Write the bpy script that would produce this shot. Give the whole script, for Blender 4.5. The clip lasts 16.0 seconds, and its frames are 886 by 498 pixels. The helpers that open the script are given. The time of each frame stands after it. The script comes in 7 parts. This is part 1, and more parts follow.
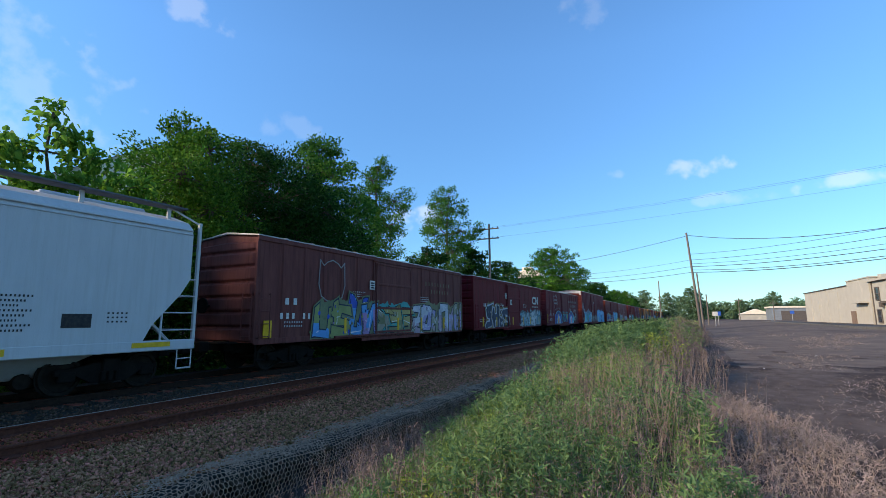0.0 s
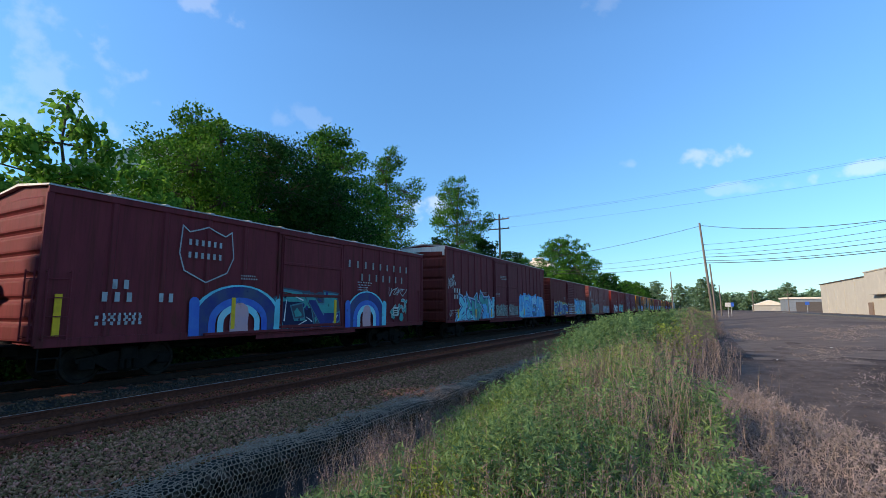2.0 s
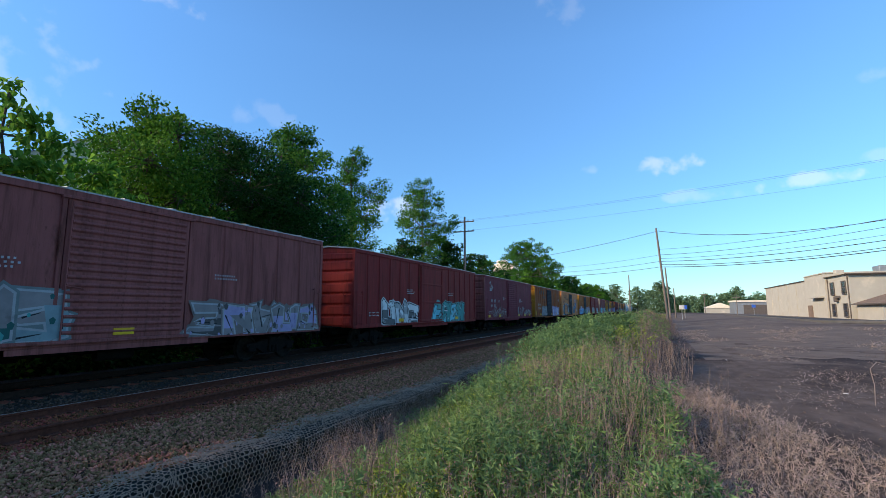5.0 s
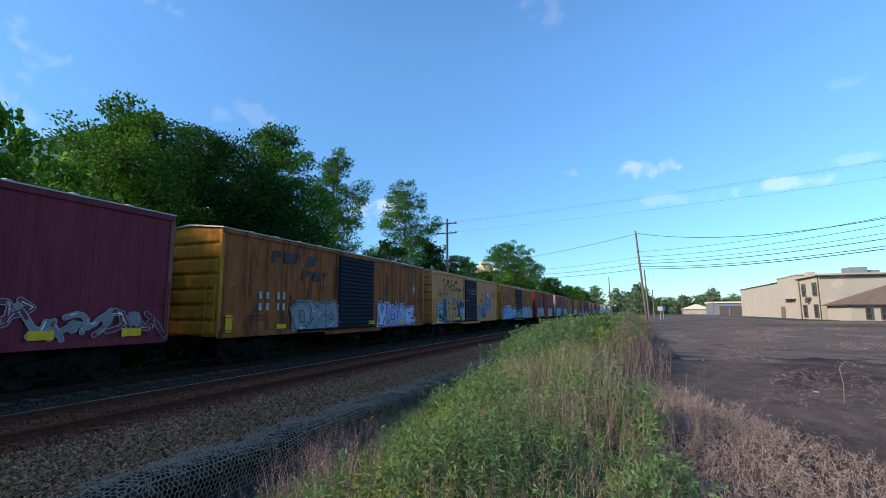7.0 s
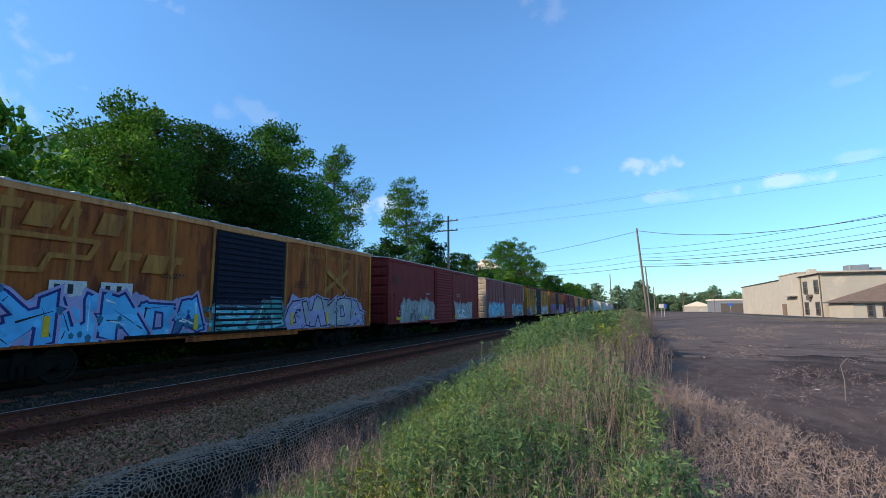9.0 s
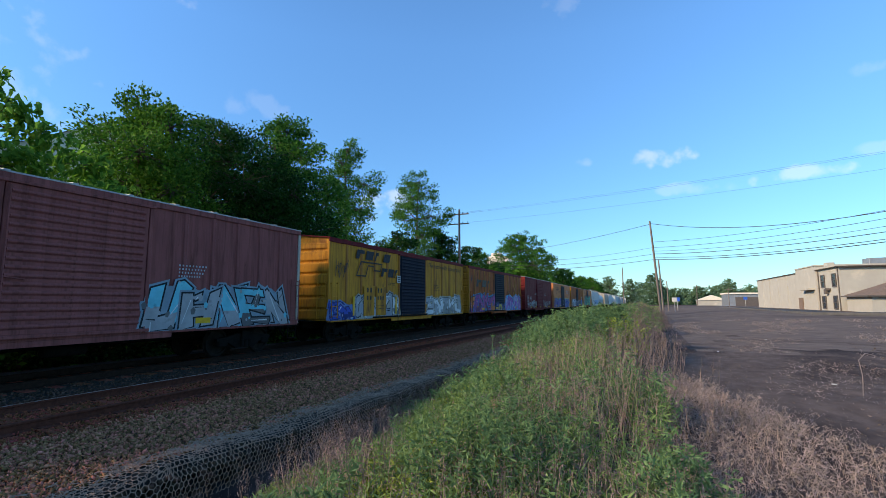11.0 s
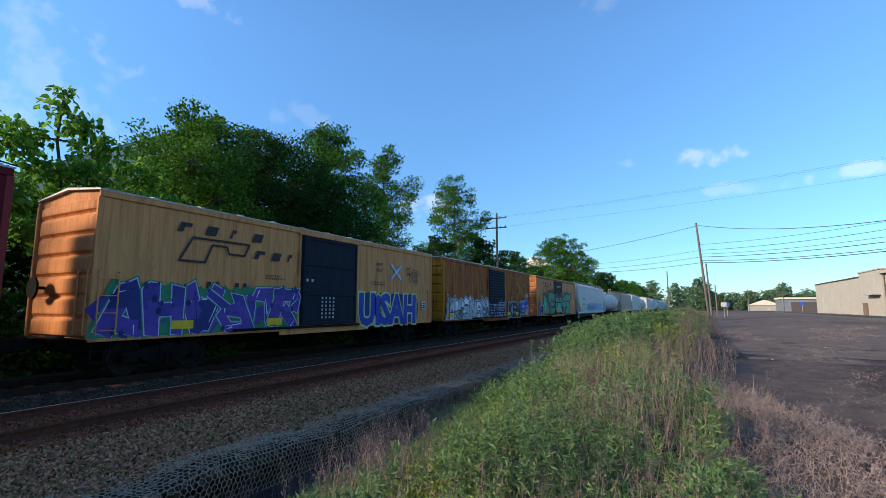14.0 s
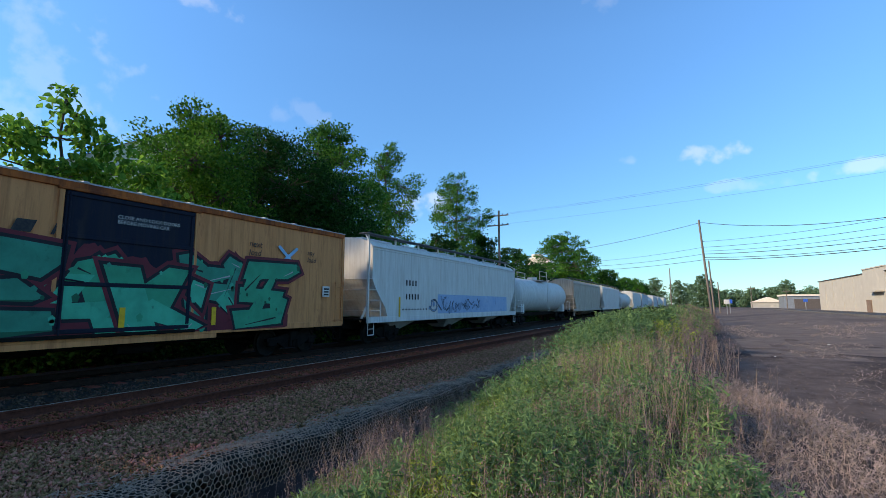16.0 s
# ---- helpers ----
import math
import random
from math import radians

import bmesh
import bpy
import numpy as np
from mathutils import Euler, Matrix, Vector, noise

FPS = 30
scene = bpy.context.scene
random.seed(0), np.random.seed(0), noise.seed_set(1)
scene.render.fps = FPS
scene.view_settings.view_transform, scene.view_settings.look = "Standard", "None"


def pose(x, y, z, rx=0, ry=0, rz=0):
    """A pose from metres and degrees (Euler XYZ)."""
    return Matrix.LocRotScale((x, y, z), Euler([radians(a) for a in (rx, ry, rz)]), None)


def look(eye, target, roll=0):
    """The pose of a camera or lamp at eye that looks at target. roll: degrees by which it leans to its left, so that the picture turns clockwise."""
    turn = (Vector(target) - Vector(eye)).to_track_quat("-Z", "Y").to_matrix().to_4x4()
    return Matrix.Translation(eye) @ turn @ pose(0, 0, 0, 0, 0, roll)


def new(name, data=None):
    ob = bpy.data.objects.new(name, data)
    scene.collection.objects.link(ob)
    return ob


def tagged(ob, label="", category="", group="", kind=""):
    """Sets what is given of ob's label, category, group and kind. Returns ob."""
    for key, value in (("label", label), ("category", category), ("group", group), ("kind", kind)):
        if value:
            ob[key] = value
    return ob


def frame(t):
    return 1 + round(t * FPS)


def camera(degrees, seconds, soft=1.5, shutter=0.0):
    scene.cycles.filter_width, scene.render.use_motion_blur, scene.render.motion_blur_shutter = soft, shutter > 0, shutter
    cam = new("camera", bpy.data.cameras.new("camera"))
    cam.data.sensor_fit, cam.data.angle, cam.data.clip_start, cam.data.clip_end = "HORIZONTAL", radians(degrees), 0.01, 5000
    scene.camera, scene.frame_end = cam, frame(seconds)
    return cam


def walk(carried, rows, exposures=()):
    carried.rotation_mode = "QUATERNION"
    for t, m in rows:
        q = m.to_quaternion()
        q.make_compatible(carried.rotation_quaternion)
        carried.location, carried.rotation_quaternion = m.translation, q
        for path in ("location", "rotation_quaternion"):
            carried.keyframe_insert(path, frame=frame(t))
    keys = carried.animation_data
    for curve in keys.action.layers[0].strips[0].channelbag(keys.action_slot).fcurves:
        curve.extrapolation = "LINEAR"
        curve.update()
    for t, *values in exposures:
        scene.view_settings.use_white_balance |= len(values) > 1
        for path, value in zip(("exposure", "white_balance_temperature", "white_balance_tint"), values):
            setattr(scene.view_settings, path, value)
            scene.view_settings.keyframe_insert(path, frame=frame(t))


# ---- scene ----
CAM_Z = 1.741
cam = camera(87.0, 16.0, soft=0.45)
PATH = [  # seconds, yaw, pitch, roll
    (0.0, 27.14, 8.36, 0.25), (0.5, 27.74, 7.88, 0.12), (1.0, 28.09, 7.59, 0.11), (1.5, 28.30, 7.37, 0.05),
    (2.0, 28.37, 7.19, 0.10), (2.5, 28.33, 7.17, 0.05), (3.0, 27.85, 7.28, 0.06), (3.5, 27.01, 7.27, 0.09),
    (4.0, 25.97, 7.29, 0.07), (6.5, 22.19, 7.61, 0.05), (7.0, 21.91, 7.63, 0.12), (7.5, 21.69, 7.61, 0.09),
    (8.0, 21.57, 7.59, 0.12), (8.5, 21.67, 7.51, 0.14), (9.0, 22.04, 7.31, 0.11), (11.5, 23.94, 6.36, 0.01),
    (12.0, 24.59, 6.32, -0.03), (12.5, 25.17, 6.59, -0.10), (13.0, 26.41, 6.72, -0.13), (13.5, 27.35, 6.88, -0.11),
    (14.0, 27.99, 7.02, -0.14), (14.5, 28.61, 7.00, -0.14), (15.0, 28.66, 6.93, -0.16), (15.5, 28.65, 6.89, -0.06),
    (16.0, 28.26, 6.72, -0.06)]
walk(cam, [(t, pose(0, 0, CAM_Z, 90 + p, r, y)) for t, y, p, r in PATH], exposures=[(0.0, 0.92, 7700, 8), (16.0, 0.92, 7700, 8)])

# ---- light ----
SUN_EL, SUN_AZ = 23.0, 230.0     # degrees; azimuth clockwise from +y, the sun stands beyond the trees left of the line
world = bpy.data.worlds.new("sky")
scene.world = world
world.use_nodes = True


def sky_world():
    nt = world.node_tree
    nt.nodes.clear()
    out = nt.nodes.new("ShaderNodeOutputWorld")
    bg = nt.nodes.new("ShaderNodeBackground")
    sky = nt.nodes.new("ShaderNodeTexSky")
    sky.sky_type, sky.sun_disc = "NISHITA", False
    sky.sun_elevation, sky.sun_rotation = radians(SUN_EL), radians(SUN_AZ)
    sky.air_density, sky.dust_density, sky.ozone_density, sky.altitude = 1.0, 0.05, 7.0, 50
    bg.inputs["Strength"].default_value = 0.125
    # small fair-weather clouds: (azimuth left of the line, elevation, half width, half height, amount)
    clouds = [(-2.5, 16.1, 3.2, 1.2, 0.27), (-14.4, 12.6, 3.4, 0.9, 0.27), (6.8, 16.3, 1.2, 0.6, 0.1), (-5.6, 12.3, 3.4, 0.7, 0.13), (-21.0, 13.9, 2.4, 0.6, 0.12),
              (30.5, 11.9, 3.0, 2.6, 0.3), (57.4, 31.6, 4.0, 1.6, 0.16), (66.6, 25.3, 3.5, 1.0, 0.16), (72.0, 20.8, 9.0, 6.0, 0.12), (46.9, 22.2, 4.0, 1.6, 0.07),
              (8.6, 33.9, 3.0, 1.5, 0.07), (-20.9, 20.8, 2.0, 0.7, 0.08)]
    geo = nt.nodes.new("ShaderNodeTexCoord")
    noise_n = nt.nodes.new("ShaderNodeTexNoise")
    noise_n.inputs["Scale"].default_value, noise_n.inputs["Detail"].default_value = 17.0, 8.0
    nt.links.new(geo.outputs["Generated"], noise_n.inputs["Vector"])
    total = None
    for az, el, hw, hh, amount in clouds:
        a, e = radians(az), radians(el)
        c = Vector((-math.sin(a) * math.cos(e), math.cos(a) * math.cos(e), math.sin(e)))
        right = Vector((math.cos(a), math.sin(a), 0))
        up = right.cross(c)
        sub = nt.nodes.new("ShaderNodeVectorMath")
        sub.operation = "SUBTRACT"
        sub.inputs[1].default_value = c
        nt.links.new(geo.outputs["Generated"], sub.inputs[0])
        lengths = []
        for axis, half in ((right, hw), (up, hh)):
            dot = nt.nodes.new("ShaderNodeVectorMath")
            dot.operation = "DOT_PRODUCT"
            dot.inputs[1].default_value = axis / radians(half)
            nt.links.new(sub.outputs[0], dot.inputs[0])
            sq = nt.nodes.new("ShaderNodeMath")
            sq.operation = "MULTIPLY"
            nt.links.new(dot.outputs["Value"], sq.inputs[0])
            nt.links.new(dot.outputs["Value"], sq.inputs[1])
            lengths.append(sq)
        add = nt.nodes.new("ShaderNodeMath")
        nt.links.new(lengths[0].outputs[0], add.inputs[0])
        nt.links.new(lengths[1].outputs[0], add.inputs[1])
        wob = nt.nodes.new("ShaderNodeMath")
        wob.operation = "MULTIPLY_ADD"
        wob.inputs[1].default_value, wob.inputs[2].default_value = 7.5, -3.5
        nt.links.new(noise_n.outputs["Fac"], wob.inputs[0])
        add2 = nt.nodes.new("ShaderNodeMath")
        nt.links.new(add.outputs[0], add2.inputs[0])
        nt.links.new(wob.outputs[0], add2.inputs[1])
        fade = nt.nodes.new("ShaderNodeMapRange")
        fade.inputs["From Min"].default_value, fade.inputs["From Max"].default_value = 1.1, -0.1
        fade.inputs["To Min"].default_value, fade.inputs["To Max"].default_value = 0.0, amount
        fade.interpolation_type = "SMOOTHSTEP"
        nt.links.new(add2.outputs[0], fade.inputs["Value"])
        if total is None:
            total = fade.outputs[0]
        else:
            mx = nt.nodes.new("ShaderNodeMath")
            mx.operation = "MAXIMUM"
            nt.links.new(total, mx.inputs[0])
            nt.links.new(fade.outputs[0], mx.inputs[1])
            total = mx.outputs[0]
    mix = nt.nodes.new("ShaderNodeMix")
    mix.data_type = "RGBA"
    tone = nt.nodes.new("ShaderNodeMix")
    tone.data_type, tone.blend_type = "RGBA", "MULTIPLY"
    tone.inputs["Factor"].default_value, tone.inputs["B"].default_value = 1.0, (0.85, 1.12, 1.24, 1)
    # thin high haze evens the sky between the sun's side and the far side
    side_dot = nt.nodes.new("ShaderNodeVectorMath")
    side_dot.operation = "DOT_PRODUCT"
    side_dot.inputs[1].default_value = (math.sin(radians(SUN_AZ)), math.cos(radians(SUN_AZ)), 0)
    nt.links.new(geo.outputs["Generated"], side_dot.inputs[0])
    even = nt.nodes.new("ShaderNodeMapRange")
    even.inputs["From Min"].default_value, even.inputs["From Max"].default_value = -0.9, 0.6
    even.inputs["To Min"].default_value, even.inputs["To Max"].default_value = 0.92, 0.90
    nt.links.new(side_dot.outputs["Value"], even.inputs["Value"])
    evened = nt.nodes.new("ShaderNodeVectorMath")
    evened.operation = "SCALE"
    nt.links.new(sky.outputs[0], evened.inputs[0])
    height = nt.nodes.new("ShaderNodeSeparateXYZ")
    nt.links.new(geo.outputs["Generated"], height.inputs[0])
    rise = nt.nodes.new("ShaderNodeMapRange")
    rise.inputs["From Min"].default_value, rise.inputs["From Max"].default_value = 0.0, 0.5
    rise.inputs["To Min"].default_value, rise.inputs["To Max"].default_value = 0.76, 1.34
    nt.links.new(height.outputs["Z"], rise.inputs["Value"])
    both = nt.nodes.new("ShaderNodeMath")
    both.operation = "MULTIPLY"
    nt.links.new(even.outputs[0], both.inputs[0])
    nt.links.new(rise.outputs[0], both.inputs[1])
    nt.links.new(both.outputs[0], evened.inputs["Scale"])
    nt.links.new(evened.outputs[0], tone.inputs["A"])
    mix.inputs["B"].default_value = (5.2, 5.3, 5.7, 1)
    nt.links.new(total, mix.inputs["Factor"])
    nt.links.new(tone.outputs["Result"], mix.inputs["A"])
    nt.links.new(mix.outputs["Result"], bg.inputs["Color"])
    nt.links.new(bg.outputs[0], out.inputs[0])


sky_world()
sun = new("sun", bpy.data.lights.new("sun", "SUN"))
sun.data.energy, sun.data.angle, sun.data.color = 3.0, radians(8.0), (1.0, 0.88, 0.74)
SUN_DIR = Vector((math.sin(radians(SUN_AZ)) * math.cos(radians(SUN_EL)), math.cos(radians(SUN_AZ)) * math.cos(radians(SUN_EL)), math.sin(radians(SUN_EL))))
sun.matrix_basis = look(SUN_DIR * 60, (0, 0, 0))


# ---- materials ----
def material(name, base, other=None, scale=4.0, rough=0.7, metal=0.0, bump=0.0, bump_scale=40.0, third=None, third_scale=0.6, third_at=0.55,
             stretch=(1, 1, 1), per="", spread=0.0, translucent=0.0, spec=0.2, streak=None):
    """A two-scale procedural surface: base and other mix by noise, third comes in large stains; per varies pieces ('object' or 'island')."""
    m = bpy.data.materials.new(name)
    m.use_nodes = True
    nt = m.node_tree
    b = nt.nodes["Principled BSDF"]
    b.inputs["Roughness"].default_value, b.inputs["Metallic"].default_value = rough, metal
    b.inputs["Specular IOR Level"].default_value = spec
    tc = nt.nodes.new("ShaderNodeTexCoord")
    mp = nt.nodes.new("ShaderNodeMapping")
    mp.inputs["Scale"].default_value = stretch
    nt.links.new(tc.outputs["Object"], mp.inputs["Vector"])

    def noise_of(s, detail=5.0, r=0.6):
        n = nt.nodes.new("ShaderNodeTexNoise")
        n.inputs["Scale"].default_value, n.inputs["Detail"].default_value, n.inputs["Roughness"].default_value = s, detail, r
        nt.links.new(mp.outputs[0], n.inputs["Vector"])
        return n.outputs["Fac"]

    def ramp(fac, lo, hi):
        r = nt.nodes.new("ShaderNodeMapRange")
        r.inputs["From Min"].default_value, r.inputs["From Max"].default_value = lo, hi
        nt.links.new(fac, r.inputs["Value"])
        return r.outputs[0]

    def mixed(fac, a, c):
        x = nt.nodes.new("ShaderNodeMix")
        x.data_type = "RGBA"
        nt.links.new(fac, x.inputs["Factor"])
        for slot, v in (("A", a), ("B", c)):
            if isinstance(v, tuple):
                x.inputs[slot].default_value = (*v, 1)
            else:
                nt.links.new(v, x.inputs[slot])
        return x.outputs["Result"]
    other = other or tuple(v * 0.8 for v in base)
    col = mixed(ramp(noise_of(scale), 0.35, 0.68), base, other)
    if third:
        col = mixed(ramp(noise_of(third_scale, 6.0, 0.65), third_at, third_at + 0.14), col, third)
    if streak:   # dirt and rust that ran down, and small chipped spots
        keep, mp2 = mp, nt.nodes.new("ShaderNodeMapping")
        mp2.inputs["Scale"].default_value = (3.0, 3.0, 0.16)
        nt.links.new(tc.outputs["Object"], mp2.inputs["Vector"])
        mp = mp2
        runs = ramp(noise_of(2.6, 7.0, 0.7), 0.47, 0.72)
        mp = keep
        spots = ramp(noise_of(9.0, 8.0, 0.72), 0.60, 0.70)
        top = nt.nodes.new("ShaderNodeMath")
        top.operation = "MAXIMUM"
        nt.links.new(runs, top.inputs[0])
        nt.links.new(spots, top.inputs[1])
        soft_n = nt.nodes.new("ShaderNodeMath")
        soft_n.operation = "MULTIPLY"
        soft_n.inputs[1].default_value = 0.72
        nt.links.new(top.outputs[0], soft_n.inputs[0])
        col = mixed(soft_n.outputs[0], col, streak)
    if per:
        if per == "object":
            src = nt.nodes.new("ShaderNodeObjectInfo").outputs["Random"]
        else:
            src = nt.nodes.new("ShaderNodeNewGeometry").outputs["Random Per Island"]
        hsv = nt.nodes.new("ShaderNodeHueSaturation")
        mr = nt.nodes.new("ShaderNodeMapRange")
        mr.inputs["To Min"].default_value, mr.inputs["To Max"].default_value = 1 - spread, 1 + spread
        nt.links.new(src, mr.inputs["Value"])
        nt.links.new(mr.outputs[0], hsv.inputs["Value"])
        mh = nt.nodes.new("ShaderNodeMapRange")
        mh.inputs["To Min"].default_value, mh.inputs["To Max"].default_value = 0.5 + spread * 0.05, 0.5 - spread * 0.05
        nt.links.new(src, mh.inputs["Value"])
        nt.links.new(mh.outputs[0], hsv.inputs["Hue"])
        nt.links.new(col, hsv.inputs["Color"])
        col = hsv.outputs[0]
    nt.links.new(col, b.inputs["Base Color"])
    rr = nt.nodes.new("ShaderNodeMapRange")
    rr.inputs["To Min"].default_value, rr.inputs["To Max"].default_value = max(0.02, rough - 0.12), min(1.0, rough + 0.12)
    nt.links.new(noise_of(scale * 2.3), rr.inputs["Value"])
    nt.links.new(rr.outputs[0], b.inputs["Roughness"])
    if bump:
        bp = nt.nodes.new("ShaderNodeBump")
        bp.inputs["Strength"].default_value, bp.inputs["Distance"].default_value = min(1.0, bump), 0.02
        nt.links.new(noise_of(bump_scale, 4.0), bp.inputs["Height"])
        nt.links.new(bp.outputs[0], b.inputs["Normal"])
    if translucent:
        tr = nt.nodes.new("ShaderNodeBsdfTranslucent")
        nt.links.new(col, tr.inputs["Color"])
        ms = nt.nodes.new("ShaderNodeMixShader")
        ms.inputs[0].default_value = translucent
        nt.links.new(b.outputs[0], ms.inputs[1])
        nt.links.new(tr.outputs[0], ms.inputs[2])
        nt.links.new(ms.outputs[0], nt.nodes["Material Output"].inputs["Surface"])
    return m


M_GRAVEL = material("dusty packed gravel", (0.17, 0.132, 0.112), (0.115, 0.088, 0.076), 2.0, 0.95, bump=0.8, bump_scale=9.0, third=(0.09, 0.068, 0.06), third_scale=0.12, third_at=0.52, stretch=(0.5, 1, 1), spec=0.05)
M_CLOD = material("earth clods", (0.10, 0.075, 0.062), (0.15, 0.115, 0.095), 9.0, 0.95, per="island", spread=0.4)
M_EARTH = material("earth", (0.08, 0.058, 0.05), (0.135, 0.10, 0.085), 3.0, 0.95, bump=1.0, bump_scale=6.0, third=(0.034, 0.024, 0.022), third_scale=0.26, third_at=0.475, stretch=(1, 0.6, 1), spec=0.06)
# bed colour darkened to put shade into the gaps between loose stones
M_BALLAST = material("ballast", (0.06, 0.028, 0.018), (0.10, 0.047, 0.03), 9.0, 0.95, bump=1.0, bump_scale=22.0, third=(0.04, 0.028, 0.021), third_scale=0.5, third_at=0.52, spec=0.04)
M_RUSTSTONE = material("rust-stained stone", (0.37, 0.11, 0.05), (0.17, 0.052, 0.026), 12.0, 0.95, per="island", spread=0.5, spec=0.04)
M_DARKSTONE = material("grimy dark stone", (0.14, 0.084, 0.054), (0.06, 0.04, 0.027), 12.0, 0.95, per="island", spread=0.45, spec=0.06)
M_STONE = material("crushed stone", (0.58, 0.255, 0.122), (0.17, 0.075, 0.038), 12.0, 0.9, per="island", spread=0.6, spec=0.05)
# rails below the train: shade of the cars put into the steel colour
M_SHADERAIL = material("shade-black rail steel", (0.03, 0.018, 0.013), (0.045, 0.025, 0.018), 14.0, 0.9, bump=0.3, bump_scale=90, spec=0.05)
M_RUST = material("rusty steel", (0.15, 0.048, 0.03), (0.09, 0.03, 0.02), 14.0, 0.9, bump=0.3, bump_scale=90, spec=0.04)
M_NEARBLACK = material("near-black ballast", (0.03, 0.025, 0.021), (0.05, 0.042, 0.035), 9.0, 0.95, bump=1.0, bump_scale=22.0, spec=0.05)
M_RAILTOP = material("polished rail head", (0.8, 0.8, 0.8), (0.62, 0.62, 0.63), 6.0, 0.36, metal=0.9)
M_TIE = material("creosoted timber", (0.19, 0.06, 0.034), (0.25, 0.084, 0.046), 5.0, 0.95, bump=0.6, bump_scale=30, stretch=(0.3, 4, 4), per="object", spread=0.3, spec=0.03)
M_WIRE = material("galvanised wire", (0.47, 0.28, 0.185), (0.29, 0.17, 0.115), 8.0, 0.6, metal=0.1)
M_BLACK = material("dirty black steel", (0.009, 0.008, 0.007), (0.016, 0.013, 0.011), 5.0, 0.85, bump=0.2, spec=0.05)
M_WHEEL = material("worn wheel steel", (0.016, 0.013, 0.011), (0.03, 0.023, 0.018), 7.0, 0.85, spec=0.08)
M_GALV = material("dull galvanised roof", (0.42, 0.41, 0.39), (0.30, 0.29, 0.28), 2.0, 0.6, metal=0.35, third=(0.2, 0.12, 0.08), third_scale=0.7, third_at=0.56)
M_YELLOW = material("reflective yellow plate", (0.75, 0.42, 0.02), (0.62, 0.33, 0.02), 8.0, 0.5)
M_WHITE = material("white stencil paint", (0.62, 0.60, 0.57), (0.45, 0.43, 0.41), 14.0, 0.7)
M_DARKINK = material("black stencil paint", (0.02, 0.02, 0.025), (0.05, 0.045, 0.04), 14.0, 0.7)
M_BARK = material("bark", (0.11, 0.085, 0.065), (0.06, 0.045, 0.035), 7.0, 0.95, bump=0.8, bump_scale=18, stretch=(3, 3, 0.6))
M_POLE = material("weathered utility pole", (0.22, 0.18, 0.15), (0.13, 0.105, 0.09), 5.0, 0.9, bump=0.4, stretch=(4, 4, 0.3))
M_CABLE = material("black cable", (0.03, 0.03, 0.033), (0.045, 0.045, 0.05), 3.0, 0.6)


# ---- mesh helpers ----
def part(name, bm, mats, parent=None, label=""):
    me = bpy.data.meshes.new(name)
    if isinstance(bm, bmesh.types.BMesh):
        bm.to_mesh(me)
        bm.free()
    else:
        me.from_pydata(*bm)
    for m in (mats if isinstance(mats, (list, tuple)) else [mats]):
        me.materials.append(m)
    ob = new(name, me)
    if parent:
        ob.parent = parent
    if label:
        ob["label"] = label
    return ob


def thing(name, m, label, category, group="", kind=""):
    e = new(name)
    e.matrix_basis = m
    return tagged(e, label, category, group, kind)


def add_box(bm, lo, hi, bevel=0.0, mat=0):
    m = Matrix.Translation([(a + b) / 2 for a, b in zip(lo, hi)]) @ Matrix.Diagonal((*[abs(b - a) for a, b in zip(lo, hi)], 1))
    vs = bmesh.ops.create_cube(bm, size=1, matrix=m)["verts"]
    fs = {f for v in vs for f in v.link_faces}
    for f in fs:
        f.material_index = mat
    if bevel:
        es = list({e for v in vs for e in v.link_edges})
        r = bmesh.ops.bevel(bm, geom=es, offset=bevel, segments=1, affect="EDGES", profile=0.5)
        for f in r["faces"]:
            f.material_index = mat
    return vs


def boxes(*bs, bevel=0.0):
    bm = bmesh.new()
    for lo, hi in bs:
        add_box(bm, lo, hi, bevel)
    return bm


def add_rod(bm, a, b, r, n=6, r2=None, mat=0):
    a, b = Vector(a), Vector(b)
    d = b - a
    m = Matrix.Translation((a + b) / 2) @ d.to_track_quat("Z", "Y").to_matrix().to_4x4()
    vs = bmesh.ops.create_cone(bm, segments=n, radius1=r, radius2=r if r2 is None else r2, depth=d.length, cap_ends=True, matrix=m)["verts"]
    for f in {f for v in vs for f in v.link_faces}:
        f.material_index = mat
    return vs


def rods(*rs, n=6):
    bm = bmesh.new()
    for a, b, r in rs:
        add_rod(bm, a, b, r, n)
    return bm


def extruded(profile, y0, y1, axis="y"):
    """A closed (x, z) profile swept along y."""
    bm = bmesh.new()
    a = [bm.verts.new((x, y0, z)) for x, z in profile]
    b = [bm.verts.new((x, y1, z)) for x, z in profile]
    n = len(profile)
    for i in range(n):
        bm.faces.new((a[i], a[(i + 1) % n], b[(i + 1) % n], b[i]))
    bm.faces.new(a[::-1])
    bm.faces.new(b)
    bmesh.ops.recalc_face_normals(bm, faces=bm.faces)
    return bm


def smooth(x, a, b):
    k = np.clip((x - a) / (b - a), 0, 1)
    return k * k * (3 - 2 * k)


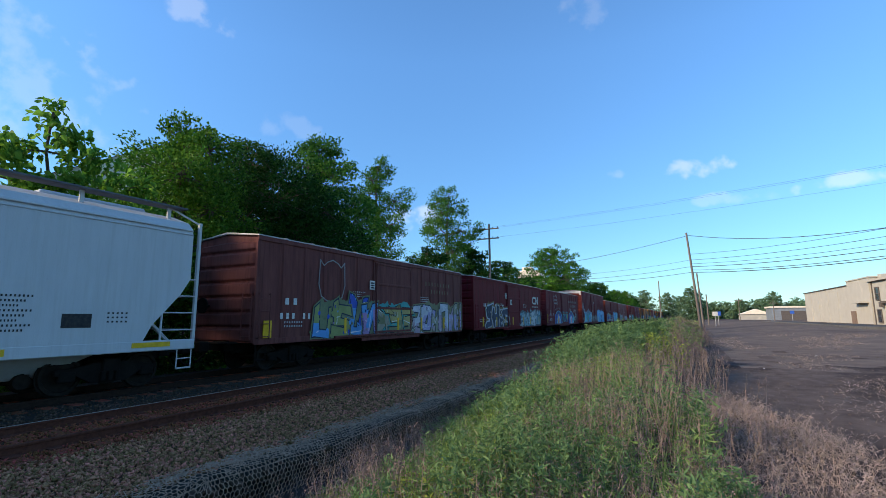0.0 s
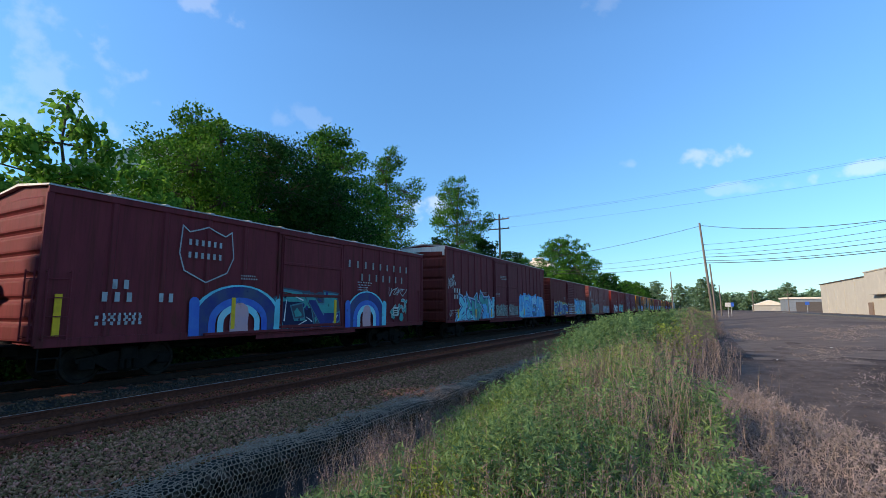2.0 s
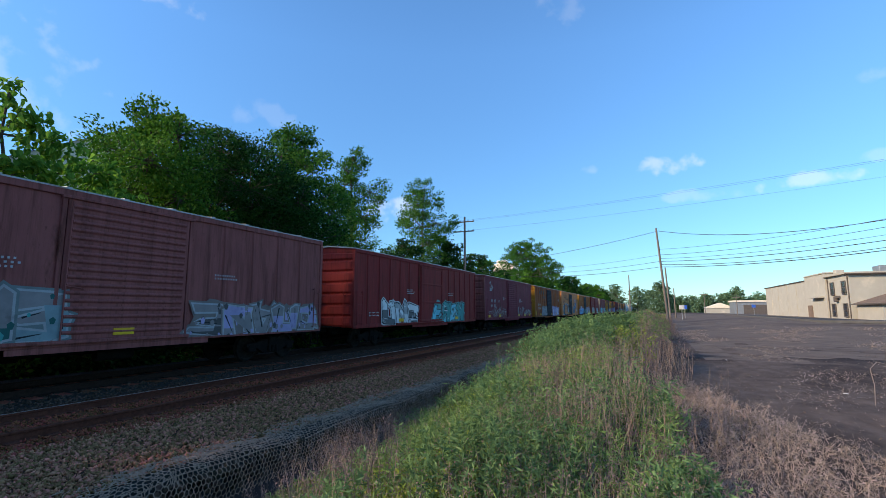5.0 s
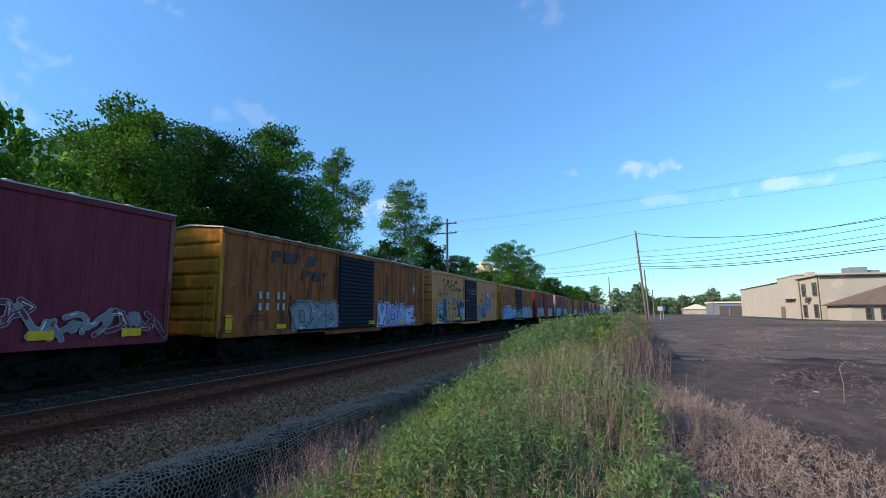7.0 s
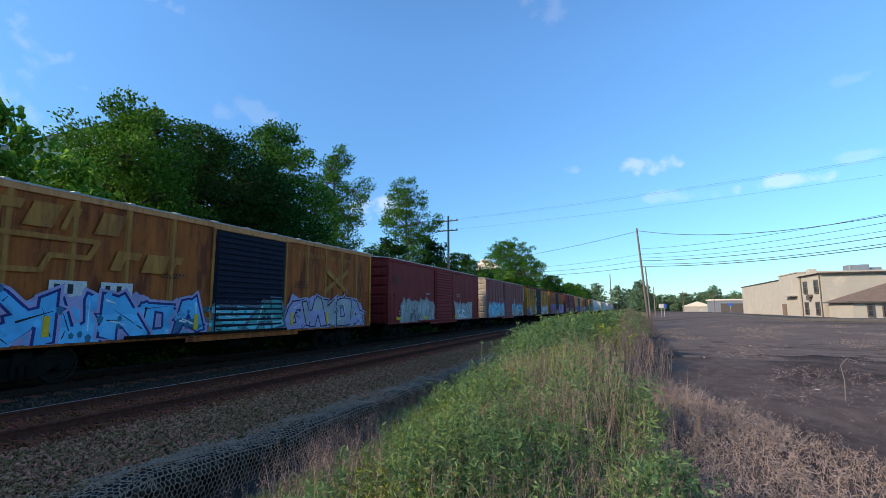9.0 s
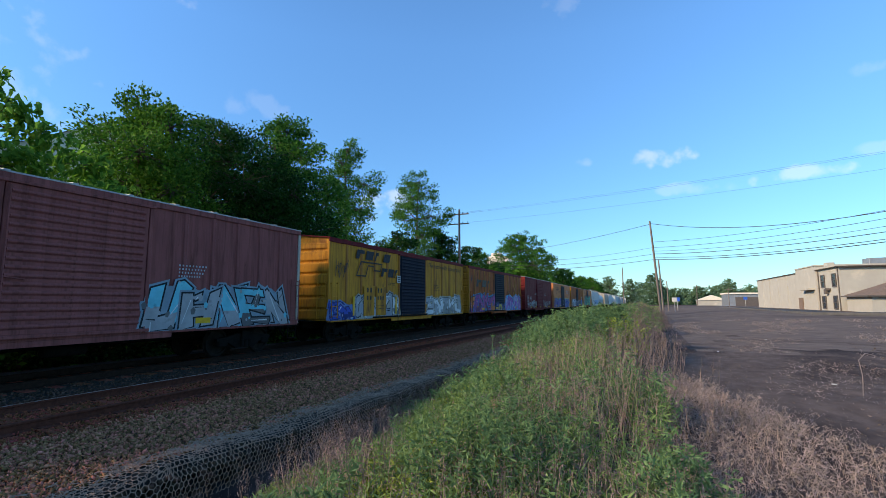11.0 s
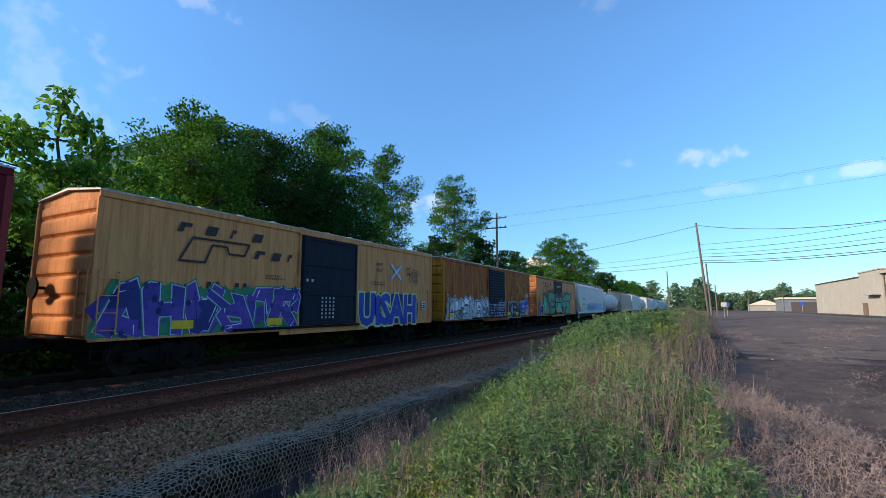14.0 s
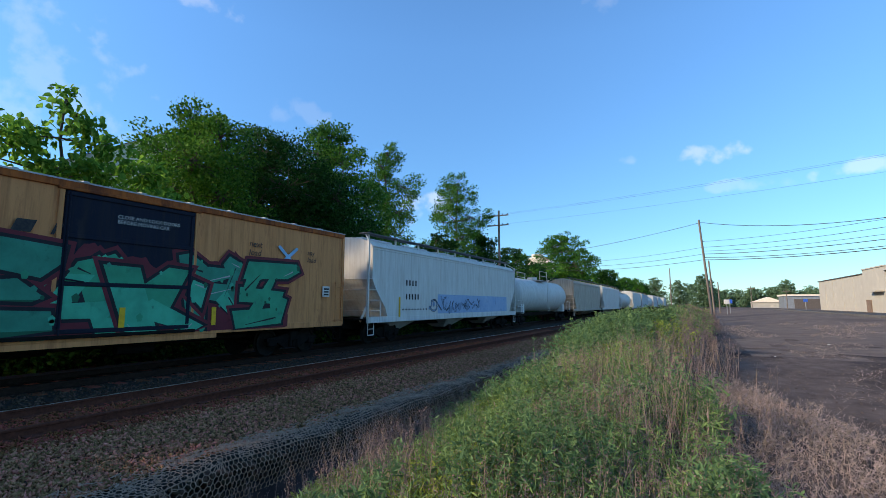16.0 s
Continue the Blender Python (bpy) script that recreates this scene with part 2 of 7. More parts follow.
def ground_z(x, y):
    """Height of the ground: track bed, the ditch by the stone wall, the weedy bank and the cleared lot."""
    x, y = np.asarray(x, float), np.asarray(y, float)
    gx = wall_x(y)
    bed = -0.34
    bank = -0.78 + 0.86 * smooth(x, gx + 0.4, gx + 3.8) + 0.25 * smooth(y, 5, 25) * smooth(x, gx + 0.6, gx + 3.0)
    lot = 0.10 + 0.62 * smooth(y, 15, 65) * smooth(x, 0, 10)
    z = np.where(x < gx - 0.3, bed, bank * (1 - smooth(x, -0.8, 0.8)) + lot * smooth(x, -0.8, 0.8))
    z = z + 0.35 * (1 - smooth(x, -26, -17))
    far = smooth(np.hypot(x, y), 120, 300)
    return z * (1 - far) + far * 0.2


def wall_x(y):
    """The line of the wire-basket wall's front face."""
    return -5.15 + 0.0 * np.asarray(y, float)


# ---- ground ----
def ground():
    xs = np.unique(np.concatenate([np.linspace(-30, 30, 121), np.array([-3000, -1200, -500, -250, -120, -70, -45, 45, 70, 120, 250, 500, 1200, 3000])]))
    ys = np.unique(np.concatenate([np.linspace(-12, 60, 145), np.linspace(60, 160, 51), np.array([-3000, -1000, -300, -100, -40, 220, 300, 500, 900, 1800, 4000])]))
    gx, gy = np.meshgrid(xs, ys)
    z = ground_z(gx, gy)
    rough = np.array([[noise.noise((a * 0.9, b * 0.9, 3.0)) * 0.05 + noise.noise((a * 0.25, b * 0.25, 7.0)) * 0.06 if -30 <= a <= 30 and -12 <= b <= 100 else 0.0 for a in xs] for b in ys])
    z = z + rough * (gx > -5.5)
    n = len(xs)
    vs = np.stack([gx, gy, z], -1).reshape(-1, 3)
    fs = [(j * n + i, j * n + i + 1, (j + 1) * n + i + 1, (j + 1) * n + i) for j in range(len(ys) - 1) for i in range(n - 1)]
    ob = part("ground", (vs.tolist(), [], fs), [M_EARTH, M_GRAVEL])
    for p in ob.data.polygons:
        p.use_smooth = True
        cx, cy, _ = p.center
        if cx > 1.5 and 140 > cy > 22 + 7 * noise.noise((cx * 0.15, cy * 0.3, 6.0)) + 9 * noise.noise((cx * 0.9, cy * 1.3, 2.0)):
            p.material_index = 1
    tagged(ob, "dark cleared earth lot with dry litter beside the line", "ground", kind="structure")


ground()
NEAR_TRACK, TRAIN_TRACK = -9.27, -13.46


def track_bed():
    bm = bmesh.new()
    prev = None
    for y in np.concatenate([np.linspace(-40, 0, 5), np.linspace(1, 40, 40), np.array([80, 200, 450, 700])]):
        gx = float(wall_x(y))
        cur = [bm.verts.new((x, y, z)) for x, z in ((-11.2, -0.6), (-11.2, -0.17), (-7.0, -0.17), (gx - 0.5, -0.2), (gx - 0.5, -0.6))]
        if prev:
            for i in range(4):
                bm.faces.new((prev[i], cur[i], cur[i + 1], prev[i + 1]))
        prev = cur
    bmesh.ops.recalc_face_normals(bm, faces=bm.faces)
    tagged(part("ballast_bed", bm, M_BALLAST), "grey-brown crushed-stone ballast bed under the near track", "ballast", kind="structure")
    # this half of the bed has the cars' shade put into its colour
    ob = part("ballast_bed", extruded([(-17.4, -0.6), (-16.2, -0.17), (-11.2, -0.17), (-11.2, -0.6)], -40, 700), M_NEARBLACK)
    tagged(ob, "near-black crushed-stone ballast bed, darkened for the shade under the train", "ballast", kind="structure")


track_bed()


def track(x, n_parts, side_mat, glinting):
    t = thing("railway_track", pose(x, 0, 0), "railway track with rusty rails on dark timber ties", "track", "railway tracks", "structure")
    rail = [(-0.07, -0.165), (0.07, -0.165), (0.07, -0.155), (0.012, -0.13), (0.01, -0.045), (0.035, -0.035), (0.036, -0.006), (0.028, 0),
            (-0.028, 0), (-0.036, -0.006), (-0.035, -0.035), (-0.01, -0.045), (-0.012, -0.13), (-0.07, -0.155)]
    for s in (-0.753, 0.753):
        bm = extruded([(a + s, b) for a, b in rail], -40, 700)
        for f in bm.faces:
            if f.normal.z > 0.9 and f.calc_center_median().z > -0.01 and s in glinting:
                f.material_index = 1
        part("rail", bm, [side_mat, M_RAILTOP], t)
    tie = boxes(((-1.3, -0.115, -0.32), (1.3, 0.115, -0.15)), bevel=0.012)
    first = part("tie", tie, M_TIE, t)
    plate = boxes(((-0.18, -0.09, -0.152), (0.18, 0.09, -0.128)), bevel=0.004)
    pl = part("tie_plate", plate, side_mat, first)
    pl.location = (0.753, 0, 0)
    p2 = new("tie_plate", pl.data)
    p2.parent, p2.location = first, (-0.753, 0, 0)
    first.location = (0, -2.0, 0)
    rng = random.Random(4)
    for i in range(1, n_parts):
        o = new("tie", first.data)
        o.parent = t
        o.location = (rng.uniform(-0.03, 0.03), -2.0 + i * 0.53 + rng.uniform(-0.02, 0.02), rng.uniform(-0.008, 0.004))
        o.rotation_euler = (0, 0, rng.uniform(-0.012, 0.012))
        for sx in (-0.753, 0.753):
            q = new("tie_plate", pl.data)
            q.parent, q.location = o, (sx, 0, 0)


# sky glint put in by material: bright head on the far rail only
track(NEAR_TRACK, 70, M_RUST, (-0.753,))
track(TRAIN_TRACK, 30, M_SHADERAIL, ())


# ---- train ----
SPEED = 20.46
TRAIN = []        # (car, start along the line)
WHEELSETS = []


def wheelset_mesh():
    bm = bmesh.new()
    prof = [(0.0, 0.09), (0.02, 0.09), (0.03, 0.36), (0.0, 0.38), (0.0, 0.46), (0.03, 0.47), (0.035, 0.44), (0.12, 0.425), (0.13, 0.36), (0.08, 0.34), (0.06, 0.12), (0.14, 0.1), (0.15, 0.0)]
    n = 24
    for s in (1, -1):
        rings = []
        for x, r in prof:
            rings.append([bm.verts.new((s * (0.68 + x), r * math.cos(2 * math.pi * k / n), r * math.sin(2 * math.pi * k / n))) for k in range(n)])
        for a, b in zip(rings, rings[1:]):
            for k in range(n):
                bm.faces.new((a[k], a[(k + 1) % n], b[(k + 1) % n], b[k]))
    add_rod(bm, (-1.02, 0, 0), (1.02, 0, 0), 0.085, 10)
    for k in range(3):   # bolts of the bearing caps
        a = 2 * math.pi * k / 3
        for s in (1, -1):
            add_box(bm, (s * 1.02 - 0.03, 0.05 * math.cos(a) - 0.015, 0.05 * math.sin(a) - 0.015), (s * 1.02 + 0.03, 0.05 * math.cos(a) + 0.015, 0.05 * math.sin(a) + 0.015))
    bmesh.ops.remove_doubles(bm, verts=bm.verts, dist=0.0005)
    bmesh.ops.recalc_face_normals(bm, faces=bm.faces)
    me = bpy.data.meshes.new("wheelset")
    bm.to_mesh(me)
    bm.free()
    me.materials.append(M_WHEEL)
    return me


def truck_mesh():
    """Three-piece freight truck: two cast side frames, a bolster, spring nests and bearing caps."""
    bm = bmesh.new()
    for s in (1, -1):
        top = [(-1.12, 0.60), (-0.62, 0.66), (-0.34, 0.72), (0.34, 0.72), (0.62, 0.66), (1.12, 0.60), (1.12, 0.50), (0.70, 0.46), (0.36, 0.26), (-0.36, 0.26), (-0.70, 0.46), (-1.12, 0.50)]
        a = [bm.verts.new((s * 0.93, y, z)) for y, z in top]
        b = [bm.verts.new((s * 1.08, y, z)) for y, z in top]
        n = len(top)
        for i in range(n):
            bm.faces.new((a[i], a[(i + 1) % n], b[(i + 1) % n], b[i]))
        bm.faces.new(a)
        bm.faces.new(b)
        for y in (-0.88, 0.88):
            add_box(bm, (s * 0.9, y - 0.17, 0.33), (s * 1.1, y + 0.17, 0.58), 0.03)
        for y in (-0.16, 0, 0.16):
            add_rod(bm, (s * 1.1, y, 0.30), (s * 1.1, y, 0.52), 0.065, 8)
    add_box(bm, (-1.15, -0.2, 0.5), (1.15, 0.2, 0.82), 0.03)
    bmesh.ops.recalc_face_normals(bm, faces=bm.faces)
    me = bpy.data.meshes.new("truck")
    bm.to_mesh(me)
    bm.free()
    me.materials.append(M_BLACK)
    return me


def coupler_mesh():
    bm = bmesh.new()
    add_box(bm, (-0.1, 0, 0.76), (0.1, 0.55, 0.98), 0.02)
    add_box(bm, (-0.17, 0.5, 0.70), (0.14, 0.82, 1.04), 0.05)
    add_box(bm, (-0.3, -0.25, 0.70), (0.3, 0.06, 1.02), 0.02)
    add_rod(bm, (0.55, 0.05, 0.72), (0.42, 0.45, 0.42), 0.03, 6)
    add_rod(bm, (0.42, 0.45, 0.42), (0.2, 0.72, 0.4), 0.028, 6)
    me = bpy.data.meshes.new("coupler")
    bm.to_mesh(me)
    bm.free()
    me.materials.append(M_BLACK)
    return me


ME_WHEELS, ME_TRUCK, ME_COUPLER = wheelset_mesh(), truck_mesh(), coupler_mesh()


def running_gear(car, length, inset=2.1):
    for y in (inset, length - inset):
        t = new("truck", ME_TRUCK)
        t.parent, t.location = car, (0, y, 0)
        for k in (-0.88, 0.88):
            w = new("wheelset", ME_WHEELS)
            w.parent, w.location = t, (0, k, 0.455)
            WHEELSETS.append((w, k))
    for y, turn in ((0.0, 180), (length, 0)):
        c = new("coupler", ME_COUPLER)
        c.parent = car
        c.matrix_basis = pose(0, y, 0, 0, 0, turn)


def ladder(car, name, x, y, z0, z1, mat, along="y", width=0.42, step=0.4):
    """A grab ladder standing off a wall at x (along y) or at y (along x)."""
    def p(u, out, z):
        return (x + out, y + u, z) if along == "y" else (x + u, y + out, z)
    sgn = 0.09 if along == "y" else -0.09
    rs = [(p(0, sgn, z0), p(0, sgn, z1), 0.018), (p(width, sgn, z0), p(width, sgn, z1), 0.018)]
    z = z0 + 0.1
    while z < z1:
        rs.append((p(0, sgn, z), p(width, sgn, z), 0.012))
        z += step
    for u in (0, width):
        for zz in (z0 + 0.05, z1 - 0.05):
            rs.append((p(u, 0, zz), p(u, sgn, zz), 0.014))
    return part(name, rods(*rs), mat, car)


def stirrup(car, x, y, mat):
    return part("sill_step", rods(((x, y, 0.98), (x, y, 0.45), 0.018), ((x, y + 0.4, 0.98), (x, y + 0.4, 0.45), 0.018), ((x, y, 0.45), (x, y + 0.4, 0.45), 0.022), ((x, y, 0.7), (x, y + 0.4, 0.7), 0.016)), mat, car)


def corrugated_end(width, z0, z1, n, depth):
    """An end wall in the xz plane, bulging towards -y in horizontal ribs that taper to the sides, with a peaked top."""
    bm = bmesh.new()
    rows = n * 12
    cols = 12
    grid = []
    for j in range(rows + 1):
        v = j / rows
        k = v * n % 1.0
        rib = depth * min(1.0, max(0.0, (0.5 - abs(k - 0.5)) * 7.0 - 0.25)) if 0.02 < v < 0.94 else 0.0
        line = []
        for i in range(cols + 1):
            u = -1 + 2 * i / cols
            taper = min(1.0, (1 - abs(u)) * 8)
            peak = 0.2 * (1 - abs(u)) * max(0.0, (v - 0.9) / 0.1)
            line.append(bm.verts.new((u * width / 2, -rib * taper, z0 + (z1 - z0) * v + peak)))
        grid.append(line)
    for a, b in zip(grid, grid[1:]):
        for i in range(cols):
            bm.faces.new((a[i], a[i + 1], b[i + 1], b[i]))
    return bm


def paint(name, c, c2=None, rust=(0.095, 0.029, 0.021), at=0.6):
    return material(name, c, c2 or tuple(v * 0.72 for v in c), 1.3, 0.62, bump=0.12, bump_scale=30, third=rust, third_scale=1.1, third_at=at, stretch=(1, 2.2, 0.55), spec=0.06, streak=tuple(v * 0.75 for v in rust))


P_BROWN = paint("boxcar brown paint", (0.185, 0.058, 0.050), (0.13, 0.040, 0.037))
P_PLUM = paint("faded plum brown paint", (0.184, 0.030, 0.037), (0.138, 0.023, 0.030))
P_MAROON = paint("dark maroon paint", (0.173, 0.015, 0.021), (0.128, 0.013, 0.017))
P_OXIDE = paint("oxide red paint", (0.204, 0.040, 0.033), (0.153, 0.029, 0.025))
P_RED = paint("boxcar red paint", (0.275, 0.034, 0.031), (0.214, 0.028, 0.028))
P_PINK = paint("sun-faded pinkish brown paint", (0.31, 0.092, 0.082), (0.235, 0.068, 0.062))
P_PURPLE = paint("faded purple brown paint", (0.224, 0.034, 0.051), (0.173, 0.027, 0.041))
P_TAN = paint("dirty tan yellow paint", (0.680, 0.267, 0.104), (0.590, 0.224, 0.087), (0.408, 0.142, 0.061), 0.56)
P_YELLOW = paint("weathered chrome yellow paint", (0.62, 0.265, 0.03), (0.48, 0.19, 0.028), (0.18, 0.07, 0.032), 0.55)
P_OCHRE = paint("rusted yellow-brown paint", (0.470, 0.117, 0.028), (0.313, 0.077, 0.024), (0.173, 0.045, 0.020), 0.48)
P_RUSTBROWN = paint("grimy rust-brown paint", (0.419, 0.114, 0.033), (0.274, 0.077, 0.030), (0.118, 0.046, 0.026), 0.47)
P_POSTYEL = paint("yellow post paint", (0.518, 0.202, 0.046), (0.324, 0.116, 0.037), (0.216, 0.077, 0.037), 0.55)
P_NAVY = paint("dark navy door paint", (0.010, 0.014, 0.026), (0.015, 0.018, 0.03), (0.035, 0.032, 0.033), 0.62)
P_GREY = paint("pale grey hopper paint", (0.50, 0.50, 0.50), (0.46, 0.46, 0.46), (0.55, 0.54, 0.52), 0.66)
P_WHITECAR = paint("dirty white paint", (0.64, 0.62, 0.58), (0.56, 0.54, 0.5), (0.55, 0.47, 0.40), 0.62)
P_BUFF = paint("buff hopper paint", (0.50, 0.42, 0.33), (0.40, 0.33, 0.26), (0.25, 0.18, 0.13), 0.6)

SPRAY = {}


def spray(c1, c2=None):
    key = (c1, c2)
    if key not in SPRAY:
        SPRAY[key] = material("spray paint", c1, c2 or tuple(v * 0.7 for v in c1), 1.8, 0.6, spec=0.2, third=tuple(v * 0.55 for v in c1), third_scale=3.0, third_at=0.6)
    return SPRAY[key]


BLACK, WHITE, SILVER, NAVY, BLUE, SKY = (0.015, 0.015, 0.02), (0.7, 0.72, 0.72), (0.36, 0.37, 0.38), (0.02, 0.03, 0.16), (0.02, 0.08, 0.42), (0.05, 0.42, 0.72)
CYAN, TEAL, GREEN, YEL, ORANGE, PINKC = (0.1, 0.55, 0.65), (0.03, 0.3, 0.28), (0.01, 0.32, 0.17), (0.6, 0.45, 0.06), (0.6, 0.16, 0.04), (0.62, 0.3, 0.3)
LILAC, GREYP = (0.36, 0.32, 0.52), (0.25, 0.22, 0.22)

def wild_figure(rng):
    """An abstract sprayed shape in a unit square: a bent sweep, a hook across it and a barb, smoothed."""
    n = rng.choice((3, 4, 4, 5))
    up = rng.random() < 0.5
    sweep = [((i + rng.uniform(-0.35, 0.35)) / (n - 1), rng.uniform(0.62, 1.0) if (i % 2 == 0) == up else rng.uniform(0.0, 0.4)) for i in range(n)]
    u, v = rng.uniform(0.25, 0.75), rng.uniform(0.3, 0.7)
    q = rng.uniform(0, 6.3)
    hook = [(u + 0.4 * math.cos(q + k * 0.95) * (1 - 0.12 * k), v + 0.36 * math.sin(q + k * 0.95) * (1 - 0.12 * k)) for k in range(rng.choice((3, 4)))]
    e = rng.uniform(-0.1, 0.3)
    barb = [(e, rng.uniform(0.1, 0.9)), (e + rng.uniform(0.5, 0.95), rng.uniform(0.1, 0.9)), (e + rng.uniform(0.35, 0.6), rng.uniform(0.0, 1.0))]
    out = []
    for st in (sweep, hook, barb)[:rng.choice((2, 2, 3))]:
        soft = [st[0]]
        for (a, b), (c, d) in zip(st, st[1:]):
            soft += [(a * 0.75 + c * 0.25, b * 0.75 + d * 0.25), (a * 0.25 + c * 0.75, b * 0.25 + d * 0.75)]
        out.append([(min(1.1, max(-0.1, a)), min(1, max(0, b))) for a, b in soft + [st[-1]]])
    return out


def add_stroke(bm, pts, width, x, mat, place):
    pts = [Vector(p) for p in pts]
    for k, (a, b) in enumerate(zip(pts, pts[1:])):
        d = b - a
        if d.length < 1e-5:
            continue
        nrm = Vector((-d.y, d.x)).normalized() * width / 2
        f = bm.faces.new([bm.verts.new(place(p, x + 0.00012 * k)) for p in (a - nrm, b - nrm, b + nrm, a + nrm)])
        f.material_index = mat
    for k, p in enumerate(pts):
        xx = x + 0.00012 * k + 0.00006
        f = bm.faces.new([bm.verts.new(place(p + Vector((math.cos(q * math.pi / 5), math.sin(q * math.pi / 5))) * width / 2, xx)) for q in range(10)])
        f.material_index = mat


def scribble(car, x, y0, y1, z0, z1, fills, outline, back, count, seed, line=0.05, weight=0.2, shine=None, name="graffiti"):
    """Thin sprayed line figures on the car's side."""
    rng = random.Random(seed)
    bm = bmesh.new()
    mats = [spray(back) if back else spray(BLACK), spray(outline)] + [spray(*f) if isinstance(f[0], tuple) else spray(f) for f in fills] + [spray(shine or WHITE)]

    def place(p, dx):
        return (x + dx, p[0], max(p[1], z0))
    h = z1 - z0
    if back:
        n = max(6, int((y1 - y0) / 0.12))
        prev = None
        for i in range(n + 1):
            y = y0 - 0.15 + (y1 - y0 + 0.3) * i / n
            edge = min(i, n - i) / n * 14
            top = z0 + h * (0.86 + 0.3 * noise.noise((y * 1.1, seed * 3.1, 0)) + 0.12 * noise.noise((y * 4.1, seed, 5))) * min(1, 0.25 + edge)
            cur = (bm.verts.new((x + 0.002, y, z0)), bm.verts.new((x + 0.002, y, top)))
            if prev:
                bm.faces.new((prev[0], cur[0], cur[1], prev[1])).material_index = 0
            prev = cur
    w = (y1 - y0) / count
    if back:   # shards of the other colours over the cloud
        for i in range(count * 3):
            cy, cz, r = rng.uniform(y0, y1), rng.uniform(z0, z0 + h * 0.8), rng.uniform(0.12, 0.34)
            q0 = rng.uniform(0, 6)
            f = bm.faces.new([bm.verts.new(place((cy + r * rng.uniform(0.5, 1.2) * math.cos(q0 + q), min(cz + r * rng.uniform(0.5, 1.2) * math.sin(q0 + q), z1)), 0.0023 + 0.00007 * i)) for q in (0, 1.3, 2.4, 3.7, 5.0)])
            f.material_index = rng.choice(list(range(2, 2 + len(fills))))
    for i in range(count):
        fig = wild_figure(rng)
        a = y0 + i * w - 0.12 * w
        wide = w * (rng.uniform(1.15, 1.4) if weight < 0.3 else rng.uniform(0.98, 1.12))
        sk = rng.uniform(-0.3, 0.3)
        hh = h * rng.uniform(0.78, 1.08)
        zb = z0 + rng.uniform(-0.05, 0.14) * h
        strokes = []
        for st in fig:
            fine = []
            for (u0, v0), (u1, v1) in zip(st, st[1:]):
                fine += [(u0 + (u1 - u0) * k / 3, v0 + (v1 - v0) * k / 3) for k in range(3)]
            fine.append(st[-1])
            ph = rng.uniform(0, 6)
            strokes.append([(a + wide * (u + sk * (v - 0.5)) + 0.06 * w * math.sin(ph + 7 * v + 5 * u), zb + weight / 2 + (hh - weight) * v + 0.05 * h * math.sin(ph + 6 * u)) for u, v in fine])
        lift = 0.004 + 0.0055 * (i % 2) + 0.00003 * i
        for st in strokes:
            add_stroke(bm, st, weight + 2 * line, lift, 1, place)
        mi = 2 + rng.randrange(len(fills))
        m2 = 2 + rng.randrange(len(fills))
        for st in strokes:
            add_stroke(bm, st, weight, lift + 0.0042, mi, place)
            c0 = rng.randrange(0, max(1, len(st) - 3))
            add_stroke(bm, st[c0:c0 + 3], weight * 0.7, lift + 0.0075, m2, place)
        for st in strokes:
            for tone, q in ((1, 3), (len(mats) - 1, 2)):
                for _ in range(q):
                    off = Vector((rng.uniform(-0.4, 0.4) * weight, rng.uniform(-0.4, 0.4) * weight))
                    c0 = rng.randrange(0, max(1, len(st) - 3))
                    add_stroke(bm, [Vector(p) + off for p in st[c0:c0 + rng.randrange(2, 5)]], rng.uniform(0.012, 0.032), lift + 0.0085 + rng.uniform(0, 0.002), tone, place)
        if rng.random() < 0.8:   # a patch of second colour inside
            c = (a + w * rng.uniform(0.3, 0.7), z0 + h * rng.uniform(0.25, 0.7))
            r = rng.uniform(0.08, 0.18)
            f = bm.faces.new([bm.verts.new(place((c[0] + r * math.cos(q), c[1] + r * 1.2 * math.sin(q)), lift + 0.0112)) for q in [k * math.pi / 4 + rng.uniform(-0.3, 0.3) for k in range(8)]])
            f.material_index = m2
    ob = part(name, bm, mats, car)
    ob["kind"] = "stuff"
    return ob


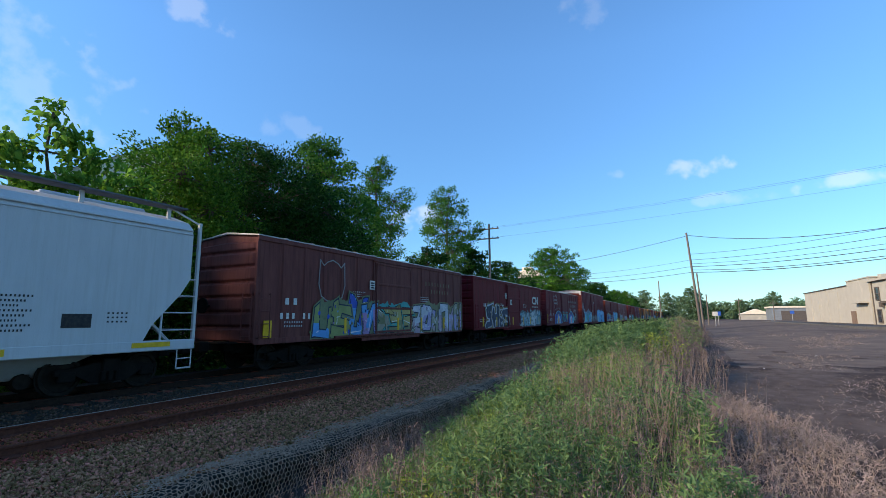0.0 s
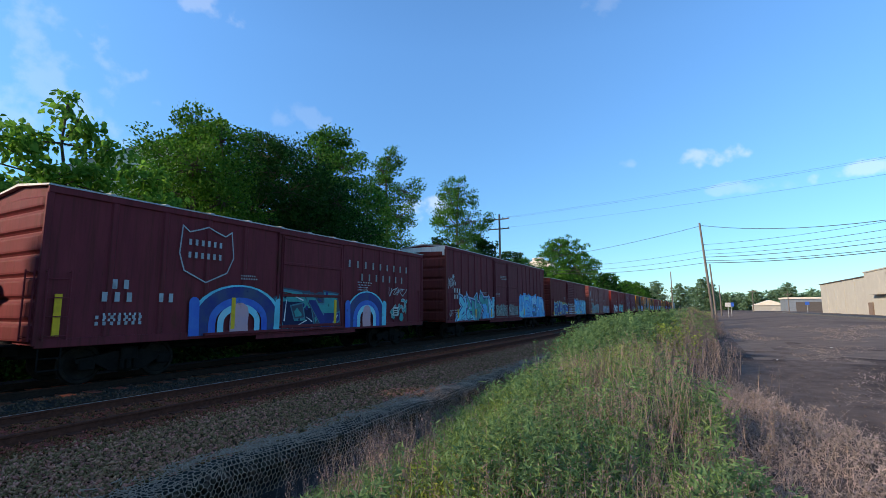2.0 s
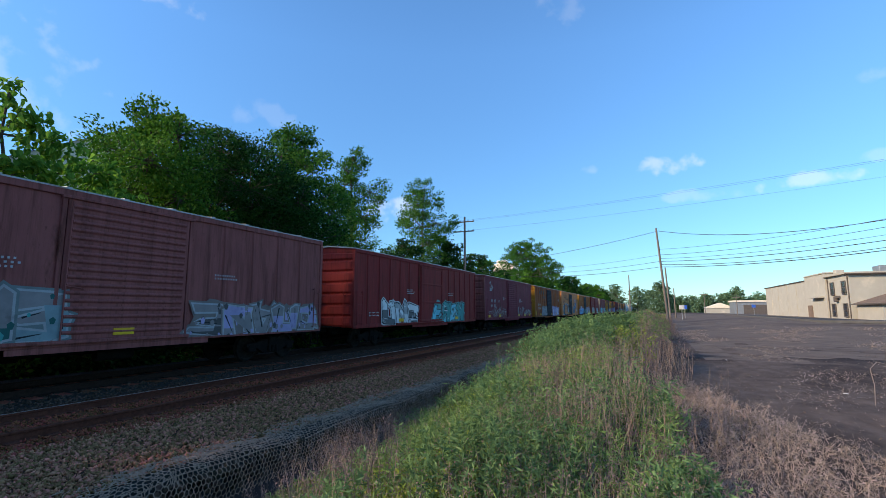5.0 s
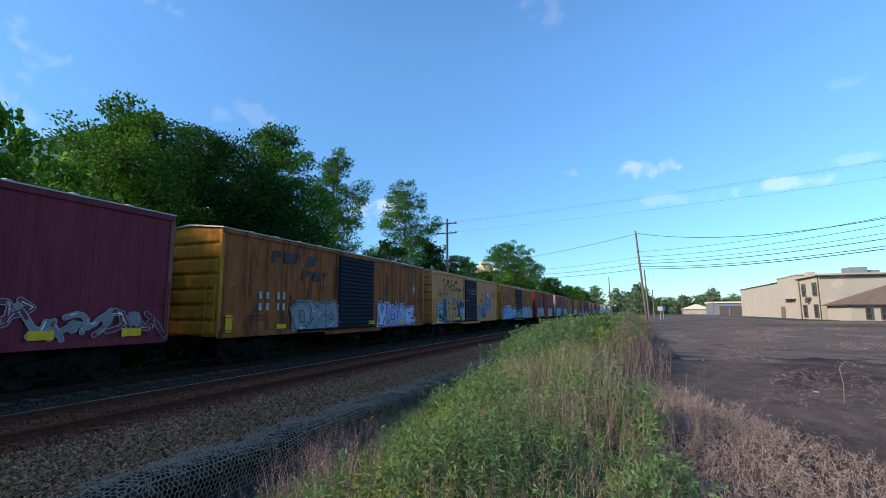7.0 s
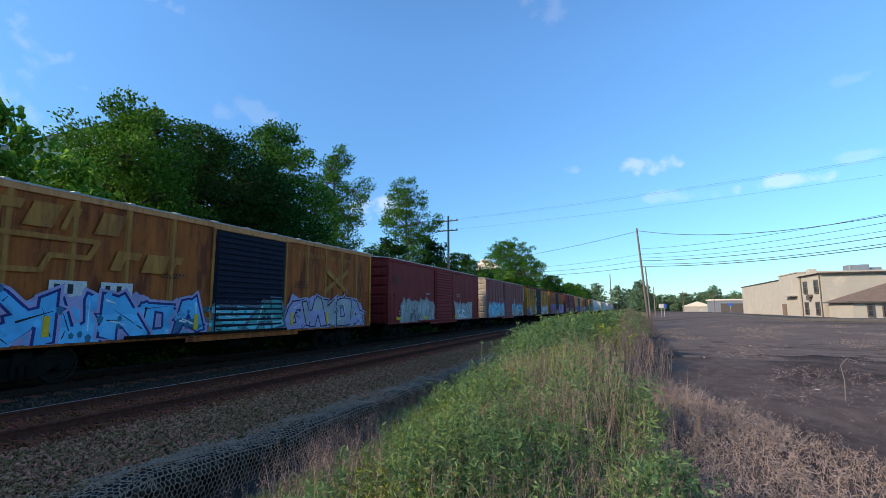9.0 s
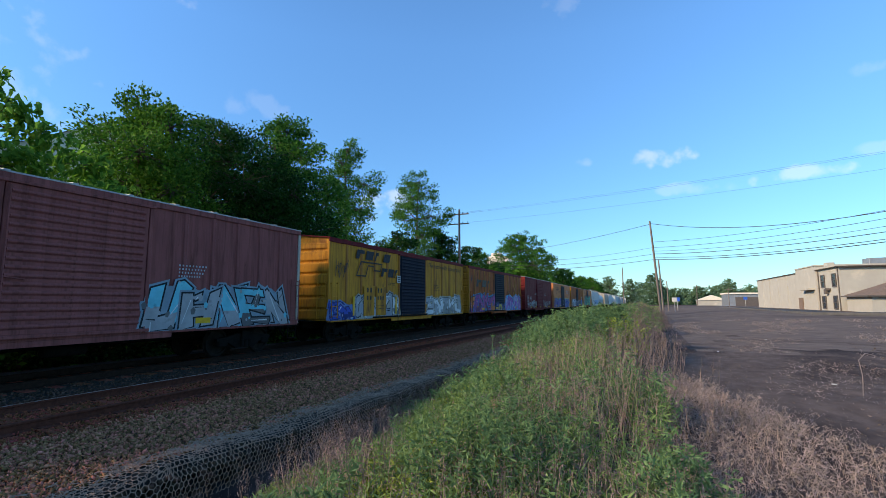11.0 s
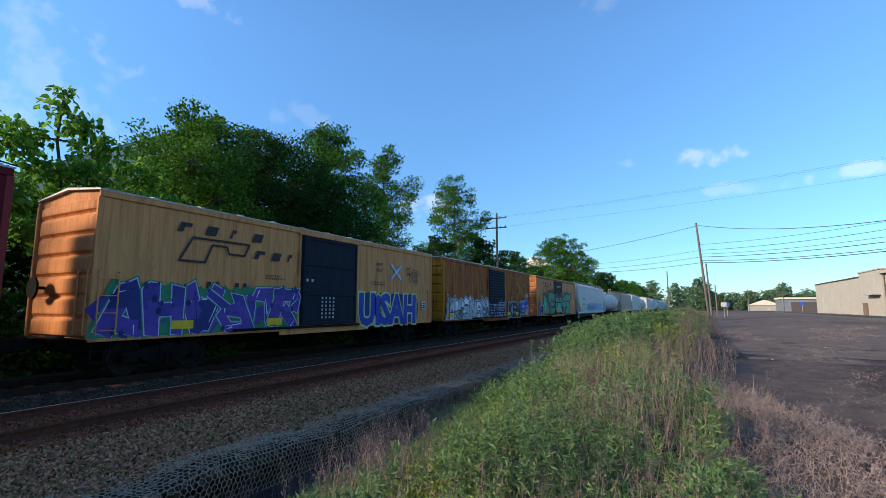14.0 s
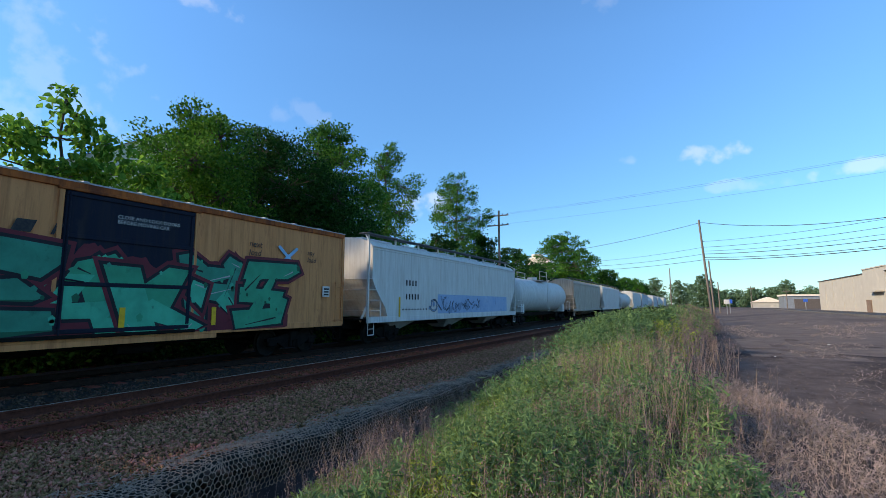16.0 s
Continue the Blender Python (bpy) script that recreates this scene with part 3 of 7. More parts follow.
SLABS = [   # block figures in a unit square: (x0, y0, x1, y1, width) of each fat bar
    ((0.18, 0, 0.15, 1, 0.32), (0.85, 0, 0.82, 1, 0.32), (0.2, 0.52, 0.8, 0.5, 0.24)),
    ((0.18, 0, 0.18, 1, 0.34), (0.2, 0.88, 1.0, 0.86, 0.24), (0.2, 0.5, 0.85, 0.52, 0.22), (0.2, 0.12, 1.02, 0.14, 0.24)),
    ((0.12, 0, 0.48, 1, 0.32), (0.9, 0, 0.52, 1, 0.32), (0.25, 0.34, 0.78, 0.34, 0.2)),
    ((0.18, 0, 0.18, 1, 0.34), (0.2, 0.87, 0.85, 0.87, 0.26), (0.84, 0.5, 0.82, 0.95, 0.3), (0.2, 0.5, 0.82, 0.48, 0.22), (0.5, 0.5, 0.98, 0.0, 0.3)),
    ((0.1, 0.86, 0.98, 0.9, 0.27), (0.2, 0.5, 0.18, 0.92, 0.3), (0.15, 0.5, 0.88, 0.48, 0.26), (0.84, 0.1, 0.84, 0.5, 0.3), (0.0, 0.12, 0.9, 0.12, 0.27)),
    ((0.18, 0.1, 0.15, 1, 0.34), (0.84, 0.1, 0.86, 1, 0.34), (0.12, 0.14, 0.9, 0.14, 0.3)),
    ((0.2, 0, 0.16, 1, 0.34), (0.28, 0.48, 0.9, 1, 0.32), (0.4, 0.55, 0.98, 0, 0.32)),
    ((0.18, 0.12, 0.18, 0.9, 0.34), (0.84, 0.12, 0.84, 0.88, 0.34), (0.14, 0.13, 0.88, 0.13, 0.28), (0.14, 0.88, 0.88, 0.88, 0.28)),
    ((0.16, 0, 0.16, 1, 0.3), (0.2, 0.95, 0.82, 0.05, 0.32), (0.86, 0, 0.86, 1, 0.3))]


def grown(poly, d):
    """A convex outline (anticlockwise) pushed outwards by d, its sharp corners cut short."""
    out = []
    n = len(poly)
    for k in range(n):
        p, a, b = Vector(poly[k]), Vector(poly[k - 1]), Vector(poly[(k + 1) % n])
        u, v = (p - a).normalized(), (b - p).normalized()
        nu, nv = Vector((u.y, -u.x)), Vector((v.y, -v.x))
        m = nu + nv
        m = m / max(0.5, m.length_squared / 2)
        out.append(tuple(p + m * d))
    return out


def below(poly, h):
    """The part of a convex outline that lies under the height h."""
    out = []
    for (a, b), (c, d) in zip(poly, poly[1:] + poly[:1]):
        if b <= h:
            out.append((a, b))
        if (b <= h) != (d <= h):
            k = (h - b) / (d - b)
            out.append((a + (c - a) * k, h))
    return out


def graffiti(car, x, y0, y1, z0, z1, fills, outline, back, count, seed, line=0.05, weight=0.2, shine=None, name="graffiti"):
    """A sprayed piece: a cloud of colour behind interlocked block figures in two tones, with outline, halo, inner cracks and glints."""
    if weight < 0.15:
        return scribble(car, x, y0, y1, z0, z1, fills, outline, back, count, seed, line, weight, shine, name)
    rng = random.Random(seed)
    bm = bmesh.new()
    tones = [f if isinstance(f[0], tuple) else (f,) for f in fills]
    glint = shine or (WHITE if sum(outline) < 0.9 else BLACK)
    halo = back or tuple(min(0.7, 0.5 * a + 0.25) for a in tones[-1][0])
    mats = [spray(back or halo), spray(outline), spray(halo)] + [spray(*f) for f in tones] + [spray(tuple(0.35 * a for a in tones[0][0])), spray(glint), spray(BLACK)]
    nf = len(tones)
    h = z1 - z0

    def face(pts, dx, mat):
        if len(pts) > 2:
            bm.faces.new([bm.verts.new((x + dx, p[0], max(p[1], z0 - 0.02))) for p in pts]).material_index = mat
    if back:
        n = max(8, int((y1 - y0) / 0.1))
        prev = None
        for i in range(n + 1):
            y = y0 - 0.2 + (y1 - y0 + 0.4) * i / n
            edge = min(1.0, 0.2 + min(i, n - i) / n * 12)
            top = z0 + h * (1.08 + 0.26 * noise.noise((y * 1.3, seed * 3.1, 0)) + 0.16 * noise.noise((y * 5.1, seed, 5))) * edge
            if prev:
                face([(prev[0], z0), (y, z0), (y, top), prev], 0.002, 0)
            prev = (y, top)
        for i in range(count * 4):
            cy, cz, r = rng.uniform(y0, y1), rng.uniform(z0, z0 + h * 0.8), rng.uniform(0.12, 0.4)
            q0 = rng.uniform(0, 6)
            face([(cy + r * rng.uniform(0.5, 1.2) * math.cos(q0 + q), min(cz + r * rng.uniform(0.5, 1.2) * math.sin(q0 + q), z1)) for q in (0, 1.3, 2.4, 3.7, 5.0)], 0.0024 + 0.00012 * i % 0.0028, 3 + rng.randrange(nf))
    w = (y1 - y0) / count
    last = -1
    for i in range(count):
        k = rng.choice([q for q in range(len(SLABS)) if q != last])
        last = k
        hh, zb = h * rng.uniform(0.86, 1.1), z0 + rng.uniform(-0.02, 0.08) * h
        skew, bow, ph = rng.uniform(-0.28, 0.28), rng.uniform(-0.08, 0.08), rng.uniform(0, 6)
        ya, wide = y0 + (i - 0.06) * w, w * rng.uniform(1.06, 1.22)

        def at(u, v):
            return (ya + wide * (u + skew * (v - 0.5) + 0.05 * math.sin(ph + 5 * v)), zb + hh * (v + bow * math.sin(3 * u + ph)))
        polys = []
        flip, drop, turn = rng.random() < 0.5, rng.random() < 0.4, rng.uniform(-0.35, 0.35)
        for a, b, c, d, t in SLABS[k] + ((rng.uniform(0, 1), rng.uniform(0, 1), rng.uniform(0, 1), rng.uniform(0, 1), 0.2),):
            if flip:
                a, c = 1 - a, 1 - c
            if drop:
                b, d = 1 - b, 1 - d
            a, c = a + turn * (b - 0.5) * 0.5, c + turn * (d - 0.5) * 0.5
            if abs(c - a) + abs(d - b) < 0.2:
                c, d = a + 0.25, b + 0.2
            du, dv = c - a, d - b
            ln = math.hypot(du, dv)
            nu, nv = -dv / ln * t / 2, du / ln * t / 2

            def jit():
                return rng.uniform(-0.09, 0.09)
            e = rng.choice((0.0, 0.0, 0.08, 0.16))
            q = [(a + nu + jit(), b + nv + jit()), (a - nu + jit(), b - nv + jit()), (c - nu + jit(), d - nv + jit()), (c + du / ln * e, d + dv / ln * e), (c + nu + jit(), d + nv + jit())]
            p = [at(u, v) for u, v in (q if e else q[:3] + q[4:])]
            area = sum(p[m - 1][0] * p[m][1] - p[m][0] * p[m - 1][1] for m in range(len(p)))
            polys.append(p if area > 0 else p[::-1])
        lift = 0.0056 + 0.0062 * (i % 2)
        m1, m2 = 3 + rng.randrange(nf), 3 + rng.randrange(nf)
        if m1 == m2:
            m2 = 3 + nf if rng.random() < 0.4 else m2
        cut = zb + hh * rng.uniform(0.3, 0.6)
        for n, p in enumerate(polys):
            face(grown(p, line * 2.1), lift + 0.0001 * n, 2)
            face(grown(p, line), lift + 0.0009 + 0.0001 * n, 1)
        for n, p in enumerate(polys):
            face(p, lift + 0.002 + 0.0001 * n, m1)
            face(below(p, cut + 0.32 * h * math.sin(ph + 2.3 * n)), lift + 0.003 + 0.0001 * n, m2)
            if rng.random() < 0.7:
                s0, s1 = rng.sample(range(len(p)), 2)
                c = (sum(v[0] for v in p) / len(p), sum(v[1] for v in p) / len(p))
                a = [tuple(Vector(p[s0]).lerp(Vector(c), 0.3)), tuple(Vector(p[s1]).lerp(Vector(c), 0.35))]
                d = Vector(a[1]) - Vector(a[0])
                nn = Vector((-d.y, d.x)).normalized() * rng.uniform(0.012, 0.03)
                face([tuple(Vector(a[0]) - nn), tuple(Vector(a[1]) - nn * 0.3), tuple(Vector(a[1]) + nn * 0.3), tuple(Vector(a[0]) + nn)], lift + 0.004 + 0.0001 * n, 4 + nf if rng.random() < 0.6 else 5 + nf)
            for _ in range(2):
                m = rng.randrange(len(p))
                c, d = Vector(p[m]).lerp(Vector(p[m - 1]), rng.uniform(0.1, 0.9)), rng.uniform(0.03, 0.09)
                face([tuple(c + Vector((math.cos(q) * d, math.sin(q) * d * 1.3))) for q in (0.3, 1.5, 2.8, 4.1, 5.3)], lift + 0.0046 + 0.0001 * n, 3 + rng.randrange(nf + 1))
    ob = part(name, bm, mats, car)
    ob["kind"] = "stuff"
    return ob


def letters(car, text, x, y, z, size, mat, name="lettering", stretch=1.0, lean=0.0, bold=0.0):
    """Real writing in the built-in font, laid flat on the car's side and read from +x."""
    cu = bpy.data.curves.new("t", "FONT")
    cu.body, cu.size, cu.shear, cu.offset, cu.resolution_u = text, size, lean, bold, 2
    tmp = bpy.data.objects.new("t", cu)
    me = tmp.to_mesh()
    vs = [(x, y + v.co.x * stretch, z + v.co.y) for v in me.vertices]
    fs = [tuple(p.vertices) for p in me.polygons]
    tmp.to_mesh_clear()
    bpy.data.objects.remove(tmp)
    bpy.data.curves.remove(cu)
    return part(name, (vs, [], fs), mat, car)


def bars(car, x, rows, mat, name="stencil_mark", label="", fill=0.42):
    """Plain bars for writing that stays unread: rows of (y, z, width, height, count)."""
    for y, z, w, h, n in rows:
        cell = w / n
        bm = bmesh.new()
        for i in range(n):
            add_box(bm, (x - 0.001, y + i * cell, z), (x + 0.003, y + i * cell + cell * fill, z + h))
        ob = part(name, bm, mat, car, label)
        ob["kind"] = "stuff"


def slanted(car, x, y, z, w, h, n, mat, name, frac=0.78):
    """Heavy slanted blocks with notches, for faded emblem lettering."""
    cell = w / n
    k = 0.35
    for i in range(n):
        a, b = y + i * cell, y + i * cell + cell * frac
        if i % 4 == 2:
            b = a + cell * 0.43 * frac
        bm = bmesh.new()
        for m, (u0, u1, v0, v1) in enumerate(((0, 1, 0, 1),) if i % 2 else ((0, 1, 0.6, 1), (0, 0.45, 0, 0.6))):
            q = [(a + (b - a) * u + k * h * v, z + h * v) for u, v in ((u0, v0), (u1, v0), (u1, v1), (u0, v1))]
            bm.faces.new([bm.verts.new((x + 0.004, *c)) for c in q])
        bmesh.ops.remove_doubles(bm, verts=bm.verts, dist=0.001)
        part(name, bm, mat, car)


def flat_strokes(car, x, strokes, width, mat, name):
    bm = bmesh.new()
    for i, st in enumerate(strokes):
        add_stroke(bm, st, width, 0.004 + 0.002 * i, 0, lambda p, dx: (x + dx, p[0], p[1]))
    return part(name, bm, mat, car)


def boxcar(s, length, body_mat, label, door_mat=None, posts=12, post_mat=None, eave=4.42, door=(6.35, 9.5), door_style="ribs", roof_mat=None, end_mat=None, end_ribs=7,
           plates=(), graffs=(), white_end=False, chord_mat=None):
    car = thing("boxcar", pose(TRAIN_TRACK, s, 0), label, "boxcar", "freight cars of the train")
    TRAIN.append((car, s))
    door_mat, roof_mat, end_mat, chord_mat = door_mat or body_mat, roof_mat or M_GALV, end_mat or body_mat, chord_mat or body_mat
    W, SK = 1.46, 1.5          # wall plane and outer plane
    z0 = 0.97
    part("body", boxes(((-W, 0.10, z0), (W, length - 0.10, eave)), bevel=0.02), body_mat, car)
    # floor sill and centre beam
    part("side_sill", boxes(((W - 0.03, 0.04, z0 - 0.05), (SK + 0.004, length - 0.04, z0 + 0.14)), bevel=0.012), body_mat, car)
    part("side_sill", boxes(((-SK, 0.04, z0 - 0.05), (-W + 0.03, length - 0.04, z0 + 0.14)), bevel=0.012), body_mat, car)
    part("sill_gusset", extruded([(W + 0.01, z0 - 0.05), (SK + 0.002, z0 - 0.05), (SK + 0.002, z0 - 0.17), (W + 0.01, z0 - 0.17)], door[0] - 0.8, door[1] + 0.8), body_mat, car)
    part("centre_sill", boxes(((-0.25, 0.2, 0.62), (0.25, length - 0.2, z0)), bevel=0.02), M_BLACK, car)
    part("brake_rigging", rods(((0.5, 3.6, 0.72), (0.5, length - 3.6, 0.72), 0.03), ((-0.4, 5.2, 0.66), (-0.4, 6.6, 0.66), 0.17), ((0.7, length * 0.5, 0.6), (0.7, length * 0.5 + 0.9, 0.6), 0.13), n=10), M_BLACK, car)
    # top chords and the peaked roof with its seams
    for sx in (1, -1):
        part("top_chord", boxes(((min(sx * (W - 0.02), sx * (SK + 0.01)), 0.02, eave - 0.15), (max(sx * (W - 0.02), sx * (SK + 0.01)), length - 0.02, eave + 0.02)), bevel=0.012), chord_mat, car)
    roof = extruded([(-SK - 0.02, eave), (-SK - 0.02, eave + 0.035), (0, eave + 0.21), (SK + 0.02, eave + 0.035), (SK + 0.02, eave), (0, eave + 0.15)], 0.0, length)
    part("roof", roof, roof_mat, car)
    n = int(length / 1.25)
    seam = None
    for i in range(1, n):
        y = i * length / n
        if seam is None:
            seam = extruded([(-SK + 0.05, eave + 0.04), (0, eave + 0.215), (SK - 0.05, eave + 0.04), (SK - 0.05, eave + 0.075), (0, eave + 0.255), (-SK + 0.05, eave + 0.075)], -0.06, 0.06)
            first = part("roof_seam", seam, roof_mat, car)
            first.location = (0, y, 0)
        else:
            o = new("roof_seam", first.data)
            o.parent, o.location = car, (0, y, 0)
    # ends
    for y, turn in ((0.10, 0), (length - 0.10, 180)):
        e = part("end_wall", corrugated_end(2 * W + 0.02, z0, eave, end_ribs, 0.075), end_mat, car)
        e.matrix_basis = pose(0, y - 0.004 if turn == 0 else y + 0.004, 0, 0, 0, turn)
        if white_end and turn == 0:
            part("end_top_panel", boxes(((-W, 0.03, eave - 0.5), (W, 0.075, eave + 0.02)), bevel=0.01), P_WHITECAR, car, "white-painted top panel of the car end")
    for sx in (1, -1):
        for y in (0.0, length - 0.13):
            x0, x1 = sorted((sx * (W - 0.05), sx * (SK + 0.002)))
            part("corner_post", boxes(((x0, y, z0), (x1, y + 0.13, eave - 0.15)), bevel=0.012), end_mat if end_mat is not body_mat else body_mat, car)
    # side posts
    if posts:
        me = None
        gaps = [(0.13, door[0] - 0.12), (door[1] + 0.12, length - 0.13)]
        for a, b in gaps:
            k = max(2, round((b - a) / ((length - (door[1] - door[0])) / posts)))
            for i in range(1, k):
                y = a + (b - a) * i / k
                if me is None:
                    ob = part("side_post", extruded([(W - 0.002, -0.09), (W + 0.042, -0.05), (W + 0.042, 0.05), (W - 0.002, 0.09)], z0 + 0.14, eave - 0.15), post_mat or body_mat, car)
                    # turn the sweep upright
                    for v in ob.data.vertices:
                        px, py, pz = v.co
                        v.co = (px, pz, py)
                    ob.data.flip_normals()
                    me = ob.data
                else:
                    ob = new("side_post", me)
                    ob.parent = car
                ob.location = (0, y, 0)
    else:      # weld seams of the sheet-steel sides
        seam_ob = None
        for y in np.arange(1.2, length - 0.6, 1.22):
            if door[0] - 0.15 < y < door[1] + 0.15:
                continue
            if seam_ob is None:
                seam_ob = part("panel_seam", boxes(((W - 0.002, -0.012, z0 + 0.14), (W + 0.006, 0.012, eave - 0.15))), body_mat, car)
            else:
                o = new("panel_seam", seam_ob.data)
                o.parent = car
                o.location = (0, float(y), 0)
                continue
            seam_ob.location = (0, float(y), 0)
    # door
    a, b = door
    leaves = [(a, b)] if door_style != "double" else [(a, (a + b) / 2 - 0.02), ((a + b) / 2 + 0.02, b)]
    for p, q in leaves:
        bm = boxes(((W - 0.01, p + 0.05, z0 + 0.1), (W + 0.05, q - 0.05, eave - 0.2)), bevel=0.01)
        d = part("door", bm, door_mat, car, "dark corrugated sliding door" if door_mat is P_NAVY else "")
        if door_style == "ribs":
            slat = None
            k = 17
            for i in range(k):
                z = z0 + 0.26 + (eave - z0 - 0.62) * i / (k - 1)
                if slat is None:
                    slat = part("door_rib", extruded([(W + 0.048, -0.055), (W + 0.085, -0.012), (W + 0.085, 0.012), (W + 0.048, 0.055)], p + 0.16, q - 0.16), door_mat, d)
                    slat.location = (0, 0, z)
                else:
                    o = new("door_rib", slat.data)
                    o.parent, o.location = d, (0, 0, z)
        else:
            for z in (z0 + 0.12, z0 + 1.15, z0 + 2.2, eave - 0.32):
                part("door_rail", boxes(((W + 0.045, p + 0.06, z), (W + 0.08, q - 0.06, z + 0.1)), bevel=0.012), door_mat, d)
            for y in (p + 0.06, q - 0.16):
                part("door_stile", boxes(((W + 0.045, y, z0 + 0.24), (W + 0.078, y + 0.1, eave - 0.33)), bevel=0.012), door_mat, d)
        part("lock_rod", rods(((W + 0.1, p + 0.12, z0 + 0.1), (W + 0.1, p + 0.12, eave - 0.25), 0.02), ((W + 0.1, p + 0.12, z0 + 1.3), (W + 0.1, p + 0.5, z0 + 1.25), 0.016)), door_mat, d)
    for y in (a - 0.07, b - 0.03):
        part("door_post", boxes(((W, y, z0 + 0.1), (SK + 0.02, y + 0.1, eave - 0.15)), bevel=0.012), post_mat or body_mat, car)
    part("door_track", boxes(((W, a - 2.6 if a > 3 else a, z0 + 0.02), (SK + 0.09, b + 0.1, z0 + 0.1)), bevel=0.01), door_mat if door_mat is not P_NAVY else M_BLACK, car)
    part("door_track", boxes(((W, a - 0.1, eave - 0.2), (SK + 0.06, b + 0.1, eave - 0.13)), bevel=0.01), chord_mat, car)
    # ladders, steps, running gear
    ladder(car, "ladder", SK, 0.12, z0 + 0.1, z0 + 1.6, body_mat)
    ladder(car, "ladder", SK, length - 0.56, z0 + 0.1, z0 + 1.6, body_mat)
    ladder(car, "end_ladder", 0.95, 0.06, z0 + 0.1, z0 + 1.6, end_mat, along="x")
    part("end_platform", boxes(((-0.9, -0.42, z0 - 0.02), (0.9, -0.02, z0 + 0.03)), bevel=0.01), M_BLACK, car)
    part("brake_wheel", rods(((-0.7, -0.25, z0 + 1.2), (-0.7, -0.20, z0 + 1.2), 0.26), ((-0.7, -0.22, z0 + 1.2), (-0.7, 0.05, z0 + 1.2), 0.04), n=14), M_BLACK, car)
    for y in (0.12, length - 0.52):
        stirrup(car, SK - 0.03, y, M_BLACK)
    running_gear(car, length)
    for y, z, w, h in plates:
        part("reflective_plate", boxes(((SK + 0.004, y, z), (SK + 0.036, y + w, z + h))), M_YELLOW, car, "yellow reflective plate")
    for g in graffs:
        graffiti(car, SK + 0.012, **g)
    return car


M_WALK = material("dark steel grating", (0.13, 0.13, 0.135), (0.09, 0.09, 0.095), 4.0, 0.7, metal=0.3)


def hopper(s, length, mat, label, eave=4.1, top=4.6, band=None, plates=()):
    """A covered hopper: rounded sides over a deep sill, sloped end sheets behind an open end cage, roof walk on brackets."""
    car = thing("covered_hopper", pose(TRAIN_TRACK, s, 0), label, "hopper car", "freight cars of the train")
    TRAIN.append((car, s))
    W = 1.5
    z0 = 1.0
    bay = 2.1

    def ring(y, zlow):
        pts = [(W, zlow), (W, eave - 0.25), (W - 0.05, eave - 0.06), (W - 0.25, eave + 0.13), (0.55, top - 0.1), (0.0, top - 0.06)]
        return [(x, y, z) for x, z in pts] + [(-x, y, z) for x, z in pts[-2::-1]]
    bm = bmesh.new()
    rows = []
    for y, zl in ((0.3, 2.8), (0.55, 2.38), (0.9, 1.98), (1.25, 1.58), (1.45, 1.18), (length - 1.45, 1.18), (length - 1.25, 1.58), (length - 0.9, 1.98), (length - 0.55, 2.38), (length - 0.3, 2.8)):
        rows.append([bm.verts.new(p) for p in ring(y, zl)])
    for a, b in zip(rows, rows[1:]):
        for i in range(len(a) - 1):
            bm.faces.new((a[i], b[i], b[i + 1], a[i + 1]))
        bm.faces.new((a[0], a[-1], b[-1], b[0]))
    bm.faces.new(rows[0])
    bm.faces.new(rows[-1][::-1])
    bmesh.ops.recalc_face_normals(bm, faces=bm.faces)
    part("body", bm, mat, car)
    for sx in (1, -1):
        x0, x1 = sorted((sx * (W - 0.12), sx * (W + 0.01)))
        part("side_sill", boxes(((x0, 0.05, z0 - 0.06), (x1, length - 0.05, z0 + 0.2)), bevel=0.02), band or mat, car)
        for z in (eave - 0.24, eave - 0.13):
            x0, x1 = sorted((sx * (W - 0.04), sx * (W + 0.02)))
            part("side_bead", boxes(((x0, 0.32, z), (x1, length - 0.32, z + 0.045)), bevel=0.012), mat, car)
    for k in range(3):
        y = 3.4 + (length - 6.8) * k / 2
        bm = bmesh.new()
        lo = [(-0.35, y - 0.35, 0.42), (0.35, y - 0.35, 0.42), (0.35, y + 0.35, 0.42), (-0.35, y + 0.35, 0.42)]
        hi = [(-1.4, y - 1.6, 1.2), (1.4, y - 1.6, 1.2), (1.4, y + 1.6, 1.2), (-1.4, y + 1.6, 1.2)]
        a, b = [bm.verts.new(p) for p in lo], [bm.verts.new(p) for p in hi]
        for i in range(4):
            bm.faces.new((a[i], a[(i + 1) % 4], b[(i + 1) % 4], b[i]))
        bm.faces.new(a)
        part("discharge_bay", bm, mat, car)
        part("outlet_gate", rods(((-0.5, y, 0.40), (0.5, y, 0.40), 0.13), ((0.5, y, 0.40), (0.62, y, 0.40), 0.17), n=10), M_WHEEL, car)
    # roof walk
    n = 9
    for i in range(n):
        y = 0.7 + (length - 1.4) * i / (n - 1)
        for sx in (0.95, -0.95):
            part("walk_bracket", boxes(((sx - 0.03, y - 0.05, eave), (sx + 0.03, y + 0.05, top + 0.06)), bevel=0.006), mat, car)
    for sx in (0.95, -0.95):
        part("roof_walk", boxes(((sx - 0.2, 0.3, top + 0.05), (sx + 0.24, length - 0.3, top + 0.10)), bevel=0.008), M_WALK, car)
    for i in range(5):
        y = 2.2 + (length - 4.4) * i / 4
        part("hatch", boxes(((-0.36, y - 1.2, top - 0.1), (0.36, y + 1.2, top + 0.03)), bevel=0.03), mat, car)
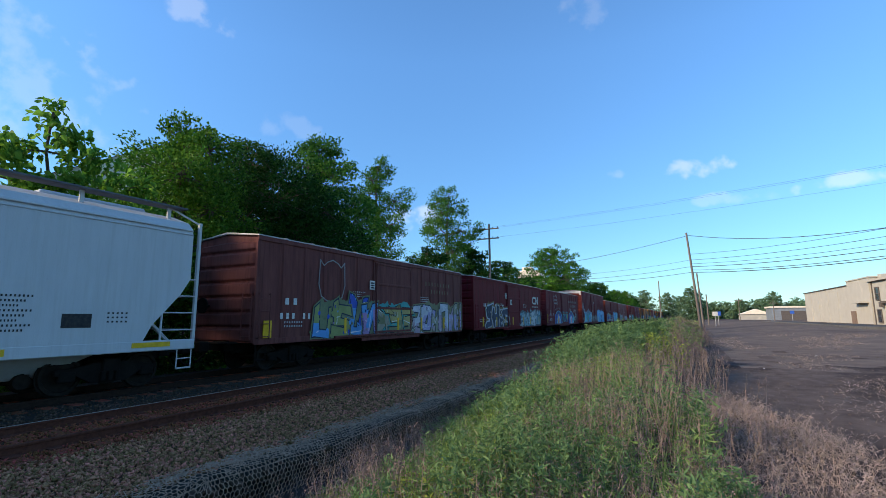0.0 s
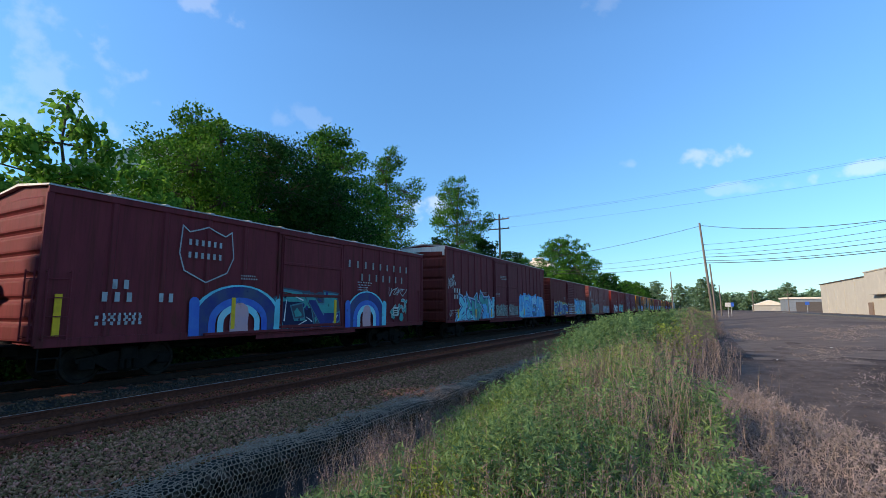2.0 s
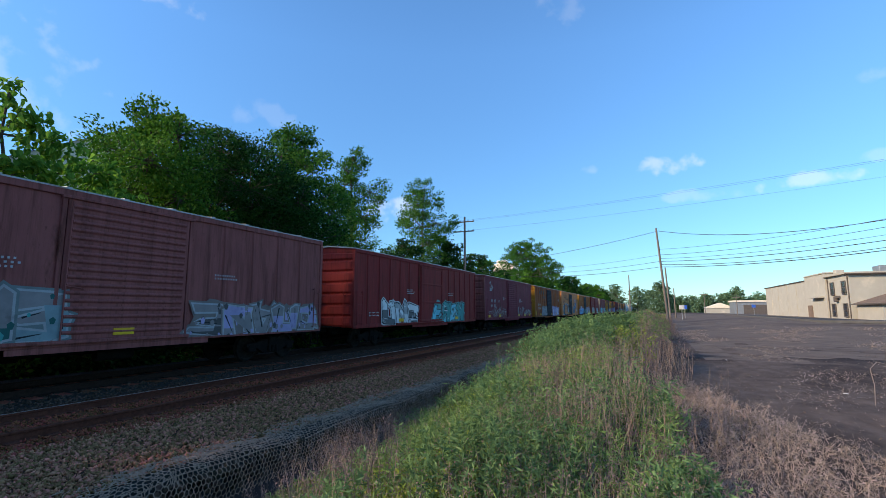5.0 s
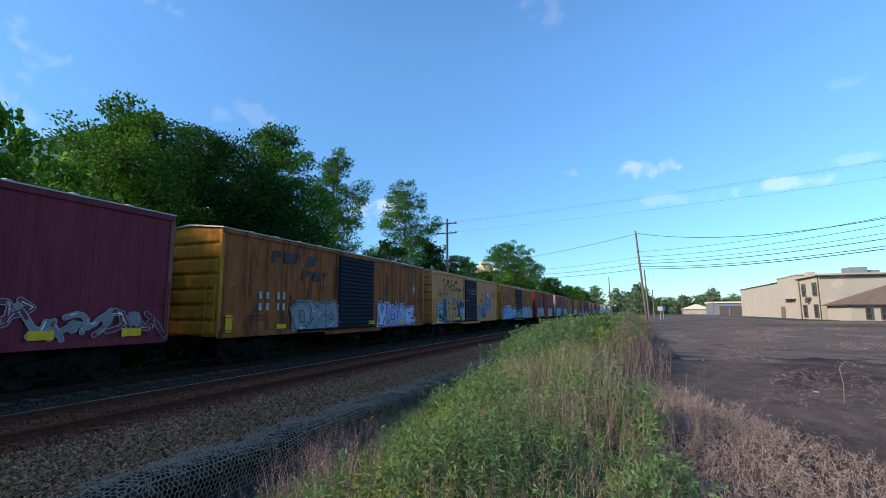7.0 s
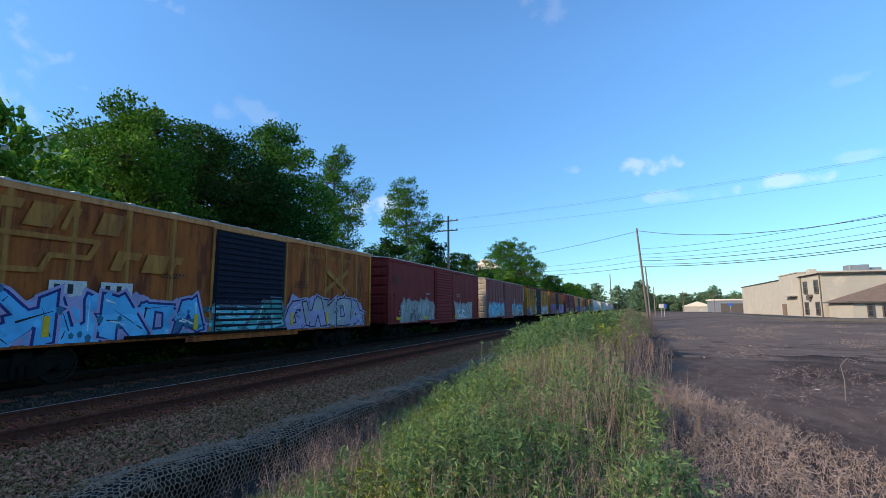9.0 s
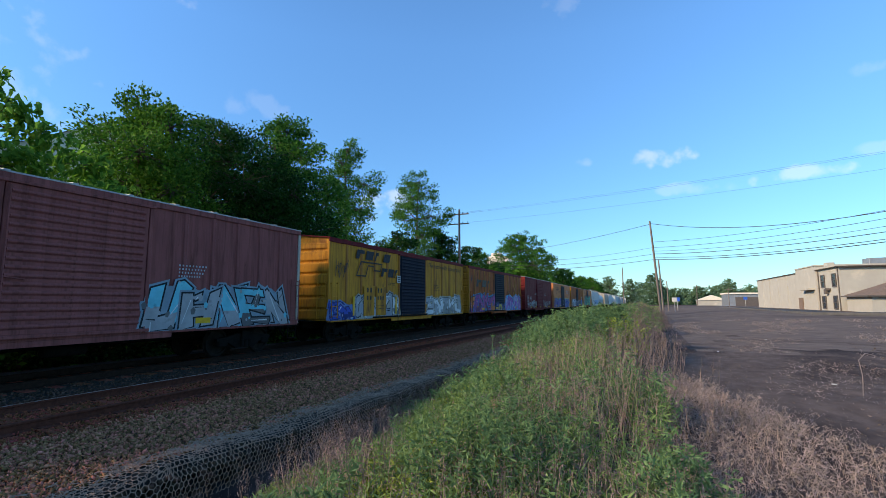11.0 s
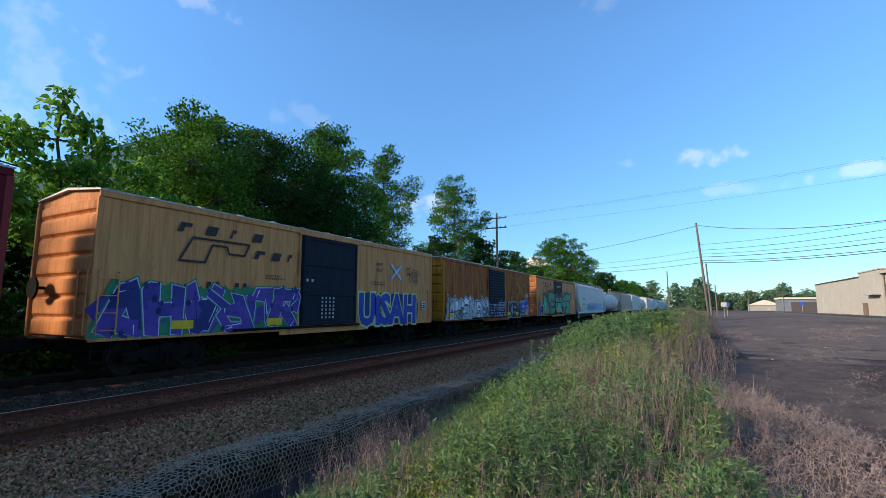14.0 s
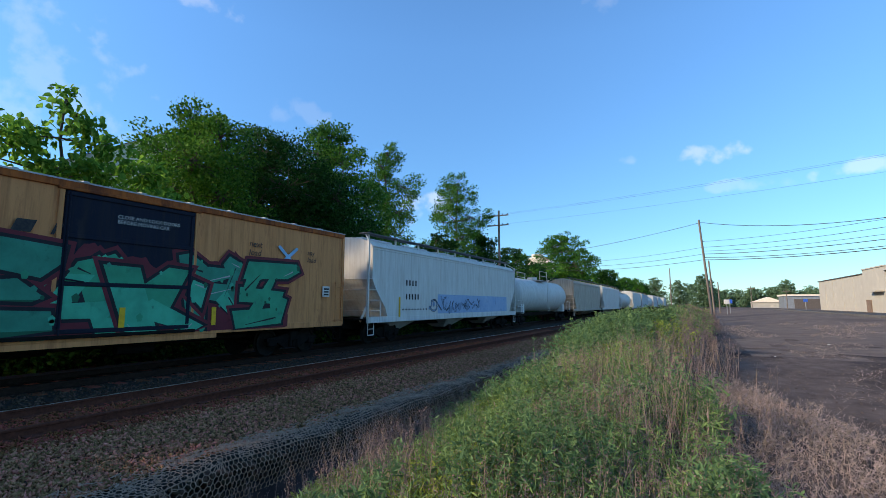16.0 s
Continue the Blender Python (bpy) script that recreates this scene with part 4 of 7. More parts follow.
    # end cages
    for y, d in ((0.08, 1), (length - 0.08, -1)):
        for sx in (W - 0.06, -W + 0.06):
            part("corner_post", boxes(((sx - 0.05, y - 0.04, z0), (sx + 0.05, y + 0.04, eave + 0.15)), bevel=0.01), mat, car)
            part("end_brace", rods(((sx, y, eave + 0.1), (sx * 0.6, y + d * 0.5, top + 0.08), 0.025)), mat, car)
            part("end_post", rods(((sx, y + d * 0.9, z0), (sx, y + d * 0.9, 2.45), 0.03)), mat, car)
        bm = bmesh.new()
        for z in (1.45, 1.9, 2.35, 2.8):
            add_rod(bm, (W - 0.04, y, z), (W - 0.04, y + d * 0.9 if z < 2.4 else y + d * 0.5, z), 0.016)
            add_rod(bm, (-W + 0.1, y, z), (W - 0.1, y, z), 0.016)
        part("cage_rungs", bm, mat, car)
        part("end_floor", boxes(((-W + 0.1, min(y, y + d * 2.4), z0 + 0.05), (W - 0.1, max(y, y + d * 2.4), z0 + 0.12))), M_BLACK, car)
        for sx in (1, -1):
            part("slope_brace", rods(((0.9 * sx, y + d * 0.2, z0), (0.7 * sx, y + d * 1.3, 2.2), 0.05)), mat, car)
    part("centre_sill", boxes(((-0.25, 0.2, 0.66), (0.25, length - 0.2, z0 + 0.05)), bevel=0.02), M_BLACK, car)
    for y in (0.1, length - 0.5):
        stirrup(car, W - 0.05, y, mat)
    running_gear(car, length, 1.9)
    for y, z, w, h in plates:
        part("reflective_plate", boxes(((W + 0.012, y, z), (W + 0.02, y + w, z + h))), M_YELLOW, car, "yellow reflective strip")
    return car


def tank_car(s, length, mat, label):
    car = thing("tank_car", pose(TRAIN_TRACK, s, 0), label, "tank car", "freight cars of the train")
    TRAIN.append((car, s))
    bm = bmesh.new()
    r, zc, n = 1.43, 2.52, 28
    rings = []
    for y, k in ((0.75, 0.02), (0.79, 0.4), (0.92, 0.72), (1.15, 0.92), (1.5, 1.0), (length - 1.5, 1.0), (length - 1.15, 0.92), (length - 0.92, 0.72), (length - 0.79, 0.4), (length - 0.75, 0.02)):
        rings.append([bm.verts.new((r * k * math.cos(2 * math.pi * i / n), y, zc + r * k * math.sin(2 * math.pi * i / n))) for i in range(n)])
    for a, b in zip(rings, rings[1:]):
        for i in range(n):
            bm.faces.new((a[i], a[(i + 1) % n], b[(i + 1) % n], b[i]))
    bmesh.ops.recalc_face_normals(bm, faces=bm.faces)
    ob = part("tank", bm, mat, car)
    for p in ob.data.polygons:
        p.use_smooth = True
    mid = length / 2
    part("dome_housing", rods(((0, mid, 3.9), (0, mid, 4.22), 0.45), n=16), mat, car)
    part("dome_platform", boxes(((-1.1, mid - 1.2, 3.86), (1.1, mid + 1.2, 3.92)), bevel=0.01), M_GALV, car)
    rs = []
    for sx in (-1.08, 1.08):
        for y in (mid - 1.15, mid + 1.15):
            rs.append(((sx, y, 3.9), (sx, y, 4.75), 0.025))
        for z in (4.3, 4.72):
            rs.append(((sx, mid - 1.15, z), (sx, mid + 1.15, z), 0.02))
    part("dome_railing", rods(*rs), mat, car)
    ladder(car, "ladder", 1.42, mid - 0.2, 1.1, 3.95, mat)
    part("centre_sill", boxes(((-0.3, 0.1, 0.72), (0.3, length - 0.1, 1.02)), bevel=0.02), M_BLACK, car)
    for y in (1.9, length - 1.9):
        part("saddle", boxes(((-1.25, y - 0.4, 0.98), (1.25, y + 0.4, 1.72)), bevel=0.05), mat, car)
    for y0, y1 in ((0.05, 1.3), (length - 1.3, length - 0.05)):
        part("end_platform", boxes(((-1.5, y0, 1.02), (1.5, y1, 1.1)), bevel=0.01), M_BLACK, car)
        part("end_railing", rods(((1.45, y0 + 0.05, 1.08), (1.45, y0 + 0.05, 2.0), 0.02), ((1.45, y1 - 0.05, 1.08), (1.45, y1 - 0.05, 2.0), 0.02), ((1.45, y0, 2.0), (1.45, y1, 2.0), 0.02),
                                 ((1.45, y0, 1.55), (1.45, y1, 1.55), 0.02)), mat, car)
    for k in range(6):
        y = 2.2 + (length - 4.4) * k / 5
        bm = bmesh.new()
        for i in range(20):
            a0, a1 = 2 * math.pi * i / 20, 2 * math.pi * (i + 1) / 20
            q = [bm.verts.new((rr * math.cos(a), y + dy, zc + rr * math.sin(a))) for a in (a0, a1) for rr, dy in ((r + 0.008, -0.04), (r + 0.008, 0.04))]
            bm.faces.new((q[0], q[1], q[3], q[2]))
        part("weld_band", bm, mat, car)
    for y in (0.15, length - 0.55):
        stirrup(car, 1.46, y, M_BLACK)
    running_gear(car, length, 1.9)
    return car


# -- the cars in their order: front of the train first --
def low_plates(ys, z=1.14, w=0.5, h=0.16):
    return [(y, z, w, h) for y in ys]


def tall_plates(ys, z=1.15, w=0.13, h=0.6):
    return [(y, z, w, h) for y in ys]


def g(y0, y1, z1, fills, outline, back, count, seed, z0=1.0, **kw):
    return dict(y0=y0, y1=y1, z0=z0, z1=z1, fills=fills, outline=outline, back=back, count=count, seed=seed, **kw)


def build_train():
    X = 1.516
    # front covered hopper
    c = hopper(-9.9, 18.4, P_GREY, "pale grey covered hopper car with stencilled panels", eave=4.25, top=4.72, plates=[(13.7, 1.02, 0.6, 0.14), (16.7, 1.04, 0.95, 0.12)])
    bars(c, X - 0.01, [(13.5, 2.2 - 0.1 * k, 1.2 - 0.12 * (k % 3), 0.045, 17) for k in range(8)] + [(16.1, 1.86 - 0.1 * k, 0.5, 0.04, 5) for k in range(3)], M_DARKINK)
    part("notice_panel", boxes(((X - 0.014, 15.2, 1.55), (X - 0.008, 15.78, 1.86))), M_DARKINK, c, "black consolidated stencil panel")
    # B
    c = boxcar(10.42, 15.4, P_BROWN, "dark brown ribbed boxcar with colourful graffiti and a faded shield emblem", posts=12, door_style="panel", eave=4.39,
               plates=[(0.35, 1.12, 0.33, 0.55)] + tall_plates((4.35, 8.2, 10.4, 12.9, 14.9)),
               graffs=[g(2.7, 6.5, 2.35, (BLUE, (0.34, 0.22, 0.42), (0.25, 0.28, 0.1), (0.06, 0.3, 0.6)), (0.02, 0.03, 0.06), (0.16, 0.19, 0.1), 4, 11, shine=WHITE), g(6.4, 9.6, 2.3, ((0.4, 0.32, 0.12), (0.2, 0.2, 0.1), (0.3, 0.27, 0.2)), BLACK, TEAL, 3, 12), g(9.6, 15.2, 2.3, (LILAC, (0.42, 0.3, 0.36), (0.3, 0.28, 0.2), (0.5, 0.5, 0.55)), (0.03, 0.03, 0.05), (0.2, 0.19, 0.1), 6, 13)])
    flat_strokes(c, X - 0.01, [[(2.9, 3.9), (3.1, 3.7), (3.3, 3.85), (3.6, 3.95), (3.9, 3.85), (4.1, 3.7), (4.3, 3.9), (4.35, 3.0), (4.2, 2.55), (3.6, 2.25), (3.0, 2.55), (2.85, 3.0), (2.9, 3.9)]], 0.05, spray(GREYP), "shield_emblem")
    bars(c, X - 0.01, [(1.25, 2.2, 0.75, 0.22, 2), (1.05, 1.72, 0.8, 0.2, 3), (2.1, 1.72, 0.5, 0.2, 2)], M_WHITE)
    bars(c, X, [(10.9, 3.4, 3.0, 0.2, 9), (11.5, 3.0, 2.2, 0.2, 7)], spray((0.2, 0.14, 0.08)), "faded_company_lettering", fill=0.24)
    # C
    c = boxcar(27.62, 15.9, P_MAROON, "maroon smooth-sided boxcar with graffiti and white company marks", posts=0, door_style="panel", eave=4.40, plates=tall_plates((1.5, 4.0, 5.9, 7.6, 10.3, 12.2, 14.9)),
               graffs=[g(2.2, 6.5, 2.4, (BLACK, (0.02, 0.03, 0.06), (0.04, 0.05, 0.09)), (0.42, 0.44, 0.5), (0.17, 0.12, 0.05), 4, 21, line=0.085, weight=0.3), g(9.6, 15.5, 2.15, ((0.45, 0.5, 0.52), (0.12, 0.3, 0.36), (0.3, 0.4, 0.42)), (0.03, 0.05, 0.06), (0.09, 0.14, 0.17), 6, 22)])
    bars(c, X - 0.01, [(1.7, 2.45, 0.85, 0.23, 3), (2.85, 2.45, 0.65, 0.23, 3), (3.9, 2.45, 0.65, 0.23, 3), (5.3, 2.42, 0.45, 0.1, 3), (5.3, 2.56, 0.45, 0.1, 3)], M_WHITE)
    flat_strokes(c, X - 0.01, [[(13.9, 2.95), (13.3, 2.95), (13.15, 3.05), (13.15, 3.35), (13.3, 3.45), (13.9, 3.45)], [(14.1, 2.9), (14.1, 3.45), (14.25, 3.45), (14.6, 2.95), (14.75, 2.95), (14.75, 3.5)]], 0.13, M_WHITE, "company_emblem")
    bars(c, X - 0.01, [(13.0, 2.6, 1.9, 0.1, 8)], M_WHITE)
    # D
    c = boxcar(45.45, 15.5, P_PLUM, "plum-brown ribbed boxcar with pale blue graffiti arches and a shield emblem", posts=11, door_style="panel", eave=4.36, plates=tall_plates((0.3, 4.6, 9.0), h=0.9),
               graffs=[g(6.6, 9.2, 2.2, (NAVY, TEAL), (0.05, 0.2, 0.25), (0.05, 0.07, 0.1), 2, 32), g(12.8, 13.8, 2.2, (TEAL,), SILVER, None, 2, 34, weight=0.08, line=0.03)])
    flat_strokes(c, X - 0.01, [[(3.0, 3.95), (3.2, 3.8), (3.5, 3.9), (3.75, 4.0), (4.0, 3.9), (4.3, 3.8), (4.5, 3.95), (4.6, 3.2), (4.4, 2.75), (3.75, 2.45), (3.1, 2.75), (2.95, 3.2), (3.0, 3.95)]], 0.035, spray(SILVER), "shield_emblem")
    bars(c, X - 0.01, [(3.2, 3.45, 1.1, 0.16, 6), (3.2, 3.1, 1.1, 0.16, 6), (1.4, 2.2, 0.5, 0.22, 2), (1.2, 1.9, 0.8, 0.22, 3), (2.5, 1.9, 0.5, 0.22, 2), (1.1, 1.5, 1.1, 0.08, 7), (1.1, 1.36, 1.1, 0.08, 7)], spray(SILVER))
    bars(c, X, [(9.8, 3.35, 4.6, 0.28, 9), (10.6, 2.85, 3.4, 0.28, 7)], spray((0.3, 0.28, 0.27)), "faded_company_lettering", fill=0.2)
    arches(c, X, 4.9, 1.5)
    arches(c, X, 11.0, 1.25)
    # E: high-roof car with double doors
    c = boxcar(63.4, 18.75, P_PLUM, "tall plum-brown boxcar with double doors, white end top and turquoise graffiti", posts=15, door=(6.9, 11.8), door_style="double", eave=5.12, white_end=True, end_mat=P_OXIDE,
               plates=tall_plates((1.4, 3.8, 6.3, 13.0), h=0.5), graffs=[g(1.6, 6.9, 2.25, (CYAN, TEAL, SKY), NAVY, None, 5, 41, weight=0.36, line=0.07), g(6.9, 11.8, 2.05, (GREYP, (0.2, 0.26, 0.24)), BLACK, (0.16, 0.14, 0.13), 5, 42, weight=0.12, line=0.03), g(12.0, 18.3, 2.5, (SKY, CYAN, (0.2, 0.55, 0.75)), BLUE, SKY, 6, 43)])
    bars(c, X - 0.01, [(0.8, 3.4, 0.4, 0.2, 1), (0.8, 3.0, 0.5, 0.2, 2), (1.0, 2.6, 0.9, 0.24, 3), (1.0, 2.25, 0.9, 0.24, 3)], M_WHITE)
    bars(c, X + 0.04, [(8.0, 3.9 - 0.1 * k, 1.2, 0.06, 8) for k in range(3)] + [(7.1, 2.7 - 0.09 * k, 0.8, 0.04, 5) for k in range(3)], spray(SILVER))
    # F
    c = boxcar(84.21, 15.7, P_MAROON, "dark red smooth-sided boxcar with blue and turquoise graffiti", posts=0, eave=4.50, end_mat=P_OXIDE, plates=low_plates((0.6, 3.0, 5.7, 9.7, 12.4), w=0.55),
               graffs=[g(1.2, 6.2, 2.15, (NAVY, BLUE, (0.02, 0.05, 0.25)), CYAN, (0.42, 0.34, 0.12), 5, 51, weight=0.3, shine=SKY), g(6.4, 9.6, 2.05, (LILAC, GREYP), WHITE, (0.16, 0.14, 0.15), 4, 52), g(9.7, 15.2, 2.35, (SKY, CYAN), NAVY, (0.1, 0.3, 0.4), 5, 53)])
    bars(c, X - 0.01, [(1.6, 2.0, 0.5, 0.25, 2), (2.3, 2.0, 0.8, 0.25, 3)], M_WHITE)
    # G
    c = boxcar(101.9, 15.4, P_PINK, "faded pinkish brown ribbed boxcar with pale graffiti", posts=11, eave=4.45, plates=low_plates((0.9, 4.6, 7.6)), graffs=[g(2.0, 6.4, 1.95, (TEAL, GREYP, (0.2, 0.3, 0.32)), SILVER, (0.16, 0.2, 0.2), 5, 61), g(9.8, 15.0, 1.85, (GREYP, LILAC), SILVER, (0.2, 0.16, 0.15), 5, 62)])
    bars(c, X - 0.01, [(1.6, 2.65, 1.0, 0.25, 4), (1.5, 2.2, 1.4, 0.25, 6)], spray(SILVER))
    # H
    boxcar(119.5, 15.5, P_RED, "weathered red ribbed boxcar with a teal graffiti piece", posts=12, eave=4.45, door_style="panel", plates=low_plates((4.0, 11.5)), graffs=[g(2.5, 6.0, 2.0, (SILVER, WHITE), BLACK, None, 3, 71), g(8.2, 13.0, 2.1, (TEAL, CYAN), BLACK, (0.1, 0.3, 0.28), 4, 72)])
    # I
    c = boxcar(137.05, 15.5, P_PURPLE, "faded purple-brown boxcar with white outline graffiti and ribbed door", posts=0, eave=4.45, end_mat=P_PINK, plates=low_plates((0.9, 3.7, 9.9, 12.2, 14.2), w=0.5, h=0.2),
               graffs=[g(2.2, 5.8, 2.05, ((0.2, 0.035, 0.05), (0.17, 0.035, 0.045)), (0.4, 0.4, 0.42), None, 4, 81, weight=0.13, line=0.025), g(9.8, 15.1, 2.1, ((0.2, 0.035, 0.05), GREYP), (0.34, 0.3, 0.32), None, 7, 82, weight=0.1, line=0.02)])
    bars(c, X - 0.01, [(1.6, 2.35, 0.55, 0.24, 2), (2.5, 2.35, 0.5, 0.24, 2), (1.55, 1.95, 0.6, 0.24, 3), (2.4, 1.95, 0.65, 0.24, 3)], spray(SILVER))
    flat_strokes(c, X - 0.01, [[(1.3, 3.9), (1.5, 4.0), (1.7, 3.6), (1.5, 3.4), (1.3, 3.5)], [(1.3, 3.3), (1.7, 3.3), (1.9, 3.5)]], 0.09, spray((0.3, 0.33, 0.36)), "spray_tag")
    # J: rusted yellow pool boxcar
    c = boxcar(154.19, 15.55, P_RUSTBROWN, "rusted yellow-brown ribbed boxcar with dark blue door and grey graffiti", door_mat=P_NAVY, posts=12, post_mat=P_OCHRE, end_mat=P_YELLOW, eave=4.42, plates=low_plates((2.6, 9.0, 12.3)) + [(0.3, 1.1, 0.3, 0.55)],
               graffs=[g(3.6, 6.3, 2.0, (GREYP, (0.22, 0.26, 0.3)), (0.1, 0.1, 0.11), (0.2, 0.19, 0.18), 3, 91, weight=0.3), g(10.0, 14.0, 2.0, (LILAC, (0.45, 0.5, 0.7)), NAVY, LILAC, 4, 92, weight=0.3)])
    bars(c, X - 0.01, [(1.7, 2.2, 0.7, 0.25, 2), (2.6, 2.2, 0.6, 0.25, 2), (1.7, 1.8, 0.7, 0.25, 2), (2.6, 1.8, 0.6, 0.25, 2)], spray(SILVER))
    slanted(c, X, 2.2, 3.55, 2.6, 0.4, 4, spray((0.05, 0.04, 0.035)), "faded_pool_emblem")
    slanted(c, X, 3.9, 3.0, 2.0, 0.36, 3, spray((0.05, 0.04, 0.035)), "faded_pool_emblem")
    # K: tan pool boxcar
    c = boxcar(171.02, 15.8, P_TAN, "tan yellow boxcar with dark blue ribbed door and black emblem", door_mat=P_NAVY, posts=0, eave=4.42, plates=low_plates((0.6, 4.6, 5.7), w=0.6, h=0.2),
               graffs=[g(1.1, 6.1, 2.3, ((0.02, 0.03, 0.06), (0.03, 0.04, 0.08), (0.3, 0.32, 0.34)), BLACK, (0.16, 0.42, 0.55), 5, 101), g(10.0, 11.8, 2.15, ((0.12, 0.2, 0.28), (0.16, 0.24, 0.3)), (0.04, 0.05, 0.06), (0.17, 0.25, 0.31), 2, 102, weight=0.16, line=0.025, z0=1.2),
                       g(12.15, 13.35, 2.85, ((0.1, 0.2, 0.34), (0.14, 0.24, 0.32)), (0.04, 0.05, 0.06), (0.12, 0.22, 0.32), 2, 103, weight=0.16, line=0.025, z0=1.9)])
    part("emblem_plate", boxes(((X - 0.012, 12.25, 2.93), (X - 0.004, 12.95, 3.55))), spray((0.08, 0.13, 0.36)), c, "blue emblem plate with a white cross")
    flat_strokes(c, X, [[(12.32, 3.0), (12.88, 3.48)], [(12.32, 3.48), (12.88, 3.0)]], 0.11, spray(WHITE), "white_cross")
    flat_strokes(c, X - 0.01, [[(11.35, 3.3), (11.55, 3.36), (11.75, 3.3), (11.95, 3.34)], [(11.4, 3.12), (11.6, 3.16), (11.9, 3.1)]], 0.035, spray(BLACK), "spray_tag")
    flat_strokes(c, X - 0.01, [[(13.5, 3.3), (13.75, 3.34), (14.0, 3.28)], [(13.5, 3.15), (14.0, 3.18)]], 0.035, spray(BLACK), "spray_tag")
    flat_strokes(c, X - 0.01, [[(10.75, 2.6), (11.0, 3.2), (11.25, 3.25)], [(14.6, 3.35), (14.65, 2.95), (15.0, 3.2)]], 0.03, spray(BLACK), "spray_tag")
    letters(c, "CLOSE AND LOCK DOORS", X + 0.034, 7.05, 3.32, 0.17, spray(SILVER), stretch=1.12)
    letters(c, "BEFORE MOVING CAR", X + 0.034, 7.25, 3.1, 0.17, spray(SILVER), stretch=1.12)
    pool_marks(c, X - 0.01, panel=P_TAN)
    bars(c, X + 0.03, [(6.6, 2.55, 0.8, 0.07, 4), (6.8, 1.15, 0.8, 0.09, 4)], spray(SILVER))
    # L
    c = boxcar(188.2, 16.0, P_OCHRE, "rusted brown-orange ribbed boxcar with blue block graffiti and dark door", door_mat=P_NAVY, posts=11, post_mat=P_POSTYEL, end_mat=P_YELLOW, eave=4.42, door=(6.6, 9.85), chord_mat=P_TAN, plates=tall_plates((2.2, 6.0, 10.2, 12.4), h=0.45),
               graffs=[g(0.4, 6.3, 1.95, (SKY, (0.08, 0.5, 0.8)), NAVY, LILAC, 6, 111, weight=0.36, line=0.06), g(6.7, 9.8, 1.9, (TEAL, CYAN), (0.06, 0.1, 0.12), (0.12, 0.14, 0.2), 2, 112, weight=0.25), g(10.0, 15.2, 2.05, (SILVER, LILAC), BLACK, LILAC, 5, 113, weight=0.2)])
    flat_strokes(c, X, [[(12.3, 3.4), (13.9, 2.5)], [(12.3, 2.5), (13.9, 3.4)]], 0.2, P_POSTYEL, "cross_emblem")
    for y in (2.25, 3.35):
        part("number_panel", boxes(((X - 0.016, y, 2.02), (X - 0.008, y + 0.78, 2.4))), M_WHITE, c, "white number panel")
    bars(c, X - 0.004, [(2.35, 2.1, 0.55, 0.22, 2), (3.45, 2.1, 0.55, 0.22, 2)], M_DARKINK)
    slanted(c, X, 0.9, 3.55, 2.9, 0.55, 4, P_POSTYEL, "faded_pool_emblem")
    slanted(c, X, 3.5, 2.7, 2.4, 0.5, 3, P_POSTYEL, "faded_pool_emblem")
    flat_strokes(c, X, [[(0.5, 2.6), (0.9, 3.35), (3.2, 3.35), (3.0, 2.95), (2.2, 2.95), (2.05, 2.6), (0.5, 2.6)]], 0.12, P_POSTYEL, "pool_emblem")
    letters(c, "The nationwide boxcar pool", X, 10.1, 3.8, 0.36, P_POSTYEL, lean=0.25)
    # M
    boxcar(205.99, 15.6, P_RED, "bright red smooth-sided boxcar with pale grey graffiti", posts=0, eave=4.45, plates=low_plates((0.9, 4.5, 9.9)), graffs=[g(1.6, 6.0, 2.1, (SILVER, (0.3, 0.32, 0.3)), GREYP, (0.28, 0.29, 0.28), 5, 121, weight=0.22), g(10.2, 13.6, 2.0, (SILVER, WHITE), GREYP, (0.3, 0.3, 0.31), 3, 122)])
    # N
    boxcar(223.7, 15.4, P_PINK, "sun-faded pinkish ribbed boxcar with blue outline graffiti", posts=12, eave=4.42, end_mat=P_BUFF, plates=low_plates((3.5, 11.0)), graffs=[g(0.8, 6.2, 2.1, (CYAN, (0.2, 0.35, 0.4)), BLUE, None, 6, 131, weight=0.16), g(9.6, 14.6, 2.1, (SILVER, CYAN), BLACK, (0.2, 0.3, 0.36), 5, 132, weight=0.16)])
    # O: yellow pool boxcar
    c = boxcar(240.85, 15.5, P_YELLOW, "chrome yellow ribbed boxcar with dark door and silver graffiti", door_mat=P_NAVY, posts=11, post_mat=P_POSTYEL, eave=4.42, door=(6.05, 9.25), chord_mat=P_MAROON, roof_mat=P_MAROON, plates=tall_plates((1.75, 3.9, 5.6), h=0.85, w=0.12),
               graffs=[g(2.0, 6.0, 1.95, (SILVER, WHITE, (0.3, 0.32, 0.36)), (0.03, 0.04, 0.06), (0.4, 0.36, 0.3), 5, 141, weight=0.24), g(0.1, 1.7, 1.6, (BLUE, SKY), NAVY, (0.1, 0.2, 0.4), 2, 142), g(9.5, 14.8, 2.0, (WHITE, SILVER), (0.1, 0.1, 0.1), (0.45, 0.4, 0.3), 5, 143, weight=0.25)])
    pool_marks(c, X, heavy=True, panel=P_YELLOW)
    letters(c, "The nationwide boxcar pool", X - 0.005, 9.55, 3.82, 0.42, M_DARKINK, stretch=1.12, lean=0.25)
